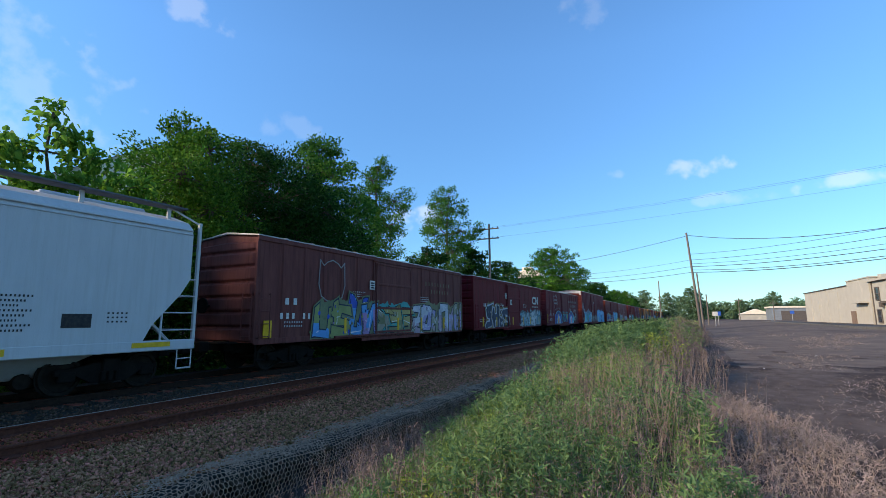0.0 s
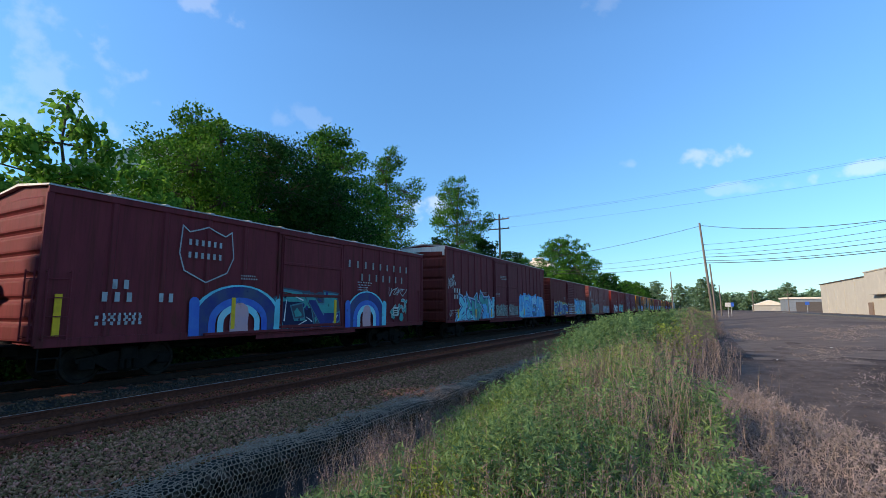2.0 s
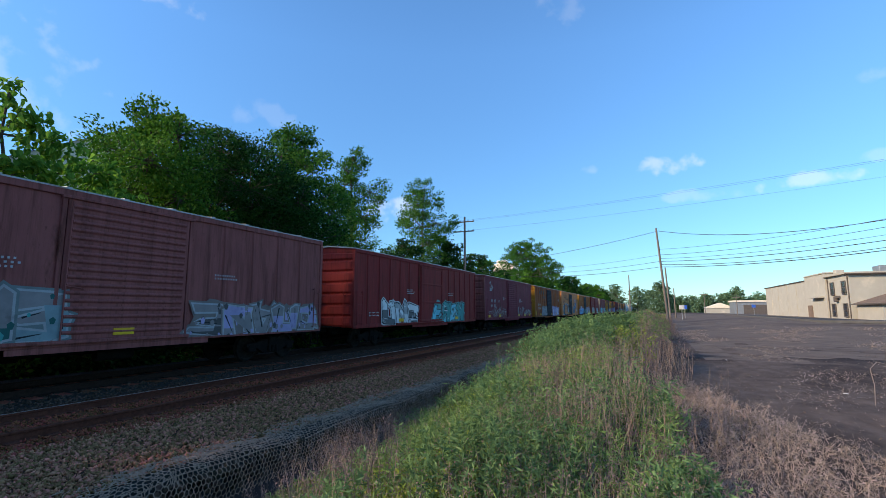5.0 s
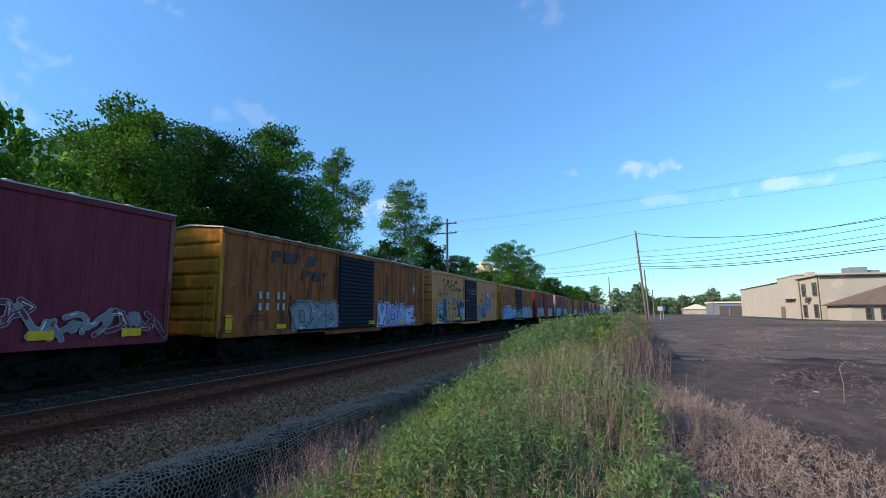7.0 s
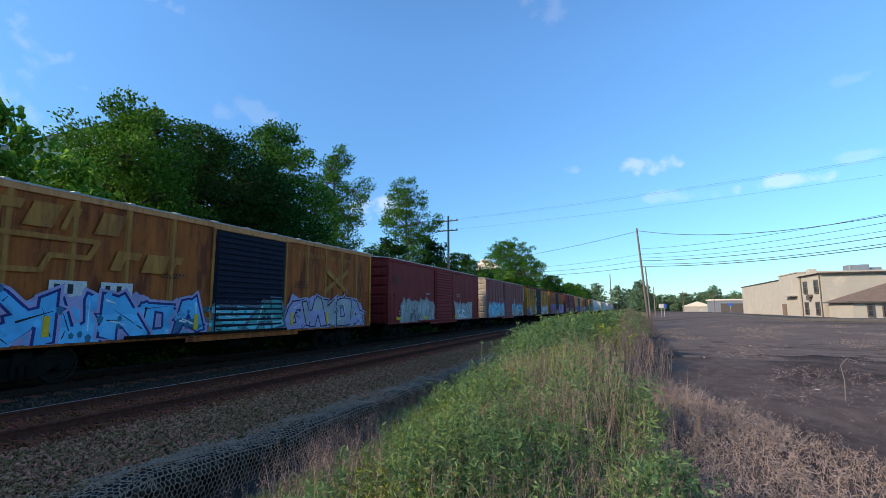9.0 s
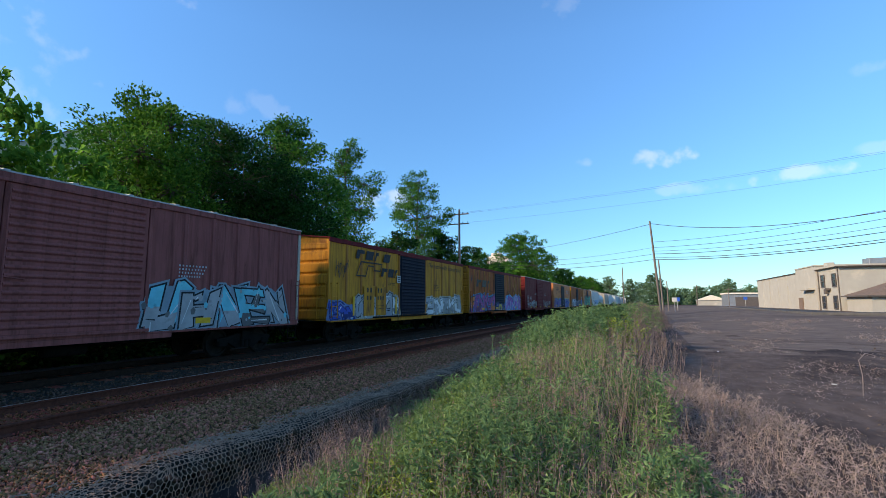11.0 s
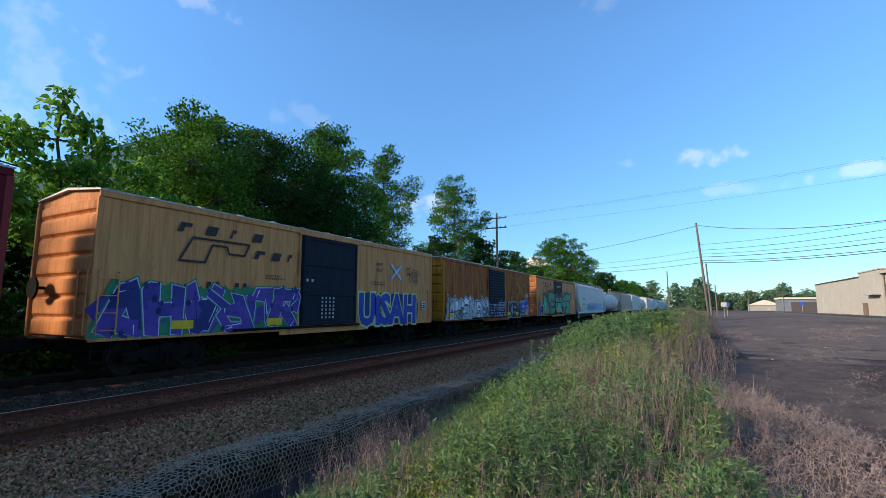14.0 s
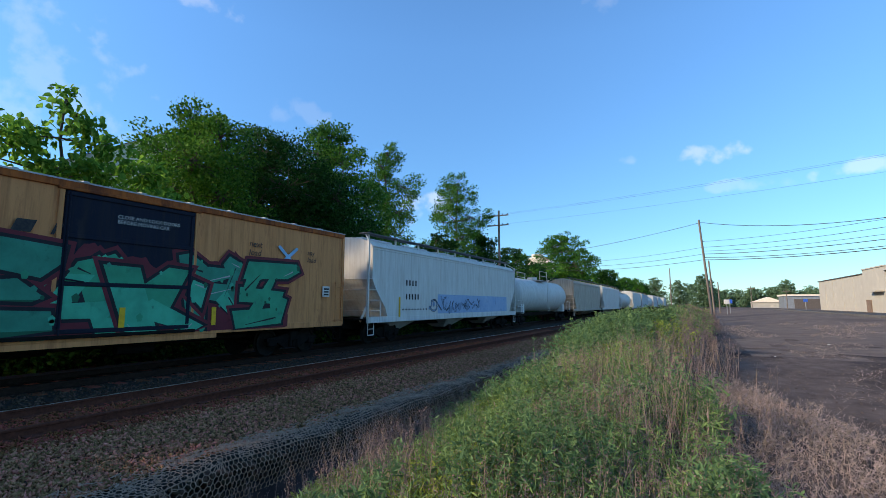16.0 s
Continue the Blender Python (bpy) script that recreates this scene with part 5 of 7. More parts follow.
    # P
    c = boxcar(257.52, 15.7, P_OCHRE, "rusted ochre ribbed boxcar with purple and orange graffiti", door_mat=P_NAVY, posts=11, post_mat=P_POSTYEL, end_mat=P_YELLOW, eave=4.42, chord_mat=P_MAROON, roof_mat=P_MAROON, plates=low_plates((2.9, 6.7, 13.0), w=0.6),
               graffs=[g(0.4, 6.4, 2.2, ((0.34, 0.06, 0.24), (0.25, 0.05, 0.24), ORANGE), BLACK, (0.03, 0.2, 0.38), 6, 151, weight=0.36, shine=PINKC), g(6.6, 9.2, 1.55, (BLUE, YEL), NAVY, (0.06, 0.1, 0.24), 3, 152, weight=0.15), g(9.7, 15.3, 2.15, ((0.36, 0.14, 0.42), (0.28, 0.08, 0.34), LILAC), BLACK, SKY, 6, 153, weight=0.28)])
    slanted(c, X, 1.6, 2.95, 4.0, 0.55, 3, spray((0.07, 0.05, 0.035)), "faded_pool_emblem")
    flat_strokes(c, X, [[(12.5, 3.5), (13.6, 2.5)], [(12.5, 2.5), (13.6, 3.5)]], 0.16, P_POSTYEL, "cross_emblem")
    # Q
    c = boxcar(275.09, 15.4, P_MAROON, "dark maroon smooth-sided boxcar with thin white graffiti", posts=0, eave=4.48, door=(5.8, 9.05), end_mat=P_RED, plates=low_plates((2.5, 5.0, 7.5, 10.3, 12.9), w=0.5, h=0.1),
               graffs=[g(2.2, 5.6, 1.95, (BLACK, (0.2, 0.2, 0.22)), SILVER, None, 4, 161, weight=0.1, line=0.03), g(9.6, 13.0, 2.05, ((0.15, 0.03, 0.04), GREYP), (0.33, 0.31, 0.33), None, 5, 162, weight=0.12, line=0.025)])
    part("notice_panel", boxes(((X - 0.016, 0.9, 1.15), (X - 0.01, 1.9, 2.5))), spray((0.20, 0.055, 0.06)), c, "faded dusty red number panel")
    part("notice_panel", boxes(((X - 0.016, 2.2, 1.95), (X - 0.01, 3.2, 2.4))), spray((0.20, 0.055, 0.06)), c, "faded dusty red panel")
    bars(c, X - 0.008, [(1.1, 2.15, 0.5, 0.18, 3), (1.1, 1.75, 0.55, 0.18, 4), (2.35, 2.12, 0.6, 0.16, 4), (1.0, 1.42, 0.7, 0.05, 6), (1.0, 1.3, 0.7, 0.05, 6)], spray(SILVER), fill=0.42)
    # R: tan pool boxcar with violet-blue graffiti
    c = boxcar(292.03, 15.65, P_TAN, "tan yellow boxcar with dark door, blue graffiti along its foot", door_mat=P_NAVY, door_style="panel", posts=0, eave=4.42, plates=low_plates((1.9, 5.0), w=0.6, h=0.22),
               graffs=[g(0.2, 6.2, 2.15, ((0.05, 0.04, 0.25), (0.09, 0.05, 0.3), NAVY), (0.4, 0.42, 0.6), (0.015, 0.2, 0.1), 6, 171, weight=0.3, line=0.03, shine=(0.6, 0.62, 0.75))])
    word_piece(c, X - 0.004, "UiSAH", 9.6, 1.02, 1.75, (0.015, 0.05, 0.34), (0.5, 0.6, 0.25), NAVY, 5.0)
    pool_marks(c, X - 0.01)
    load_marks(c, X - 0.01)
    bars(c, X + 0.05, [(7.4, 2.0 - 0.14 * k, 0.8, 0.08, 4) for k in range(6)] + [(6.6, 2.6, 0.5, 0.1, 2)], spray(SILVER))
    # S
    c = boxcar(309.0, 15.4, P_OCHRE, "rusted brown ribbed boxcar with silver and black-blue graffiti and dark door", door_mat=P_NAVY, posts=10, post_mat=P_POSTYEL, end_mat=P_YELLOW, eave=4.42, chord_mat=P_OCHRE, plates=low_plates((0.5, 9.9, 11.7, 14.0), w=0.6, h=0.2),
               graffs=[g(0.4, 6.3, 2.1, (SILVER, WHITE, (0.42, 0.45, 0.55)), BLACK, (0.4, 0.42, 0.5), 6, 181, weight=0.3), g(6.5, 9.4, 1.9, (NAVY, (0.2, 0.24, 0.35)), (0.25, 0.3, 0.5), None, 3, 182, weight=0.25)])
    word_piece(c, X, "KEM", 10.1, 1.05, 1.35, (0.012, 0.014, 0.03), SILVER, BLUE, 2.6)
    graffiti(c, X, 12.9, 14.6, 1.1, 2.1, (BLUE,), SILVER, None, 2, 183, weight=0.4)
    flat_strokes(c, X, [[(11.9, 3.6), (14.0, 2.4)], [(11.9, 2.4), (14.0, 3.6)]], 0.22, P_POSTYEL, "cross_emblem")
    letters(c, "The nationwide boxcar pool", X, 9.8, 3.8, 0.36, P_POSTYEL, lean=0.25)
    # T
    c = boxcar(326.3, 15.2, P_TAN, "tan yellow boxcar with dark door and large green graffiti piece", door_mat=P_NAVY, posts=0, eave=4.42, door=(5.9, 9.0), door_style="panel", end_mat=P_TAN, chord_mat=P_OCHRE, plates=tall_plates((3.4, 7.2, 9.6), h=0.5),
               graffs=[g(0.2, 2.4, 2.0, (NAVY, BLACK), SILVER, None, 3, 191, weight=0.25), g(2.2, 12.2, 2.75, (GREEN, (0.02, 0.42, 0.25), (0.015, 0.25, 0.16)), BLACK, (0.16, 0.02, 0.03), 6, 192, weight=0.62, line=0.08, shine=SILVER)])
    pool_marks(c, X - 0.01)
    load_marks(c, X - 0.01)
    letters(c, "CLOSE AND LOCK DOORS\nBEFORE MOVING CAR", X + 0.02, 7.0, 3.75, 0.125, M_WHITE)
    # hoppers and tanks behind
    c = hopper(343.02, 18.2, P_WHITECAR, "white-grey covered hopper car with a blue painted-over band", eave=4.3, top=4.72, plates=tall_plates((2.3,), h=0.9))
    part("paint_patch", boxes(((1.502, 6.0, 1.25), (1.509, 16.2, 2.25))), spray((0.22, 0.36, 0.55), (0.3, 0.42, 0.58)), c, "pale blue painted-over patch")
    graffiti(c, 1.512, 5.2, 11.5, 1.1, 2.1, ((0.2, 0.34, 0.52),), BLACK, None, 6, 201, weight=0.05, line=0.025, shine=(0.1, 0.15, 0.3))
    bars(c, 1.512, [(2.9, 2.6, 1.1, 0.26, 4), (2.9, 1.95, 1.3, 0.26, 5), (2.6, 1.45, 2.4, 0.07, 9)], M_DARKINK)
    tank_car(361.7, 16.9, P_WHITECAR, "dirty white tank car with railed dome platform")
    hopper(380.3, 17.2, P_BUFF, "buff weathered covered hopper car", eave=4.2, top=4.65)
    s = 399.0
    for i in range(9):
        if i % 3 == 1:
            tank_car(s, 16.5, P_WHITECAR, "dirty white tank car with railed dome platform")
            s += 18.2
        else:
            hopper(s, 17.6, P_GREY if i % 2 else P_WHITECAR, "pale grey covered hopper car", eave=4.2, top=4.65)
            s += 19.2


def arches(c, x, yc, r):
    """A sprayed rainbow of bands standing on the sill, with a pink pier in the middle."""
    mats = [spray(CYAN), spray(NAVY, (0.05, 0.07, 0.12)), spray((0.04, 0.16, 0.45), BLUE), spray((0.3, 0.55, 0.6), CYAN), spray(PINKC, (0.5, 0.3, 0.35))]
    bm = bmesh.new()

    def place(p, dx):
        return (x + dx, p[0], max(p[1], 1.0))
    for k, (rad, width) in enumerate(((1.0, 0.16), (0.82, 0.42), (0.60, 0.22), (0.42, 0.2))):
        pts = [(yc - r * rad, 1.0)] + [(yc - r * rad * math.cos(q * math.pi / 14), 1.35 + 1.0 * rad * math.sin(q * math.pi / 14)) for q in range(15)] + [(yc + r * rad, 1.0)]
        add_stroke(bm, pts, width, 0.003 + 0.0014 * k, k, place)
    add_stroke(bm, [(yc, 1.0), (yc - 0.03, 1.3), (yc, 1.6)], r * 0.42, 0.011, 4, place)
    for s in (-1, 1):
        add_stroke(bm, [(yc + s * r * 0.95, 1.0), (yc + s * r * 0.97, 1.9)], 0.3, 0.0125, 2 if s < 0 else 0, place)
    part("graffiti", bm, mats, c)


def pool_marks(c, x, heavy=False, panel=None):
    """The pool's emblem as plain shapes: an angular arrow outline and blocks for the name."""
    m = M_DARKINK
    flat_strokes(c, x, [[(2.0, 2.95), (2.35, 3.6), (4.2, 3.6), (4.05, 3.25), (3.5, 3.25), (3.42, 3.45), (2.95, 3.45), (2.75, 2.95), (2.0, 2.95)]], 0.06, m, "pool_emblem")
    w = 0.42 if heavy else 0.26
    slanted(c, x, 1.9, 3.72, 3.2, w, 4, m, "pool_lettering", 0.78 if heavy else 0.42)
    slanted(c, x, 4.1 if heavy else 4.4, 3.0 if heavy else 3.2, 2.0, w, 3, m, "pool_lettering", 0.78 if heavy else 0.5)
    if panel:
        part("number_panel", boxes(((x + 0.02, 2.6, 1.12), (x + 0.034, 3.5, 2.5)), ((x + 0.02, 3.68, 1.12), (x + 0.034, 4.6, 2.5))), panel, c, "clean repainted number panel")
        x += 0.036
    bars(c, x, [(2.85, 2.2, 0.55, 0.22, 2), (3.78, 2.2, 0.55, 0.22, 2), (2.85, 1.85, 0.5, 0.2, 2), (3.78, 1.85, 0.7, 0.2, 3)] + ([(3.8, 1.55, 0.6, 0.07, 6), (3.8, 1.4, 0.6, 0.07, 5)] if panel else []), m)


def load_marks(c, x):
    letters(c, "next\nload", x, 10.75, 3.5, 0.27, M_DARKINK, lean=0.2)
    letters(c, "any\nload", x, 13.2, 3.45, 0.25, M_DARKINK, lean=0.2)
    flat_strokes(c, x, [[(11.95, 3.6), (12.7, 3.0)], [(11.95, 3.0), (12.7, 3.6)]], 0.11, spray((0.25, 0.5, 0.7)), "cross_emblem")


def word_piece(c, x, word, y, z, size, fill, outline, shadow, width):
    """Sprayed block letters: a wide outline below, the fill above."""
    n = len(word)
    rng = random.Random(len(word) * 7 + 1)
    bm = bmesh.new()
    for a in range(14):
        yy = y + 0.35 + (width - 1.1) * a / 13
        r = rng.uniform(0.3, 0.5)
        bm.faces.new([bm.verts.new((x + 0.001 + 0.0002 * a, yy + r * math.cos(q * math.pi / 6), max(0.98, z + size * 0.35 + (size * 0.4) * math.sin(q * math.pi / 6)))) for q in range(12)])
    part("graffiti_shadow", bm, spray(shadow), c)
    k = width / (n * size * 0.62)
    letters(c, word, x + 0.006, y, z, size, spray(outline), "graffiti_outline", k, 0.0, 0.16)
    letters(c, word, x + 0.010, y, z, size, spray(fill), "graffiti", k, 0.0, 0.085)


build_train()


def extra_marks():
    """Small tags, placards and rows of unread stencils on the cars' sides."""
    X = 1.508

    def tag(c, y, z, w, h, seed, tone):
        R = random.Random(seed)
        runs = []
        for k in range(R.choice((3, 4, 5))):
            a = y + w * (k + 0.1) / 5
            pts = [(a + w * 0.28 * math.sin(q * 1.1 + R.uniform(0, 2)) * R.uniform(0.4, 1), z + h * (0.5 + 0.5 * math.sin(q * 1.7 + R.uniform(-0.5, 0.5)))) for q in range(6)]
            runs.append([pts[0]] + [((m[0] + n[0]) / 2, (m[1] + n[1]) / 2) for m, n in zip(pts, pts[1:])] + [pts[-1]])
        flat_strokes(c, X, runs, 0.028, spray(tone), "spray_tag")
    pale, dark = (0.45, 0.45, 0.46), (0.05, 0.04, 0.04)
    for n, y, z, w, h, tone in ((4, 0.35, 2.6, 0.7, 1.0, pale), (4, 0.5, 1.2, 0.6, 0.5, pale), (3, 12.6, 2.2, 1.3, 0.5, pale), (6, 0.9, 2.9, 0.5, 1.0, pale), (8, 1.6, 3.2, 0.8, 0.6, pale), (8, 3.6, 2.3, 0.6, 0.25, pale),
                                (10, 1.3, 2.5, 0.6, 0.8, dark), (10, 14.2, 2.9, 0.9, 0.7, dark), (12, 0.6, 2.9, 0.6, 0.7, dark), (14, 0.5, 2.7, 0.9, 0.9, dark), (15, 0.5, 3.0, 0.4, 0.9, dark), (17, 13.6, 2.6, 1.0, 1.1, dark), (9, 14.0, 2.6, 0.5, 0.8, pale), (18, 14.2, 2.3, 0.6, 0.5, pale)):
        tag(TRAIN[n][0], y, z, w, h, int(n * 31 + y * 7), tone)
    for n, y, z in ((1, 6.0, 2.95), (2, 5.95, 3.15), (2, 7.1, 2.7), (3, 12.9, 1.4), (10, 13.5, 1.5), (14, 5.75, 2.75), (14, 13.9, 1.65), (15, 14.0, 1.65), (17, 14.6, 1.6), (18, 14.4, 1.5), (16, 13.7, 1.5), (19, 14.0, 2.0)):
        p = part("placard", boxes(((X, y, z), (X + 0.03, y + 0.36, z + 0.38)), bevel=0.006), M_WHITE, TRAIN[n][0], "small white stencilled placard")
        part("placard_print", boxes(*[((X + 0.03, y + 0.05, z + 0.05 + 0.1 * k), (X + 0.034, y + 0.31, z + 0.11 + 0.1 * k)) for k in range(3)]), M_DARKINK, p)
    R = random.Random(77)
    for n, (c, s) in enumerate(TRAIN[1:20]):
        ink = spray(pale) if n < 8 or n in (11, 12, 15) else M_DARKINK
        y = R.uniform(1.0, 1.3)
        bars(c, X - 0.004, [(y, 1.58 - 0.13 * k, 0.9, 0.06, 8) for k in range(2)] + [(4.9, 2.6 + 0.09 * k, R.uniform(0.5, 0.9), 0.045, 7) for k in range(R.choice((2, 3)))] + [(10.4, 2.75 - 0.1 * k, R.uniform(0.6, 1.1), 0.05, 9) for k in range(R.choice((2, 3, 4)))], ink)


extra_marks()


# ---- trees ----
def leaf_mat(name, a, b, tr=0.3):
    return material(name, a, b, 0.5, 0.6, per="island", spread=0.4, translucent=tr, spec=0.1)


L_DEEP = leaf_mat("deep green leaves", (0.013, 0.058, 0.010), (0.022, 0.08, 0.013))
L_MID = leaf_mat("mid green leaves", (0.044, 0.145, 0.02), (0.065, 0.18, 0.023))
L_LIGHT = leaf_mat("light yellow-green leaves", (0.075, 0.185, 0.02), (0.055, 0.15, 0.017))
L_YOUNG = leaf_mat("bright young leaves", (0.15, 0.31, 0.045), (0.10, 0.23, 0.03), 0.55)
# distance haze is put into this paler leaf colour
L_FAR = leaf_mat("haze-paled green leaves", (0.115, 0.195, 0.105), (0.135, 0.22, 0.115))


def leaf_cards(centres, axes, sizes, rng, droop=0.0, wide=0.5):
    """Folded leaves as quads: centres (n,3), outward axes (n,3), lengths (n)."""
    n = len(centres)
    d = axes + rng.normal(0, 0.65, (n, 3))
    d[:, 2] -= droop
    d /= np.linalg.norm(d, axis=1, keepdims=True) + 1e-9
    side = np.cross(d, rng.normal(0, 1, (n, 3)))
    side /= np.linalg.norm(side, axis=1, keepdims=True) + 1e-9
    up = np.cross(side, d)
    L = sizes[:, None]
    a = centres - d * L * 0.5
    b = centres + side * L * wide * 0.5 + up * L * 0.08
    c = centres + d * L * 0.5 - up * L * 0.05
    e = centres - side * L * wide * 0.5 + up * L * 0.08
    return np.stack([a, b, c, e], 1).reshape(-1, 3)


def heart_cards(centres, axes, sizes, rng, droop):
    """Broad pointed leaves, each of two folded halves."""
    n = len(centres)
    d = axes * 0.6 + rng.normal(0, 0.7, (n, 3))
    d[:, 2] -= droop
    d /= np.linalg.norm(d, axis=1, keepdims=True) + 1e-9
    side = np.cross(d, np.array([0.5, -0.3, 0.8]) + rng.normal(0, 0.55, (n, 3)))
    side /= np.linalg.norm(side, axis=1, keepdims=True) + 1e-9
    up = np.cross(side, d)
    L = sizes[:, None]
    a, tip = centres - d * L * 0.45, centres + d * L * 0.62 - up * L * 0.12
    halves = []
    for sg in (1, -1):
        w1 = centres - d * L * 0.30 + sg * side * L * 0.36 + up * L * 0.10
        w2 = centres + d * L * 0.12 + sg * side * L * 0.34 + up * L * 0.06
        halves.append(np.stack([a, w1, w2, tip] if sg > 0 else [a, tip, w2, w1], 1))
    return np.stack(halves, 1).reshape(-1, 3)


def quads_mesh(name, verts, mat, parent=None, kind=""):
    me = bpy.data.meshes.new(name)
    n = len(verts) // 4
    me.vertices.add(len(verts))
    me.vertices.foreach_set("co", np.asarray(verts, np.float32).ravel())
    me.loops.add(4 * n)
    me.loops.foreach_set("vertex_index", np.arange(4 * n, dtype=np.int32))
    me.polygons.add(n)
    me.polygons.foreach_set("loop_start", np.arange(0, 4 * n, 4, dtype=np.int32))
    me.update(calc_edges=True)
    me.materials.append(mat)
    ob = new(name, me)
    if parent:
        ob.parent = parent
    if kind:
        ob["kind"] = kind
    return ob


def tree(x, y, height, blobs, leaves, size, mat, label, seed, trunk=0.22, base=None, droop=0.15, wide=0.55, category="tree", heart=False):
    """blobs: ellipsoids (dx, dy, z, rx, ry, rz) of the crown; leaves gather in clumps round their shells."""
    z0 = float(ground_z(x, y)) - 0.05
    t = thing("tree", pose(x, y, z0), label, category, "trees along the line")
    rng = np.random.default_rng(seed)
    bm = bmesh.new()
    top = max(b[2] for b in blobs)
    k = 7
    pts = [Vector((0.25 * math.sin(i * 1.3 + seed) * i / k, 0.25 * math.cos(i * 1.7 + seed) * i / k, top * i / k)) for i in range(k + 1)]
    for i in range(k):
        add_rod(bm, pts[i], pts[i + 1], trunk * (1 - i / (k + 1)) + 0.02, 8, trunk * (1 - (i + 1) / (k + 1)) + 0.02)
    part("trunk", bm, M_BARK, t)
    vol = np.array([b[3] * b[4] + b[4] * b[5] + b[3] * b[5] for b in blobs])
    out = []
    for b, share in zip(blobs, vol / vol.sum()):
        c = np.array(b[:3])
        r = np.array(b[3:])
        bm = bmesh.new()
        start = min(pts, key=lambda p: abs(p.z - (b[2] - 0.35 * b[5])))
        add_rod(bm, start, Vector(c), trunk * 0.4, 6, trunk * 0.15)
        n = max(40, int(leaves * share))
        clumps = max(8, n // (16 if heart else 38 if size < 0.5 else 9))
        d = rng.normal(0, 1, (clumps, 3))
        d /= np.linalg.norm(d, axis=1, keepdims=True)
        rad = rng.uniform(0.2, 1.0, (clumps, 1)) ** 0.45 * rng.uniform(0.8, 1.13, (clumps, 1))
        cc = c + d * r * rad
        for q in range(0, clumps, 3):
            add_rod(bm, Vector(c), Vector(cc[q]), trunk * 0.14, 4, 0.012)
        part("limb", bm, M_BARK, t)
        who = rng.integers(0, clumps, n)
        spread = np.array([0.55, 0.55, 0.3]) * (0.35 + 0.14 * r.mean())
        pos = cc[who] + np.clip(rng.normal(0, 1, (n, 3)), -1.5, 1.5) * spread
        if heart:
            out.append(heart_cards(pos, d[who], rng.uniform(0.7, 1.3, n) * size, rng, droop))
            continue
        out.append(leaf_cards(pos, d[who], rng.uniform(0.7, 1.3, n) * size, rng, droop, wide))
    quads_mesh("crown", np.concatenate(out), mat, t)
    return t


def blob_crown(rng, height, radius, base, n, squash=1.0):
    """A ragged crown: blobs stepped round an axis between base and height."""
    bl = []
    for i in range(n):
        v = (i + 0.5) / n
        z = base + (height - base) * (0.12 + 0.8 * v)
        prof = math.sin(math.pi * (0.18 + 0.74 * v)) ** 0.8
        a = i * 2.4 + rng.uniform(-0.5, 0.5)
        q = radius * prof * rng.uniform(0.35, 0.65)
        r = radius * rng.uniform(0.34, 0.52) * (0.65 + 0.5 * prof)
        bl.append((q * math.cos(a), q * math.sin(a), z, r, r, r * 0.8 * squash))
    bl.append((rng.uniform(-0.3, 0.3), rng.uniform(-0.3, 0.3), height - radius * 0.25, radius * 0.28, radius * 0.28, radius * 0.3))
    return bl


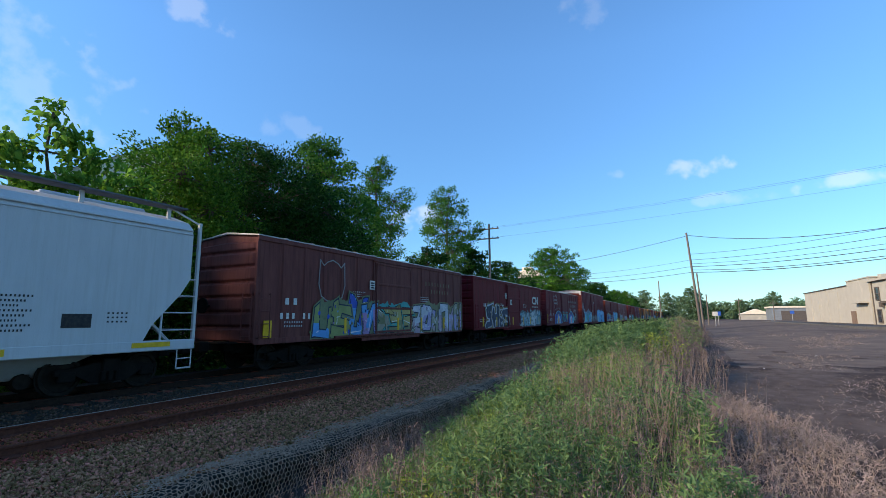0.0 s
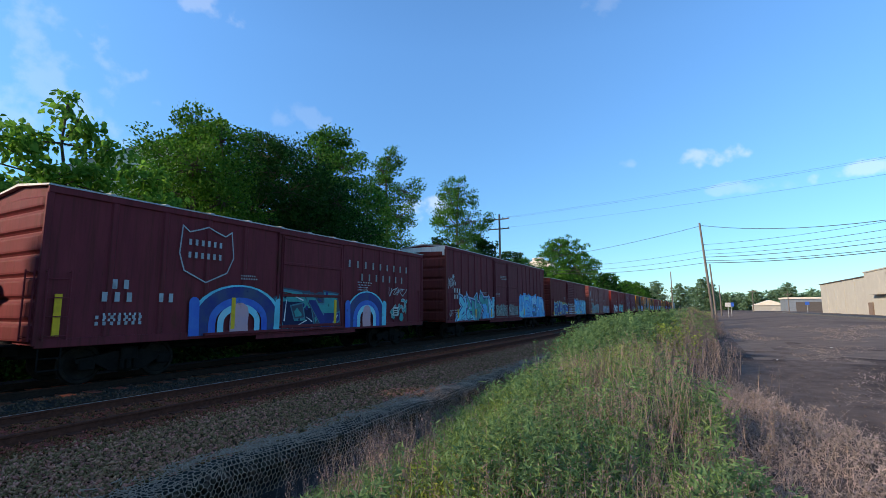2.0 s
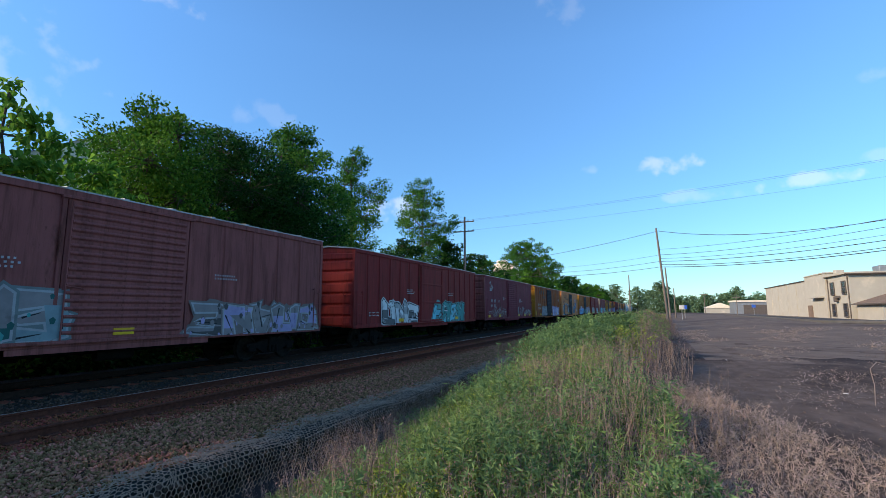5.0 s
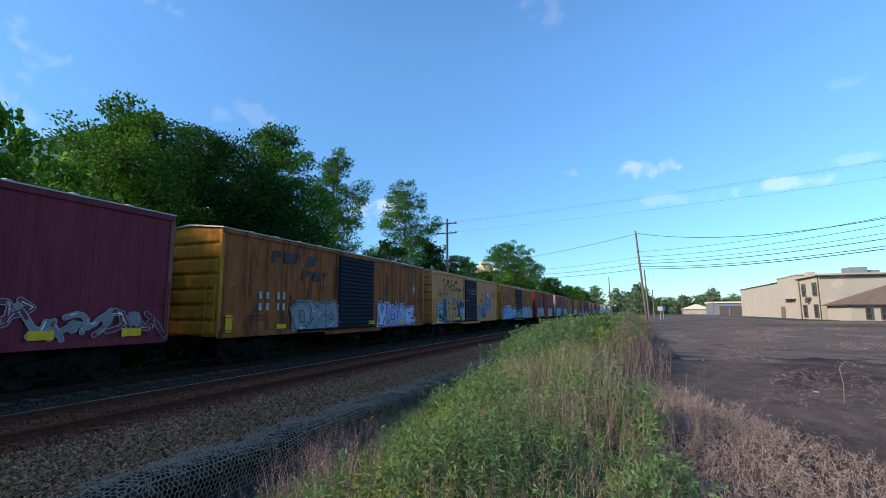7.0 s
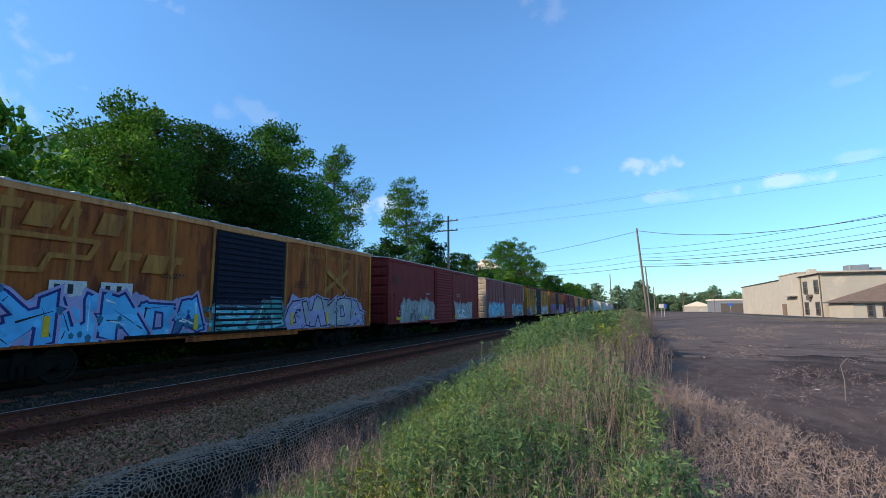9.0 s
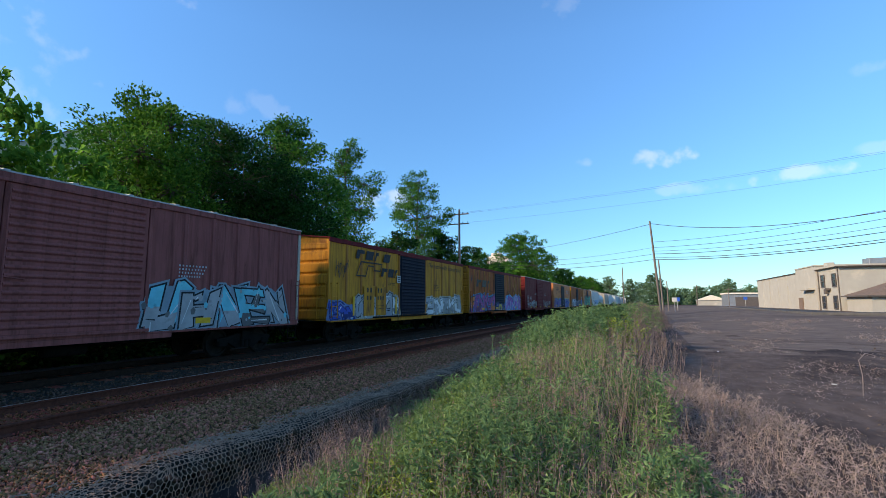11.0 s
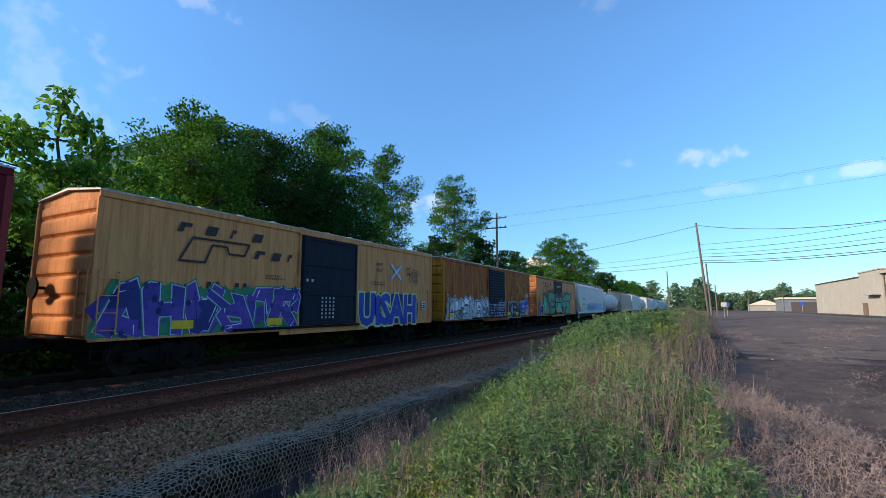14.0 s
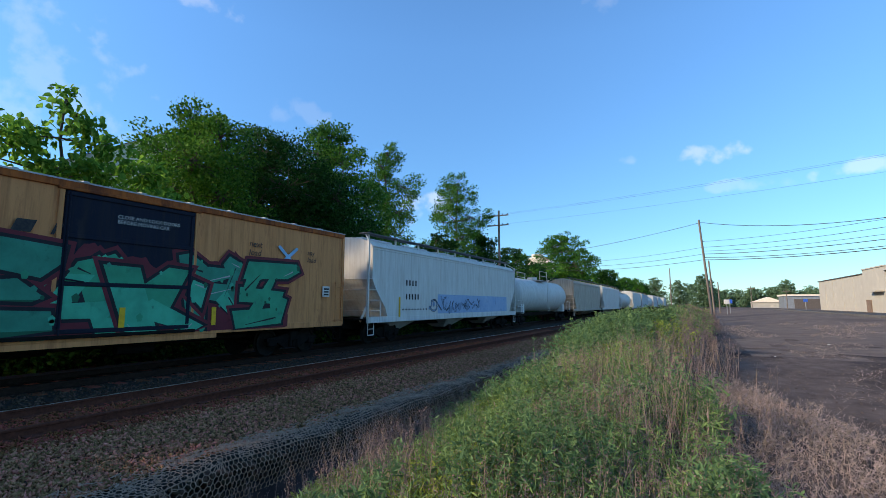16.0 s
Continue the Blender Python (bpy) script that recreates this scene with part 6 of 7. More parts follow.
def trees():
    R = random.Random(5)
    big = "leafy deciduous tree behind the railway line"
    tree(-20.6, 13.4, 11.5, blob_crown(R, 11.5, 3.8, 1.0, 15) + [(0, 1.1, 11.1, 0.35, 0.4, 0.3)], 47000, 0.165, L_LIGHT, "yellow-green leafy tree behind the railway line", 1)
    tree(-22.6, 18.8, 12.4, blob_crown(R, 12.4, 5.0, 0.8, 20), 60000, 0.165, L_DEEP, "dense dark green tree behind the railway line", 2)
    tree(-20.5, 21.5, 10.4, blob_crown(R, 10.4, 4.2, 0.6, 16), 42000, 0.165, L_DEEP, "dense dark green tree behind the railway line", 12)
    tree(-22.6, 24.8, 14.9, blob_crown(R, 14.9, 4.4, 1.5, 18), 42000, 0.2, L_MID, big, 3)
    tree(-24.5, 34.6, 16.5, blob_crown(R, 16.5, 3.2, 3.5, 12), 16000, 0.2, L_MID, "slender open-crowned tree behind the railway line", 4)
    tree(-23.2, 46.5, 16.5, blob_crown(R, 16.5, 4.2, 2.5, 13), 20000, 0.21, L_MID, "tall open-crowned tree behind the railway line", 5)
    tree(-22.0, 50.5, 10.5, blob_crown(R, 10.5, 3.6, 1.5, 10), 8000, 0.28, L_DEEP, big, 6)
    tree(-21.5, 57.0, 9.4, blob_crown(R, 9.4, 3.2, 1.0, 9), 6000, 0.28, L_DEEP, big, 7)
    tree(-22.5, 40.5, 9.0, blob_crown(R, 9.0, 3.0, 0.8, 9), 6000, 0.26, L_DEEP, big, 8)
    tree(-22.4, 91.0, 15.6, blob_crown(R, 15.6, 7.2, 0.5, 18), 22000, 0.36, L_MID, big, 9)
    tree(-20.5, 82.0, 8.0, blob_crown(R, 8.0, 3.4, 0.5, 9), 4000, 0.4, L_LIGHT, "light green bushy tree behind the railway line", 10)
    for i, (y, h) in enumerate(((64.5, 9.6), (71.0, 8.4), (76.5, 7.4), (98.0, 10.5))):
        tree(-22.3, y, h, blob_crown(R, h, 3.8, -0.5, 12), 7000, 0.32, L_DEEP if i % 2 else L_MID, big, 300 + i)
    for i in range(11):     # the row runs on into the distance
        y = 104 + i * 15 + R.uniform(-4, 4)
        h = R.uniform(9.0, 12.5)
        tree(-23 + R.uniform(-2.5, 1.5), y, h, blob_crown(R, h, 5.4, -0.3 * h, 14), 6500, 0.58, L_MID if i % 2 else L_DEEP, "distant leafy tree behind the railway line", 20 + i)
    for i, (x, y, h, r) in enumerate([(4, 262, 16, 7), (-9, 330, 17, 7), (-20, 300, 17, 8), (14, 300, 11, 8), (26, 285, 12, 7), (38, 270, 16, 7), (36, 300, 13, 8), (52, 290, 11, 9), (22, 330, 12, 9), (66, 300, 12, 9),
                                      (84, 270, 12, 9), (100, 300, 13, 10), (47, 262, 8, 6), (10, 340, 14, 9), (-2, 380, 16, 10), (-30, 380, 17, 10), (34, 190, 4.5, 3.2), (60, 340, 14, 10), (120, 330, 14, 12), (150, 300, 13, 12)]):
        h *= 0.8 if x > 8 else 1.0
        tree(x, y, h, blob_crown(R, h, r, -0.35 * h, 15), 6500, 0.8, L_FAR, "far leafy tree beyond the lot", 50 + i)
    # young broad-leaved tree close behind the train
    bl = [(0, 0, 8.85, 0.35, 0.4, 0.5), (0.2, 0.1, 8.2, 0.6, 0.7, 0.45), (0.5, 0.9, 7.5, 0.7, 0.9, 0.4), (-0.4, -0.9, 7.5, 0.8, 0.9, 0.4), (0.4, -2.1, 7.1, 0.8, 1.1, 0.45), (0.3, 2.1, 6.9, 0.8, 1.1, 0.45), (0.2, -3.3, 6.6, 0.8, 1.0, 0.4),
          (0, 0.2, 6.5, 1.2, 1.5, 0.5), (0.2, 2.9, 6.0, 0.9, 1.2, 0.5), (0.2, -3.6, 5.8, 1.0, 1.3, 0.5), (0, 1.2, 5.5, 1.3, 1.9, 0.6), (0, -1.8, 5.6, 1.3, 1.8, 0.6), (0, 3.4, 5.0, 1.2, 1.5, 0.7), (0, -3.0, 4.6, 1.3, 1.7, 0.7), (0, 0.6, 4.4, 1.5, 2.2, 0.8), (0, 3.2, 3.9, 1.3, 1.8, 0.8)]
    tree(-18.3, 7.3, 9.2, bl, 8200, 0.21, L_YOUNG, "young tree with big heart-shaped leaves behind the train", 80, trunk=0.09, droop=0.75, heart=True)


trees()


def undergrowth():
    """Dense shrubs closing the view under and between the cars; an added row shades them."""
    R = random.Random(17)
    y = -7.0
    i = 0
    while y < 95:
        r = R.uniform(1.5, 2.1)
        h = R.uniform(2.6, 4.2)
        bl = [(R.uniform(-0.4, 0.4), R.uniform(-1, 1), h * k, r * (1.1 - 0.5 * k), r * (1.1 - 0.4 * k), h * 0.3) for k in (0.04, 0.2, 0.45, 0.72)]
        tree(-18.3 + R.uniform(-0.5, 0.4), y, h, bl, int(4600 if y < 40 else 1800), 0.2 if y < 40 else 0.32, L_DEEP if i % 3 else L_MID, "dense dark green shrub behind the tracks", 200 + i, trunk=0.05, category="shrub")
        y += r * 1.25
        i += 1
    for k in range(13):     # unseen taller row, added to keep sun off the shrubs in front
        h = R.uniform(4.6, 5.4)
        bl = [(R.uniform(-0.3, 0.3), R.uniform(-0.6, 0.6), h * v, 1.5 - 0.4 * v, 1.6 - 0.4 * v, h * 0.2) for v in (0.12, 0.36, 0.6, 0.82)]
        tree(-21.0 + R.uniform(-0.4, 0.4), -14 + k * 2.0, h, bl, 2200, 0.32, L_DEEP, "dense dark green shrub behind the tracks", 400 + k, trunk=0.06, category="shrub")


undergrowth()


# ---- poles and wires ----
def tube(pts, r, n=5):
    bm = bmesh.new()
    rings = []
    for i, p in enumerate(pts):
        d = (Vector(pts[min(i + 1, len(pts) - 1)]) - Vector(pts[max(i - 1, 0)])).normalized()
        a = d.orthogonal().normalized()
        b = d.cross(a)
        rings.append([bm.verts.new(Vector(p) + (a * math.cos(2 * math.pi * k / n) + b * math.sin(2 * math.pi * k / n)) * r) for k in range(n)])
    for u, v in zip(rings, rings[1:]):
        for k in range(n):
            bm.faces.new((u[k], u[(k + 1) % n], v[(k + 1) % n], v[k]))
    return bm


def cable(name, a, b, sag, r, label):
    a, b = Vector(a), Vector(b)
    pts = [a.lerp(b, i / 24) - Vector((0, 0, sag * 4 * (i / 24) * (1 - i / 24))) for i in range(25)]
    tagged(part(name, tube(pts, r), M_CABLE), label, "cable", "overhead cables")


def pole(x, y, top, lean=(0, 0), r=0.16, arms=(), label="weathered wooden utility pole", mat=None):
    z = float(ground_z(x, y)) - 0.3
    p = thing("utility_pole", pose(x, y, z), label, "utility pole", "utility poles")
    bm = bmesh.new()
    add_rod(bm, (0, 0, 0), (lean[0], lean[1], top - z), r, 10, r * 0.65)
    part("shaft", bm, mat or M_POLE, p)
    for h, w in arms:
        k = (h - z) / (top - z)
        c = Vector((lean[0] * k, lean[1] * k, h - z))
        part("crossarm", boxes(((c.x - w / 2, c.y - 0.22, c.z - 0.06), (c.x + w / 2, c.y - 0.1, c.z + 0.06)), bevel=0.01), mat or M_POLE, p)
        for s in (-0.45, -0.2, 0.2, 0.45):
            part("insulator", rods(((c.x + s * w, c.y - 0.16, c.z + 0.06), (c.x + s * w, c.y - 0.16, c.z + 0.2), 0.04)), M_BLACK, p)
    return p


def poles_and_wires():
    pole(1.45, 55.0, 10.5, (-0.7, 0), 0.14, label="leaning wooden utility pole with cable bundles")
    pole(2.3, 76.0, 7.9, (-0.35, 0), 0.14)
    pole(3.6, 92.0, 5.5, (-0.1, 0), 0.12)
    pole(-19.0, 48.6, 12.2, (0, 0), 0.16, arms=((11.6, 2.4), (10.5, 2.4)), label="wooden utility pole with two crossarms")
    pole(-25.9, 75.7, 11.2, (0, 0), 0.15)
    pole(-4.9, 120.0, 10.0, (0, 0), 0.16)
    pole(11.5, 130.0, 6.0, (0, 0), 0.1, arms=((5.4, 1.6),))
    pole(16.5, 118.0, 5.0, (0, 0), 0.1, arms=((4.4, 1.4),))
    far = Vector((30.5, 31.0, 12.6))
    for dz, dx in ((11.75, -1.1), (11.7, 1.0), (10.62, 0.9)):
        cable("overhead_cable", (-19.0 + dx, 48.5, dz), (far.x, far.y, 11.3 + (dz - 11.7) * 0.9), 0.5, 0.006, "thin overhead wire from the crossarm pole")
    for z0, z1, sag, r in ((10.2, 9.2, 2.0, 0.025), (8.2, 8.9, 0.9, 0.015), (7.6, 8.4, 0.9, 0.018), (7.2, 7.8, 0.9, 0.016), (6.9, 7.4, 0.9, 0.026), (6.55, 7.0, 1.0, 0.024), (6.3, 6.7, 0.9, 0.03)):
        cable("overhead_cable", (0.95, 55.0, z0), (24.0, 29.0, z1), sag, r, "black overhead cable bundle beside the lot")
    for z0, z1, sag, r in ((10.2, 9.6, 0.5, 0.022), (7.6, 9.0, 0.8, 0.014), (6.9, 8.4, 0.8, 0.018), (6.3, 8.0, 0.8, 0.022)):
        cable("overhead_cable", (0.95, 55.0, z0), (-26.0, 75.7, z1), sag, r, "black overhead cable crossing the tracks")


poles_and_wires()


# ---- buildings ----
M_BEIGE = material("cream painted wall", (0.43, 0.395, 0.335), (0.39, 0.355, 0.305), 0.8, 0.85, third=(0.58, 0.51, 0.41), third_scale=0.3, third_at=0.6, bump=0.1)
M_TRIM = material("dark roof edge", (0.09, 0.07, 0.06), None, 3.0, 0.8)
M_SHINGLE = material("brown shingles", (0.21, 0.145, 0.11), (0.155, 0.11, 0.085), 3.0, 0.9, bump=0.5, bump_scale=12)
M_WINDOW = material("dark window glass", (0.03, 0.035, 0.045), (0.05, 0.055, 0.065), 2.0, 0.12)
M_FRAME = material("dark window frame", (0.12, 0.10, 0.09), None, 3.0, 0.6)
M_SIDING = material("pale metal siding", (0.82, 0.70, 0.56), (0.75, 0.64, 0.5), 1.0, 0.6, third=(0.52, 0.48, 0.41), third_scale=0.4, third_at=0.6, stretch=(1, 3, 0.4))
M_METAL = material("grey machine metal", (0.32, 0.33, 0.34), (0.25, 0.26, 0.27), 2.0, 0.5, metal=0.5)
M_ASPHALT = material("asphalt", (0.055, 0.055, 0.057), (0.075, 0.073, 0.07), 3.0, 0.9, bump=0.3, bump_scale=40)
M_CONC = material("dark weathered kerb", (0.12, 0.11, 0.105), (0.085, 0.08, 0.075), 2.0, 0.9)


def window(parent, lo, hi, face):
    """A recessed-looking window set on a wall; face 'x' looks to -x, 'y' looks to -y."""
    w = part("window", boxes((lo, hi)), M_WINDOW, parent)
    (x0, y0, z0), (x1, y1, z1) = lo, hi
    t, d = 0.1, 0.05
    if face == "x":
        fr = [((x0 - d, y0 - t, z0 - t), (x0 + 0.02, y1 + t, z0)), ((x0 - d, y0 - t, z1), (x0 + 0.02, y1 + t, z1 + t)), ((x0 - d, y0 - t, z0), (x0 + 0.02, y0, z1)), ((x0 - d, y1, z0), (x0 + 0.02, y1 + t, z1)),
              ((x0 - d, y0, (z0 + z1) / 2 - 0.03), (x0 + 0.02, y1, (z0 + z1) / 2 + 0.03))]
    else:
        fr = [((x0 - t, y0 - d, z0 - t), (x1 + t, y0 + 0.02, z0)), ((x0 - t, y0 - d, z1), (x1 + t, y0 + 0.02, z1 + t)), ((x0 - t, y0 - d, z0), (x0, y0 + 0.02, z1)), ((x1, y0 - d, z0), (x1 + t, y0 + 0.02, z1)),
              ((x0, y0 - d, (z0 + z1) / 2 - 0.03), (x1, y0 + 0.02, (z0 + z1) / 2 + 0.03))]
    part("frame", boxes(*fr), M_FRAME, w)


def buildings():
    g0 = 0.55
    w = thing("warehouse", pose(0, 0, 0), "cream painted single-storey warehouse with flat roof", "building")
    part("wall", boxes(((20.4, 83, g0 - 0.3), (44, 110, 5.85))), M_BEIGE, w)
    part("roof", boxes(((20.25, 82.9, 5.85), (44.2, 110.2, 5.98))), M_TRIM, w)
    for y in (88.5, 94, 100, 105):
        part("pilaster", boxes(((20.36, y, g0 - 0.3), (20.42, y + 0.2, 5.84))), M_BEIGE, w)
    part("wall", boxes(((20.2, 74.3, g0 - 0.3), (40, 83, 6.35))), M_BEIGE, w)
    part("roof", boxes(((20.1, 74.2, 6.35), (40, 83.1, 6.5))), M_BEIGE, w)
    part("door", boxes(((20.08, 80.2, g0), (20.22, 82.0, 2.35))), M_SHINGLE, w, "brown loading door")
    part("canopy", boxes(((19.4, 75.0, 3.3), (20.2, 79.2, 3.5))), M_BEIGE, w)
    o = thing("office_building", pose(0, 0, 0), "cream two-storey building with dark windows and flat roof", "building")
    part("wall", boxes(((20.4, 67, g0 - 0.3), (64, 74.2, 5.8))), M_BEIGE, o)
    part("roof", boxes(((20.0, 66.6, 5.8), (64.3, 74.5, 6.02))), M_BEIGE, o)
    part("gutter", boxes(((19.95, 66.5, 5.72), (64.3, 66.62, 5.84))), M_TRIM, o)
    for y in (68.0, 71.8):
        window(o, (20.33, y, 3.6), (20.45, y + 1.1, 5.0), "x")
        window(o, (20.33, y, 1.0), (20.45, y + 1.1, 2.4), "x")
    for y in (67.2, 73.9):
        part("downpipe", rods(((20.32, y, g0), (20.32, y, 5.75), 0.06)), M_FRAME, o)
    part("wall_lamp", boxes(((19.9, 70.0, 3.1), (20.4, 70.4, 3.4)), bevel=0.05), M_FRAME, o)
    part("wall_unit", boxes(((20.0, 70.6, 2.7), (20.4, 71.2, 3.3)), bevel=0.05), M_FRAME, o)
    part("chimney", boxes(((21.0, 73.0, 6.0), (21.9, 73.9, 6.7)), bevel=0.05), M_BEIGE, o)
    a = thing("roof_unit", pose(24.6, 71.0, 6.02), "grey air-conditioning unit on the flat roof", "roof unit")
    part("casing", boxes(((0, 0, 0.1), (1.9, 2.0, 0.95)), ((-0.05, -0.05, 0), (2.0, 2.1, 0.12)), bevel=0.03), M_METAL, a)
    part("duct", boxes(((1.9, 0.4, 0.1), (3.2, 1.4, 0.6)), bevel=0.03), M_METAL, a)
    s = thing("annex", pose(0, 0, 0), "low cream annex with brown shingled hip roof", "building")
    part("wall", boxes(((20.7, 60, g0 - 0.3), (38, 66.4, 2.45))), M_BEIGE, s)
    bm = bmesh.new()
    v = [bm.verts.new(p) for p in ((20.3, 59.6, 2.4), (38.4, 59.6, 2.4), (38.4, 66.5, 2.4), (20.3, 66.5, 2.4), (25.0, 63.0, 4.45), (38.4, 63.0, 4.45))]
    for f in ((0, 1, 5, 4), (1, 2, 5), (2, 3, 4, 5), (3, 0, 4), (3, 2, 1, 0)):
        bm.faces.new([v[i] for i in f])
    bmesh.ops.recalc_face_normals(bm, faces=bm.faces)
    part("roof", bm, M_SHINGLE, s)
    part("fascia", boxes(((20.28, 59.52, 2.28), (38.4, 59.62, 2.42)), ((20.22, 59.52, 2.28), (20.32, 66.5, 2.42))), M_FRAME, s)
    for x in (21.9, 23.1, 24.4):
        window(s, (x, 59.93, 0.95), (x + 0.35, 60.05, 2.0), "y")
    part("gable_wall", extruded([(26.3, g0 - 0.3), (33.0, g0 - 0.3), (33.0, 2.2), (29.6, 3.6), (26.3, 2.2)], 57.5, 60.0), M_BEIGE, s)
    for sgn in (1, -1):
        e = [(29.6, 3.62), (29.6, 3.78), (29.6 + sgn * 3.7, 2.2), (29.6 + sgn * 3.7, 2.04)]
        part("gable_roof", extruded(e, 57.2, 60.4), M_SHINGLE, s)
    gb = thing("grey_shed", pose(20.5, 150, 0.3), "grey metal shed beyond the lot", "building")
    part("wall", boxes(((0, 0, -0.3), (12, 10, 3.6))), M_METAL, gb)
    part("roof", boxes(((-0.3, -0.3, 3.6), (12.3, 10.3, 4.0))), M_SIDING, gb)
    part("door", boxes(((2, -0.06, 0), (8, 0.02, 2.8))), M_FRAME, gb)
    h = thing("white_house", pose(17.0, 190, 0.2), "far pale house beyond the lot", "house")
    part("wall", boxes(((0, 0, -0.2), (9, 6, 2.2))), M_BEIGE, h)
    part("roof", extruded([(-0.4, 2.2), (9.4, 2.2), (4.5, 4.0)], -0.3, 6.3), M_SIDING, h)
    # road and kerb before the buildings
    bm = bmesh.new()
    q = [bm.verts.new(p) for p in ((13.5, 110, 0.735), (17.5, 110, 0.735), (17.5, 56, 0.76), (40, 52, 0.76), (40, 44, 0.74), (14.5, 51, 0.74))]
    bm.faces.new(q)
    bmesh.ops.recalc_face_normals(bm, faces=bm.faces)
    bmesh.ops.solidify(bm, geom=bm.faces[:], thickness=0.05)
    tagged(part("road", bm, M_ASPHALT), "narrow asphalt road before the cream buildings", "road", kind="structure")
    bm = boxes(((-0.08, 0, -0.1), (0.08, 60, 0.16)), bevel=0.02)
    k = part("kerb", bm, M_CONC)
    k.location = (13.4, 51, 0.7)
    tagged(k, "low weathered kerb along the road", "kerb", kind="structure")
    bm = boxes(((0, -0.08, -0.1), (28, 0.08, 0.16)), bevel=0.02)
    k = part("kerb", bm, M_CONC)
    k.matrix_basis = pose(13.4, 51, 0.7, 0, 0, -14)
    tagged(k, "low weathered kerb along the road", "kerb", kind="structure")
    # big shed behind the trees on the far side of the line
    b = thing("industrial_hall", pose(-33, 17.5, 0), "tall pale metal-sided hall with gabled roof behind trees", "building")
    prof = [(-16, 0), (0, 0), (0, 9.4), (-8, 12.6), (-16, 9.4)]
    bm = bmesh.new()
    pts = [(0, 12.0), (0, -14.0)]
    f0 = [bm.verts.new(p) for p in ((0, -15, 0), (0, 9, 0), (0, 9, 9.6), (0, 1.5, 13.9), (0, -15, 3.6))]
    f1 = [bm.verts.new((v.co.x - 24, v.co.y, v.co.z)) for v in f0]
    bm.faces.new(f0)
    bm.faces.new(f1[::-1])
    for i in range(5):
        bm.faces.new((f0[i], f1[i], f1[(i + 1) % 5], f0[(i + 1) % 5]))
    bmesh.ops.recalc_face_normals(bm, faces=bm.faces)
    part("wall", bm, M_SIDING, b)
    rib = None
    for i in range(60):
        y = -14.8 + i * 0.4
        top = 13.9 - abs(y - 1.5) * (4.3 / 7.5 if y > 1.5 else 10.3 / 16.5) - 0.2
        part("siding_rib", boxes(((0, y, 0), (0.05, y + 0.1, top))), M_SIDING, b)
    for a0, a1 in (((-15.3, 3.42), (1.5, 13.9)), ((1.5, 13.9), (9.3, 9.45))):
        bm = bmesh.new()
        q = [bm.verts.new(p) for p in ((0.4, a0[0], a0[1] + 0.05), (0.4, a1[0], a1[1] + 0.05), (-24.3, a1[0], a1[1] + 0.05), (-24.3, a0[0], a0[1] + 0.05))]
        bm.faces.new(q)
        bmesh.ops.solidify(bm, geom=bm.faces[:], thickness=0.3)
        part("roof", bm, M_TRIM, b)
    c = thing("concrete_tower", pose(-46, 142, 0), "far pale industrial block behind trees", "building")
    part("wall", boxes(((0, 0, 0), (7, 6, 16.2)), ((1, 1, 16.2), (4, 4, 17.4))), M_SIDING, c)


buildings()


# ---- wire-basket wall ----
def gabion_top(y):
    return -0.2 + 0.09 * noise.noise((y * 0.9, 2.0, 0)) + 0.10 * math.exp(-((y - 4.1) / 0.45) ** 2)


def stones(name, n, where, size, label, seed, mat):
    """Crushed stones as irregular eight-faced lumps, joined."""
    rng = np.random.default_rng(seed)
    oct_v = np.array([(1, 0, 0), (-1, 0, 0), (0, 1, 0), (0, -1, 0), (0, 0, 1), (0, 0, -1)], float)
    oct_f = np.array([(0, 2, 4), (2, 1, 4), (1, 3, 4), (3, 0, 4), (2, 0, 5), (1, 2, 5), (3, 1, 5), (0, 3, 5)])
    pos = where(rng, n)
    s = rng.uniform(0.6, 1.3, (n, 1)) * size
    v = (oct_v[None] * rng.uniform(0.55, 1.2, (n, 6, 1)) + rng.normal(0, 0.22, (n, 6, 3))) * np.array([1.25, 0.85, 0.6])
    ang = rng.uniform(0, 2 * np.pi, n)
    tilt = rng.uniform(0, np.pi, n)
    c, sn, ct, st = np.cos(ang), np.sin(ang), np.cos(tilt), np.sin(tilt)
    x = v[..., 0] * c[:, None] - v[..., 1] * sn[:, None]
    y = v[..., 0] * sn[:, None] + v[..., 1] * c[:, None]
    z = v[..., 2]
    v = np.stack([x, y * ct[:, None] - z * st[:, None], y * st[:, None] + z * ct[:, None]], -1)
    v = v * s[:, None] + pos[:, None]
    f = (oct_f[None] + 6 * np.arange(n)[:, None, None]).reshape(-1, 3)
    me = bpy.data.meshes.new(name)
    me.vertices.add(n * 6)
    me.vertices.foreach_set("co", v.astype(np.float32).ravel())
    me.loops.add(len(f) * 3)
    me.loops.foreach_set("vertex_index", f.astype(np.int32).ravel())
    me.polygons.add(len(f))
    me.polygons.foreach_set("loop_start", np.arange(0, len(f) * 3, 3, dtype=np.int32))
    me.update(calc_edges=True)
    me.materials.append(mat)
    tagged(new(name, me), label, "stones", kind="stuff")


def ballast_pos(rng, n):
    y = 1.5 + 28 * rng.random(n) ** 1.7
    x = -7.95 + (wall_x(y) - 0.42 + 7.95) * rng.random(n)
    z = np.where(x < -7.0, -0.17, -0.17 - (x + 7.0) * 0.02) + rng.uniform(-0.02, 0.025, n)
    return np.stack([x, y, z], -1)


def tween_pos(rng, n):
    y = 3 + 30 * rng.random(n) ** 1.5
    x = rng.uniform(-12.6, -10.1, n)
    return np.stack([x, y, np.full(n, -0.17) + rng.uniform(-0.02, 0.015, n)], -1)


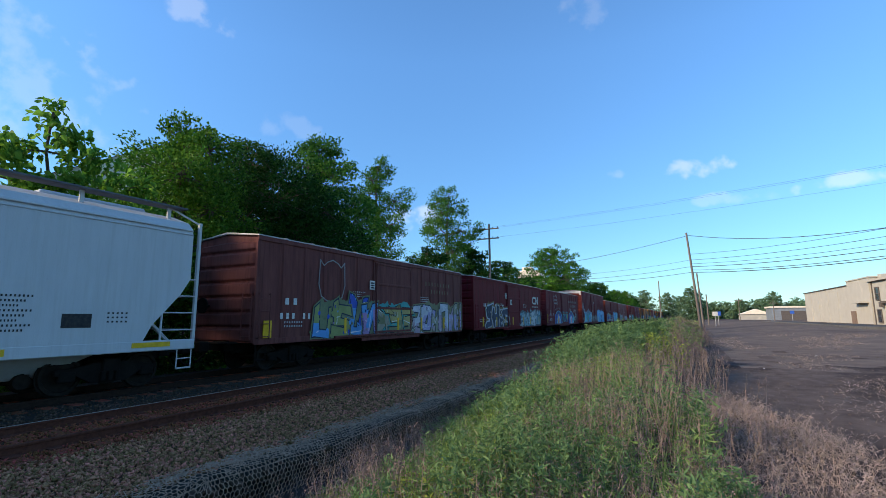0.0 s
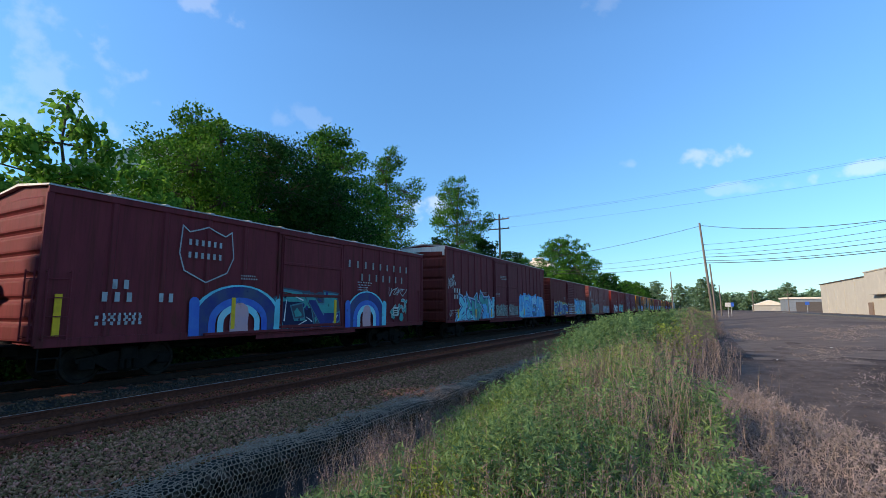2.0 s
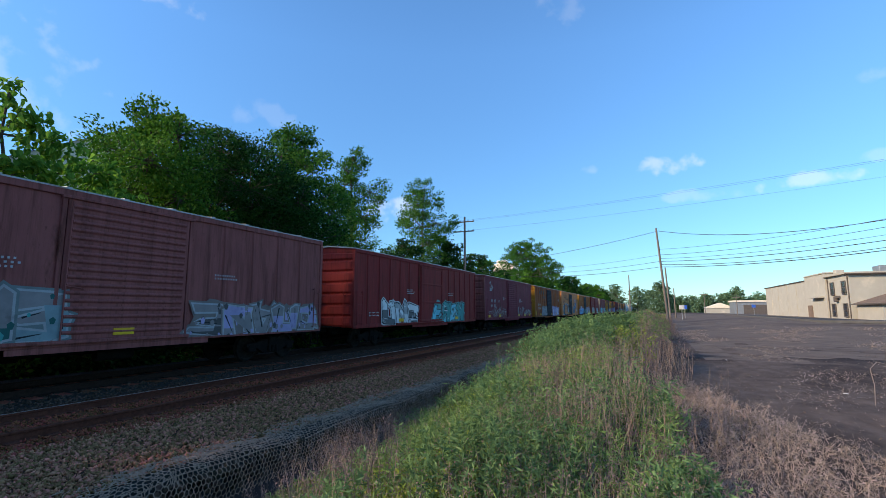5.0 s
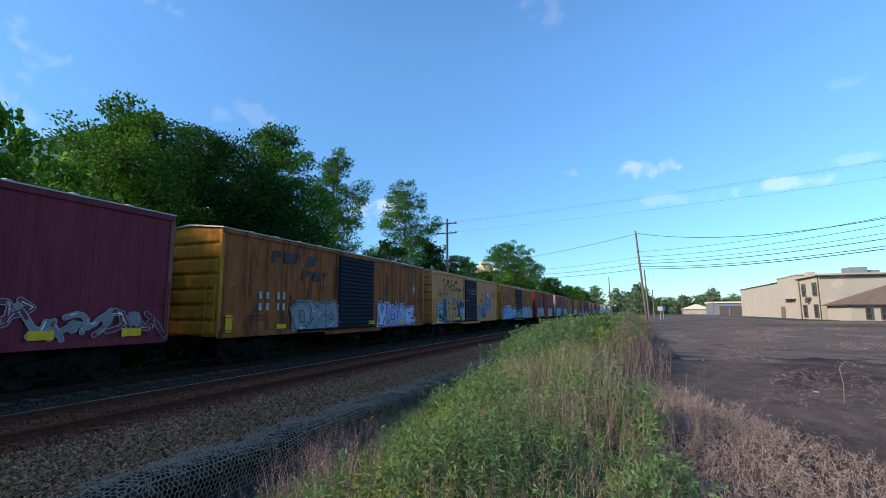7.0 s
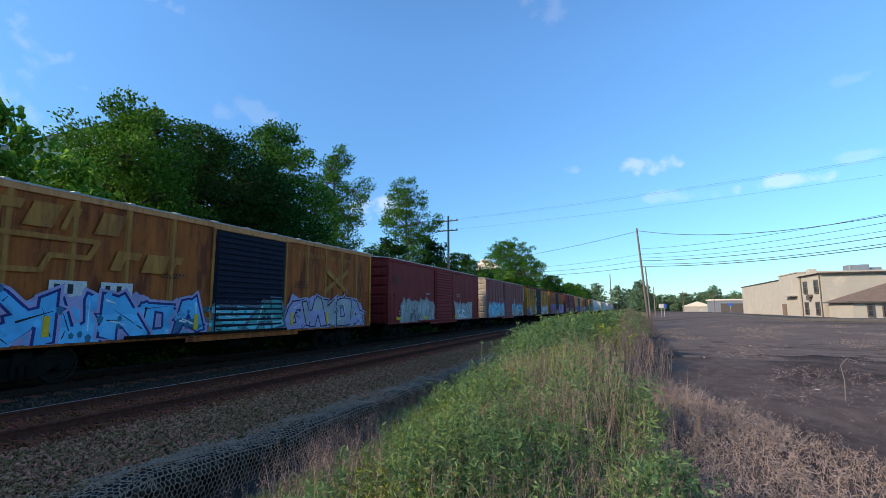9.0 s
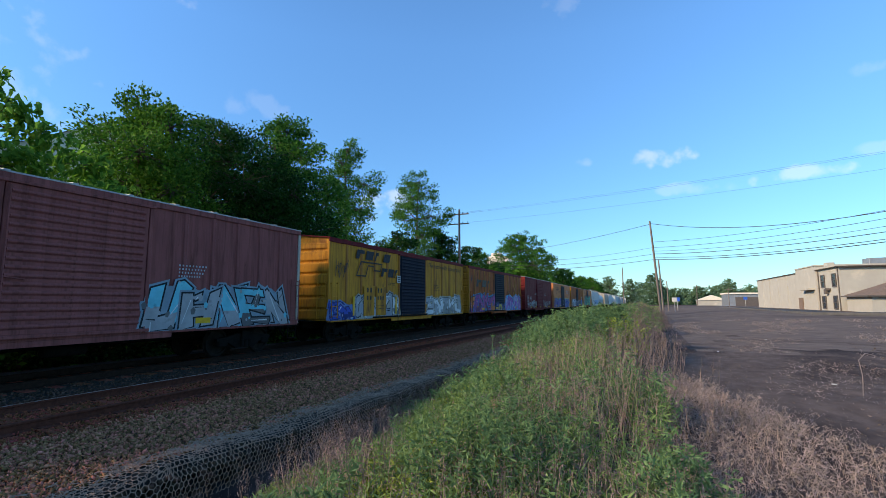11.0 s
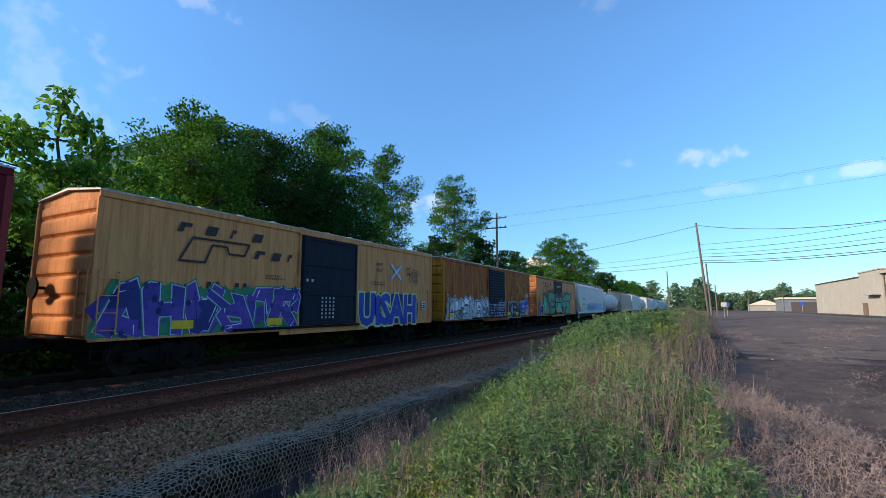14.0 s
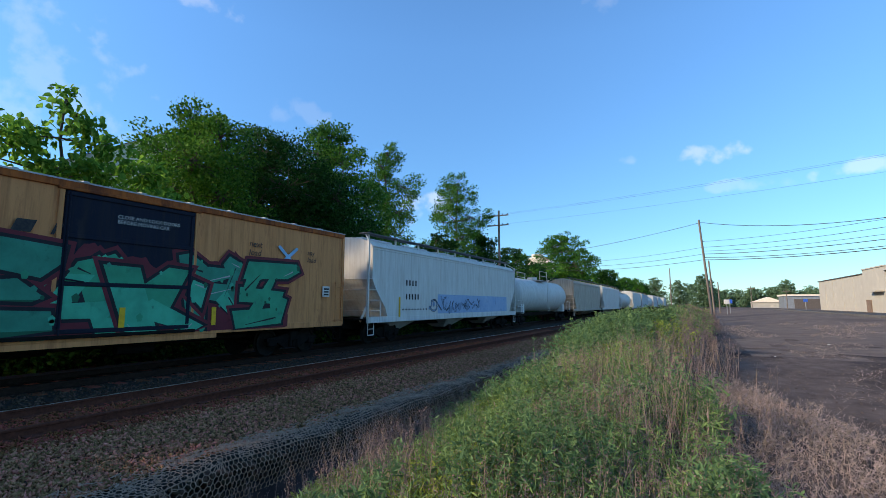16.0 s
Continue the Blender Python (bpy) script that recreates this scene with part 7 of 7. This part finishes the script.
def crib_pos(rng, n):
    y = 1 + 22 * rng.random(n) ** 1.4
    x = -10.15 + 2.45 * rng.random(n) ** 0.9
    return np.stack([x, y, np.full(n, -0.155) + rng.uniform(-0.02, 0.012, n)], -1)


def wall_pos(rng, n):
    y = 1.0 + 29 * rng.random(n) ** 1.4
    x = wall_x(y) - rng.uniform(0.02, 0.25, n)
    z = rng.uniform(-0.98, -0.3, n)
    return np.stack([x, y, z], -1)


stones("ballast_stones", 46000, ballast_pos, 0.033, "loose grey crushed stone on the ballast shoulder", 1, M_STONE)
stones("ballast_stones", 9000, tween_pos, 0.036, "grimy crushed stone between the tracks", 2, M_DARKSTONE)
stones("ballast_stones", 26000, crib_pos, 0.03, "loose rust-stained stone between the ties", 3, M_RUSTSTONE)
stones("wall_stones", 9000, wall_pos, 0.07, "dark stones packed in the wire baskets", 4, M_DARKSTONE)


def gabion():
    wall = thing("gabion_wall", pose(0, 0, 0), "low retaining wall of stones in hexagonal wire mesh", "wall", kind="structure")
    ys = np.linspace(-4, 110, 229)
    bm = bmesh.new()
    prev = None
    for y in ys:
        x = float(wall_x(y))
        cur = [bm.verts.new(p) for p in ((x - 0.12, y, -1.2), (x - 0.1, y, -0.42), (x - 0.18, y, gabion_top(y) - 0.06), (x - 0.55, y, -0.21), (x - 0.55, y, -1.2))]
        if prev:
            for i in range(4):
                bm.faces.new((prev[i], cur[i], cur[i + 1], prev[i + 1]))
        prev = cur
    part("core", bm, M_NEARBLACK, wall)
    # hexagonal wire netting over the face and the top
    rng = np.random.default_rng(9)
    a = 0.04
    verts = []
    prof = [(0.0, -1.05), (0.03, -0.34), (-0.05, -0.22), (-0.28, -0.18), (-0.66, -0.18)]
    seg = [math.dist(p, q) for p, q in zip(prof, prof[1:])]
    total = sum(seg)

    def at(y, s):
        """A point on the netting: y along the wall, s up its face and over its top."""
        for (p, q), d in zip(zip(prof, prof[1:]), seg):
            if s <= d or q is prof[-1]:
                k = min(1.0, s / d)
                dx, z = p[0] + (q[0] - p[0]) * k, p[1] + (q[1] - p[1]) * k
                break
            s -= d
        b = noise.noise((y * 1.7, z * 3 + dx * 3, 1.0))
        return Vector((float(wall_x(y)) + dx + 0.06 * b + 0.03, y + 0.03 * noise.noise((y * 9, z * 9, dx * 9)), z + 0.05 * b + (gabion_top(y) + 0.2) * max(0.0, min(1.0, (z + 0.6) / 0.4)) * (1 - max(0.0, (-dx - 0.3) / 0.32))))

    def ribbon(p, q, w):
        d = (q - p).normalized()
        n = Vector((0.75, -0.35, 0.55))
        sd = d.cross(n).normalized() * w
        verts.extend([p - sd, q - sd, q + sd, p + sd])
    y = 0.4
    w, h = a * math.sqrt(3), a * 1.5
    j = 0
    rows = int(total / h)
    while y < 26:
        for r in range(rows):
            yy = y + (r % 2) * w / 2
            s = r * h
            c = at(yy, s)
            up = at(yy, min(total, s + a * 0.9))
            ribbon(c, up, 0.0052)
            ribbon(up, at(yy + w / 2, min(total, s + h)), 0.004)
            ribbon(up, at(yy - w / 2, min(total, s + h)), 0.004)
        y += w
    R = random.Random(31)   # loose, crumpled strands on top
    for _ in range(1500):
        yy, sv = 0.6 + 22 * R.random() ** 1.5, total * R.uniform(0.52, 1.0)
        p = at(yy, sv) + Vector((0, 0, R.uniform(0.0, 0.05)))
        for _ in range(3):
            q = at(yy + R.uniform(-0.09, 0.09), min(total, sv + R.uniform(-0.07, 0.07))) + Vector((0, 0, R.uniform(0.0, 0.06)))
            if (q - p).length > 0.004:
                ribbon(p, q, 0.0034)
            p = q
    quads_mesh("wire_netting", np.array([tuple(v) for v in verts]), M_WIRE, wall)
    bm = tube([at(v, total * 0.56) for v in np.linspace(0.2, 40, 120)], 0.006)
    part("edge_wire", bm, M_WIRE, wall)


gabion()

# ---- weeds ----
W_GREEN = leaf_mat("green weeds", (0.225, 0.325, 0.105), (0.15, 0.24, 0.078), 0.4)
W_YELLOW = leaf_mat("yellow-green weeds", (0.26, 0.32, 0.065), (0.20, 0.27, 0.055), 0.4)
W_DEEP = leaf_mat("deep green weeds", (0.12, 0.205, 0.085), (0.155, 0.25, 0.095), 0.4)
W_DRY = leaf_mat("dry brown stalks", (0.28, 0.20, 0.155), (0.19, 0.135, 0.105), 0.1)
W_STRAW = leaf_mat("pale dead brush", (0.33, 0.25, 0.215), (0.235, 0.175, 0.15), 0.1)
W_SEED = leaf_mat("purplish seed heads", (0.25, 0.165, 0.15), (0.18, 0.115, 0.105), 0.1)


def ribbons(base, tip, bend, width, rng):
    """Thin stalks as two quads each from base to tip with a bent middle."""
    n = len(base)
    mid = (base + tip) / 2 + bend
    side = np.stack([rng.normal(0, 1, n), rng.normal(0, 1, n), np.zeros(n)], -1)
    side /= np.linalg.norm(side, axis=1, keepdims=True) + 1e-9
    w = np.asarray(width).reshape(-1, 1) * side
    q1 = np.stack([base - w, base + w, mid + w * 0.8, mid - w * 0.8], 1)
    q2 = np.stack([mid - w * 0.8, mid + w * 0.8, tip + w * 0.25, tip - w * 0.25], 1)
    return np.concatenate([q1, q2]).reshape(-1, 3)


def weeds(name, n, area, height, mat, label, seed, leaf=0.09, per=26, stalk=0.004, wide=0.28, head=0, head_mat=None, lean=0.12):
    """Stalked weeds: stems with narrow leaves all the way up; area(rng, n) gives x, y."""
    rng = np.random.default_rng(seed)
    x, y = area(rng, n)
    n = len(x)
    z = ground_z(x, y)
    h = height(x, y, rng)
    base = np.stack([x, y, z - 0.03], -1)
    tip = base + np.stack([rng.normal(0, lean, n) * h, rng.normal(0, lean, n) * h, h], -1)
    bend = rng.normal(0, 0.05, (n, 3)) * h[:, None]
    far = 1 + 0.05 * np.maximum(0, y - 5)
    vs = [ribbons(base, tip, bend, stalk * far, rng)]
    k = rng.uniform(0.12, 1.0, (n, per)) ** 0.8
    pos = base[:, None] + (tip - base)[:, None] * k[..., None] + bend[:, None] * (1 - np.abs(2 * k - 1))[..., None]
    ang = rng.uniform(0, 2 * np.pi, (n, per))
    out = np.stack([np.cos(ang), np.sin(ang), rng.uniform(0.1, 0.9, (n, per))], -1)
    L = (leaf * (1.25 - 0.7 * k) * rng.uniform(0.6, 1.4, (n, per))) * far[:, None]
    pos = pos + out * L[..., None] * 0.5
    vs.append(leaf_cards(pos.reshape(-1, 3), out.reshape(-1, 3), L.ravel(), rng, 0.1, wide))
    ob = quads_mesh(name, np.concatenate(vs), mat)
    tagged(ob, label, "weeds", kind="stuff")
    if head:
        kk = rng.uniform(0.72, 1.05, (n, head))
        pos = base[:, None] + (tip - base)[:, None] * kk[..., None] + rng.normal(0, 0.03, (n, head, 3)) * far[:, None, None]
        ob = quads_mesh("seed_heads", leaf_cards(pos.reshape(-1, 3), np.tile([0, 0, 1.0], (n * head, 1)), rng.uniform(0.008, 0.02, n * head) * np.repeat(far, head), rng, 0, 0.6), head_mat or mat)
        tagged(ob, "dry brownish seed heads on weed stalks", "weeds", kind="stuff")


def bank(x_lo, x_hi, y_lo, y_hi, power=1.8, clump=0.0, seed=0.0, taper=0.0):
    """Places on the bank between the stone wall (x_lo from its face) and the lot; clump thins them by patches."""
    def area(rng, n):
        y = y_lo + (y_hi - y_lo) * rng.random(n * 3) ** power
        a = wall_x(y) + x_lo - 0.1 + 0.75 * (1 - smooth(y, 2.5, 9))
        ragged = np.array([0.9 * noise.noise((q * 0.6, seed, 4.0)) for q in y])
        x = a + (x_hi - taper * smooth(y, 5.5, 12) + ragged + 0.02 * np.maximum(0, y - 12) - a) * rng.random(n * 3)
        keep = np.array([noise.noise((p * 0.55, q * 0.4, seed)) for p, q in zip(x, y)]) > clump - 1e-9 if clump > -1 else np.ones(len(x), bool)
        return x[keep][:n], y[keep][:n]
    return area


def weed_height(lo, hi):
    def f(x, y, rng):
        near = (0.45 + 0.55 * smooth(y, 1.5, 9.0)) * (0.5 + 0.5 * smooth(0.9 - x, 0, 1.7))
        return rng.uniform(lo, hi, len(x)) * near * (0.6 + 0.4 * smooth(x - wall_x(y), 0.6, 3.2)) * np.array([0.92 + 0.42 * noise.noise((p * 0.7, q * 0.45, 2.5)) for p, q in zip(x, y)])
    return f


def vegetation():
    weeds("green_weeds", 3900, bank(0.35, 0.25, 1.2, 40, 1.7, -0.22, 9.0, taper=1.1), weed_height(0.6, 1.05), W_GREEN, "dense green weeds on the bank beside the wall", 1, leaf=0.115, per=34, wide=0.14)
    weeds("deep_green_weeds", 1500, bank(1.2, 0.3, 1.4, 40, 1.6, 0.05, 3.0, taper=1.3), weed_height(0.75, 1.25), W_DEEP, "tall deep green weeds on the bank", 2, leaf=0.13, per=40, wide=0.2)
    weeds("yellow_weeds", 1300, bank(0.3, -1.2, 1.2, 14, 1.5, 0.05, 8.0), weed_height(0.5, 0.85), W_YELLOW, "yellow-green leafy weeds on the bank", 3, leaf=0.10, per=40, wide=0.26)
    weeds("grass", 9000, bank(0.3, 0.1, 1.0, 45, 1.7, taper=0.8), weed_height(0.5, 1.05), W_GREEN, "long green grass blades on the bank", 4, leaf=0.2, per=3, stalk=0.005, wide=0.05, lean=0.2)
    weeds("straw_grass", 4800, bank(0.8, 0.25, 1.0, 40, 1.7, -0.1, 6.0), weed_height(0.6, 1.1), W_STRAW, "pale dry grass stalks standing in the weeds", 14, leaf=0.12, per=3, stalk=0.0026, wide=0.05, lean=0.22)
    weeds("dry_weeds", 3600, bank(0.25, 0.15, 1.3, 60, 1.6, 0.02, 5.0), weed_height(0.75, 1.2), W_DRY, "dry brown weed stalks with seed heads", 5, leaf=0.05, per=8, wide=0.14, head=9, head_mat=W_SEED, lean=0.16)
    weeds("dry_weeds", 3000, bank(3.0, 0.8, 2.5, 110, 1.5), weed_height(0.9, 1.3), W_DRY, "dry brown weed stalks with seed heads", 6, leaf=0.06, per=9, wide=0.14, head=12, head_mat=W_SEED, lean=0.16)
    weeds("far_weeds", 1200, bank(0.6, 0.4, 22, 120, 1.2), weed_height(0.9, 1.3), W_GREEN, "weeds along the bank in the distance", 7, leaf=0.09, per=20)

    def spot(cx, cy, sx, sy):
        return lambda rng, n: (cx + np.clip(rng.normal(0, sx, n), -2 * sx, 2 * sx), cy + np.clip(rng.normal(0, sy, n), -2 * sy, 2 * sy))

    def tall(lo, hi):
        return lambda x, y, rng: rng.uniform(lo, hi, len(x))
    weeds("leafy_bush", 230, spot(-2.4, 14.0, 0.42, 0.5), tall(1.0, 1.55), W_DEEP, "tall dense deep green leafy bush on the bank", 41, leaf=0.13, per=60, wide=0.24)
    weeds("leafy_bush", 120, spot(-1.2, 17.5, 0.4, 0.5), tall(1.0, 1.5), W_DEEP, "tall dense deep green leafy bush on the bank", 42, leaf=0.13, per=50, wide=0.22)
    weeds("leafy_bush", 110, spot(-1.3, 3.9, 0.35, 0.4), tall(0.5, 0.85), W_DEEP, "low dense deep green leafy bush on the bank", 43, leaf=0.09, per=50, wide=0.22)
    for cx, cy, k in ((-3.35, 4.5, 51), (-4.1, 6.0, 52), (-2.5, 3.4, 53), (-0.9, 5.6, 54), (-1.8, 8.0, 55)):
        weeds("dry_weeds", 80, spot(cx, cy, 0.28, 0.34), tall(0.5, 0.9), W_DRY, "stand of dry brown weed stalks with seed heads", k, leaf=0.05, per=12, wide=0.14, head=22, head_mat=W_SEED, lean=0.17)

    def brush_area(rng, n):
        y = 1.6 + 9 * rng.random(n) ** 1.3
        x = -0.1 + (0.9 + 2.6 * (1 - smooth(y, 3, 11))) * rng.random(n) ** 1.2
        return x, y
    weeds("dead_brush", 5200, brush_area, lambda x, y, rng: rng.uniform(0.08, 0.36, len(x)) * (1 - 0.6 * smooth(x, 0.5, 3.5)), W_STRAW, "tangled pale dead brush beside the lot", 8, leaf=0.06, per=9, stalk=0.0024, wide=0.12, lean=0.6)

    def litter_area(rng, n):
        y = 2 + 40 * rng.random(n) ** 1.4
        x = 0.3 + 16 * rng.random(n) ** 1.3
        keep = np.array([noise.noise((p * 0.35, q * 0.22, 11.0)) for p, q in zip(x, y)]) > 0.05
        return x[keep], y[keep]
    weeds("dry_litter", 11000, litter_area, lambda x, y, rng: rng.uniform(0.02, 0.10, len(x)), W_STRAW, "dry stalk litter lying on the cleared lot", 9, leaf=0.07, per=3, stalk=0.003, wide=0.1, lean=1.6)


    rng = np.random.default_rng(21)
    n = 9000
    y = 2 + 30 * rng.random(n) ** 1.6
    x = 0.2 + 16 * rng.random(n) ** 1.2
    pos = np.stack([x, y, ground_z(x, y) + 0.02], -1)
    ob = quads_mesh("wood_chips", leaf_cards(pos, rng.normal(0, 1, (n, 3)) * (1, 1, 0.15), rng.uniform(0.015, 0.06, n) * (1 + 0.015 * y), rng, 0, 0.35), M_CLOD)
    tagged(ob, "brown wood chips and bark scattered on the lot", "litter", kind="stuff")


vegetation()


def clod_pos(rng, n):
    y = 2 + 45 * rng.random(n) ** 1.6
    x = 0.4 + 18 * rng.random(n) ** 1.2
    return np.stack([x, y, ground_z(x, y)], -1)


stones("earth_clods", 9000, clod_pos, 0.012, "brown clods of earth strewn over the lot", 12, M_CLOD)


def small_things():
    """Edge plants by the stone wall, a tall green clump, litter on the lot and signs at the far end."""
    def edge(rng, n):
        y = 2.6 + 12 * rng.random(n)
        return wall_x(y) + 0.45 + 0.5 * (1 - smooth(y, 2, 9)) + rng.normal(0, 0.25, n), y
    weeds("wall_foot_weeds", 260, edge, lambda x, y, rng: rng.uniform(0.35, 0.75, len(x)), W_DRY, "brownish dry weeds at the foot of the wall", 31, leaf=0.05, per=20, wide=0.15, head=10, head_mat=W_SEED)

    def clump(rng, n):
        return rng.normal(-2.3, 0.55, n), rng.normal(13.5, 1.5, n)
    weeds("tall_green_clump", 420, clump, lambda x, y, rng: rng.uniform(1.0, 1.45, len(x)), W_DEEP, "tall fresh green clump of weeds on the bank", 32, leaf=0.11, per=46, wide=0.2)

    def yellow(rng, n):
        return rng.normal(-0.7, 0.3, n), rng.normal(14.0, 0.8, n)
    weeds("yellow_shrub", 36, yellow, lambda x, y, rng: rng.uniform(0.9, 1.25, len(x)), W_YELLOW, "small yellow-green shrub on the bank", 33, leaf=0.09, per=36, wide=0.35)
    for x, y, s in ((3.35, 11.8, 0.04), (2.1, 18.0, 0.04), (6.8, 17.0, 0.035), (4.6, 24.0, 0.045)):
        bm = boxes(((-s, -s * 0.6, 0), (s, s * 0.6, s * 0.5)), bevel=s * 0.15)
        o = part("pale_stone", bm, M_WHITE)
        o.matrix_basis = pose(x, y, float(ground_z(x, y)) + 0.01, 8, 5, 40 * x)
        tagged(o, "small pale stone lying on the lot", "stone", "pale stones on the lot")
    z = float(ground_z(3.4, 10.6))
    st = thing("dead_stalk", pose(3.4, 10.6, z), "single bent dead stalk standing on the lot", "stalk")
    part("stem", tube([(0, 0, 0), (0.02, 0, 0.35), (0.0, 0.05, 0.62), (0.12, 0.1, 0.74), (0.26, 0.15, 0.7)], 0.006), W_STRAW, st)
    blue = material("blue sign paint", (0.03, 0.12, 0.5), (0.03, 0.1, 0.42), 3.0, 0.5)
    for x, y, m in ((19.2, 116.0, blue), (3.9, 78.0, M_WHITE), (4.6, 84.0, blue)):
        zz = float(ground_z(x, y))
        s = thing("sign", pose(x, y, zz), "small sign board on a post beyond the lot", "sign", "signs")
        part("post", rods(((0, 0, -0.2), (0, 0, 2.1), 0.05)), M_METAL, s)
        part("board", boxes(((-0.35, -0.08, 1.5), (0.35, -0.02, 2.1)), bevel=0.01), m, s)


small_things()


# ---- motion ----
def motions():
    ts = [i * 0.5 for i in range(33)]
    for car, s in TRAIN:
        walk(car, [(t, pose(TRAIN_TRACK, s - SPEED * t, 0)) for t in ts])
    turn = math.degrees(SPEED / FPS / 0.455)
    spins = [i / FPS for i in range(16 * FPS + 1)]
    for w, k in WHEELSETS:
        walk(w, [(t, pose(0, k, 0.455, turn * i % 360)) for i, t in enumerate(spins)])


motions()
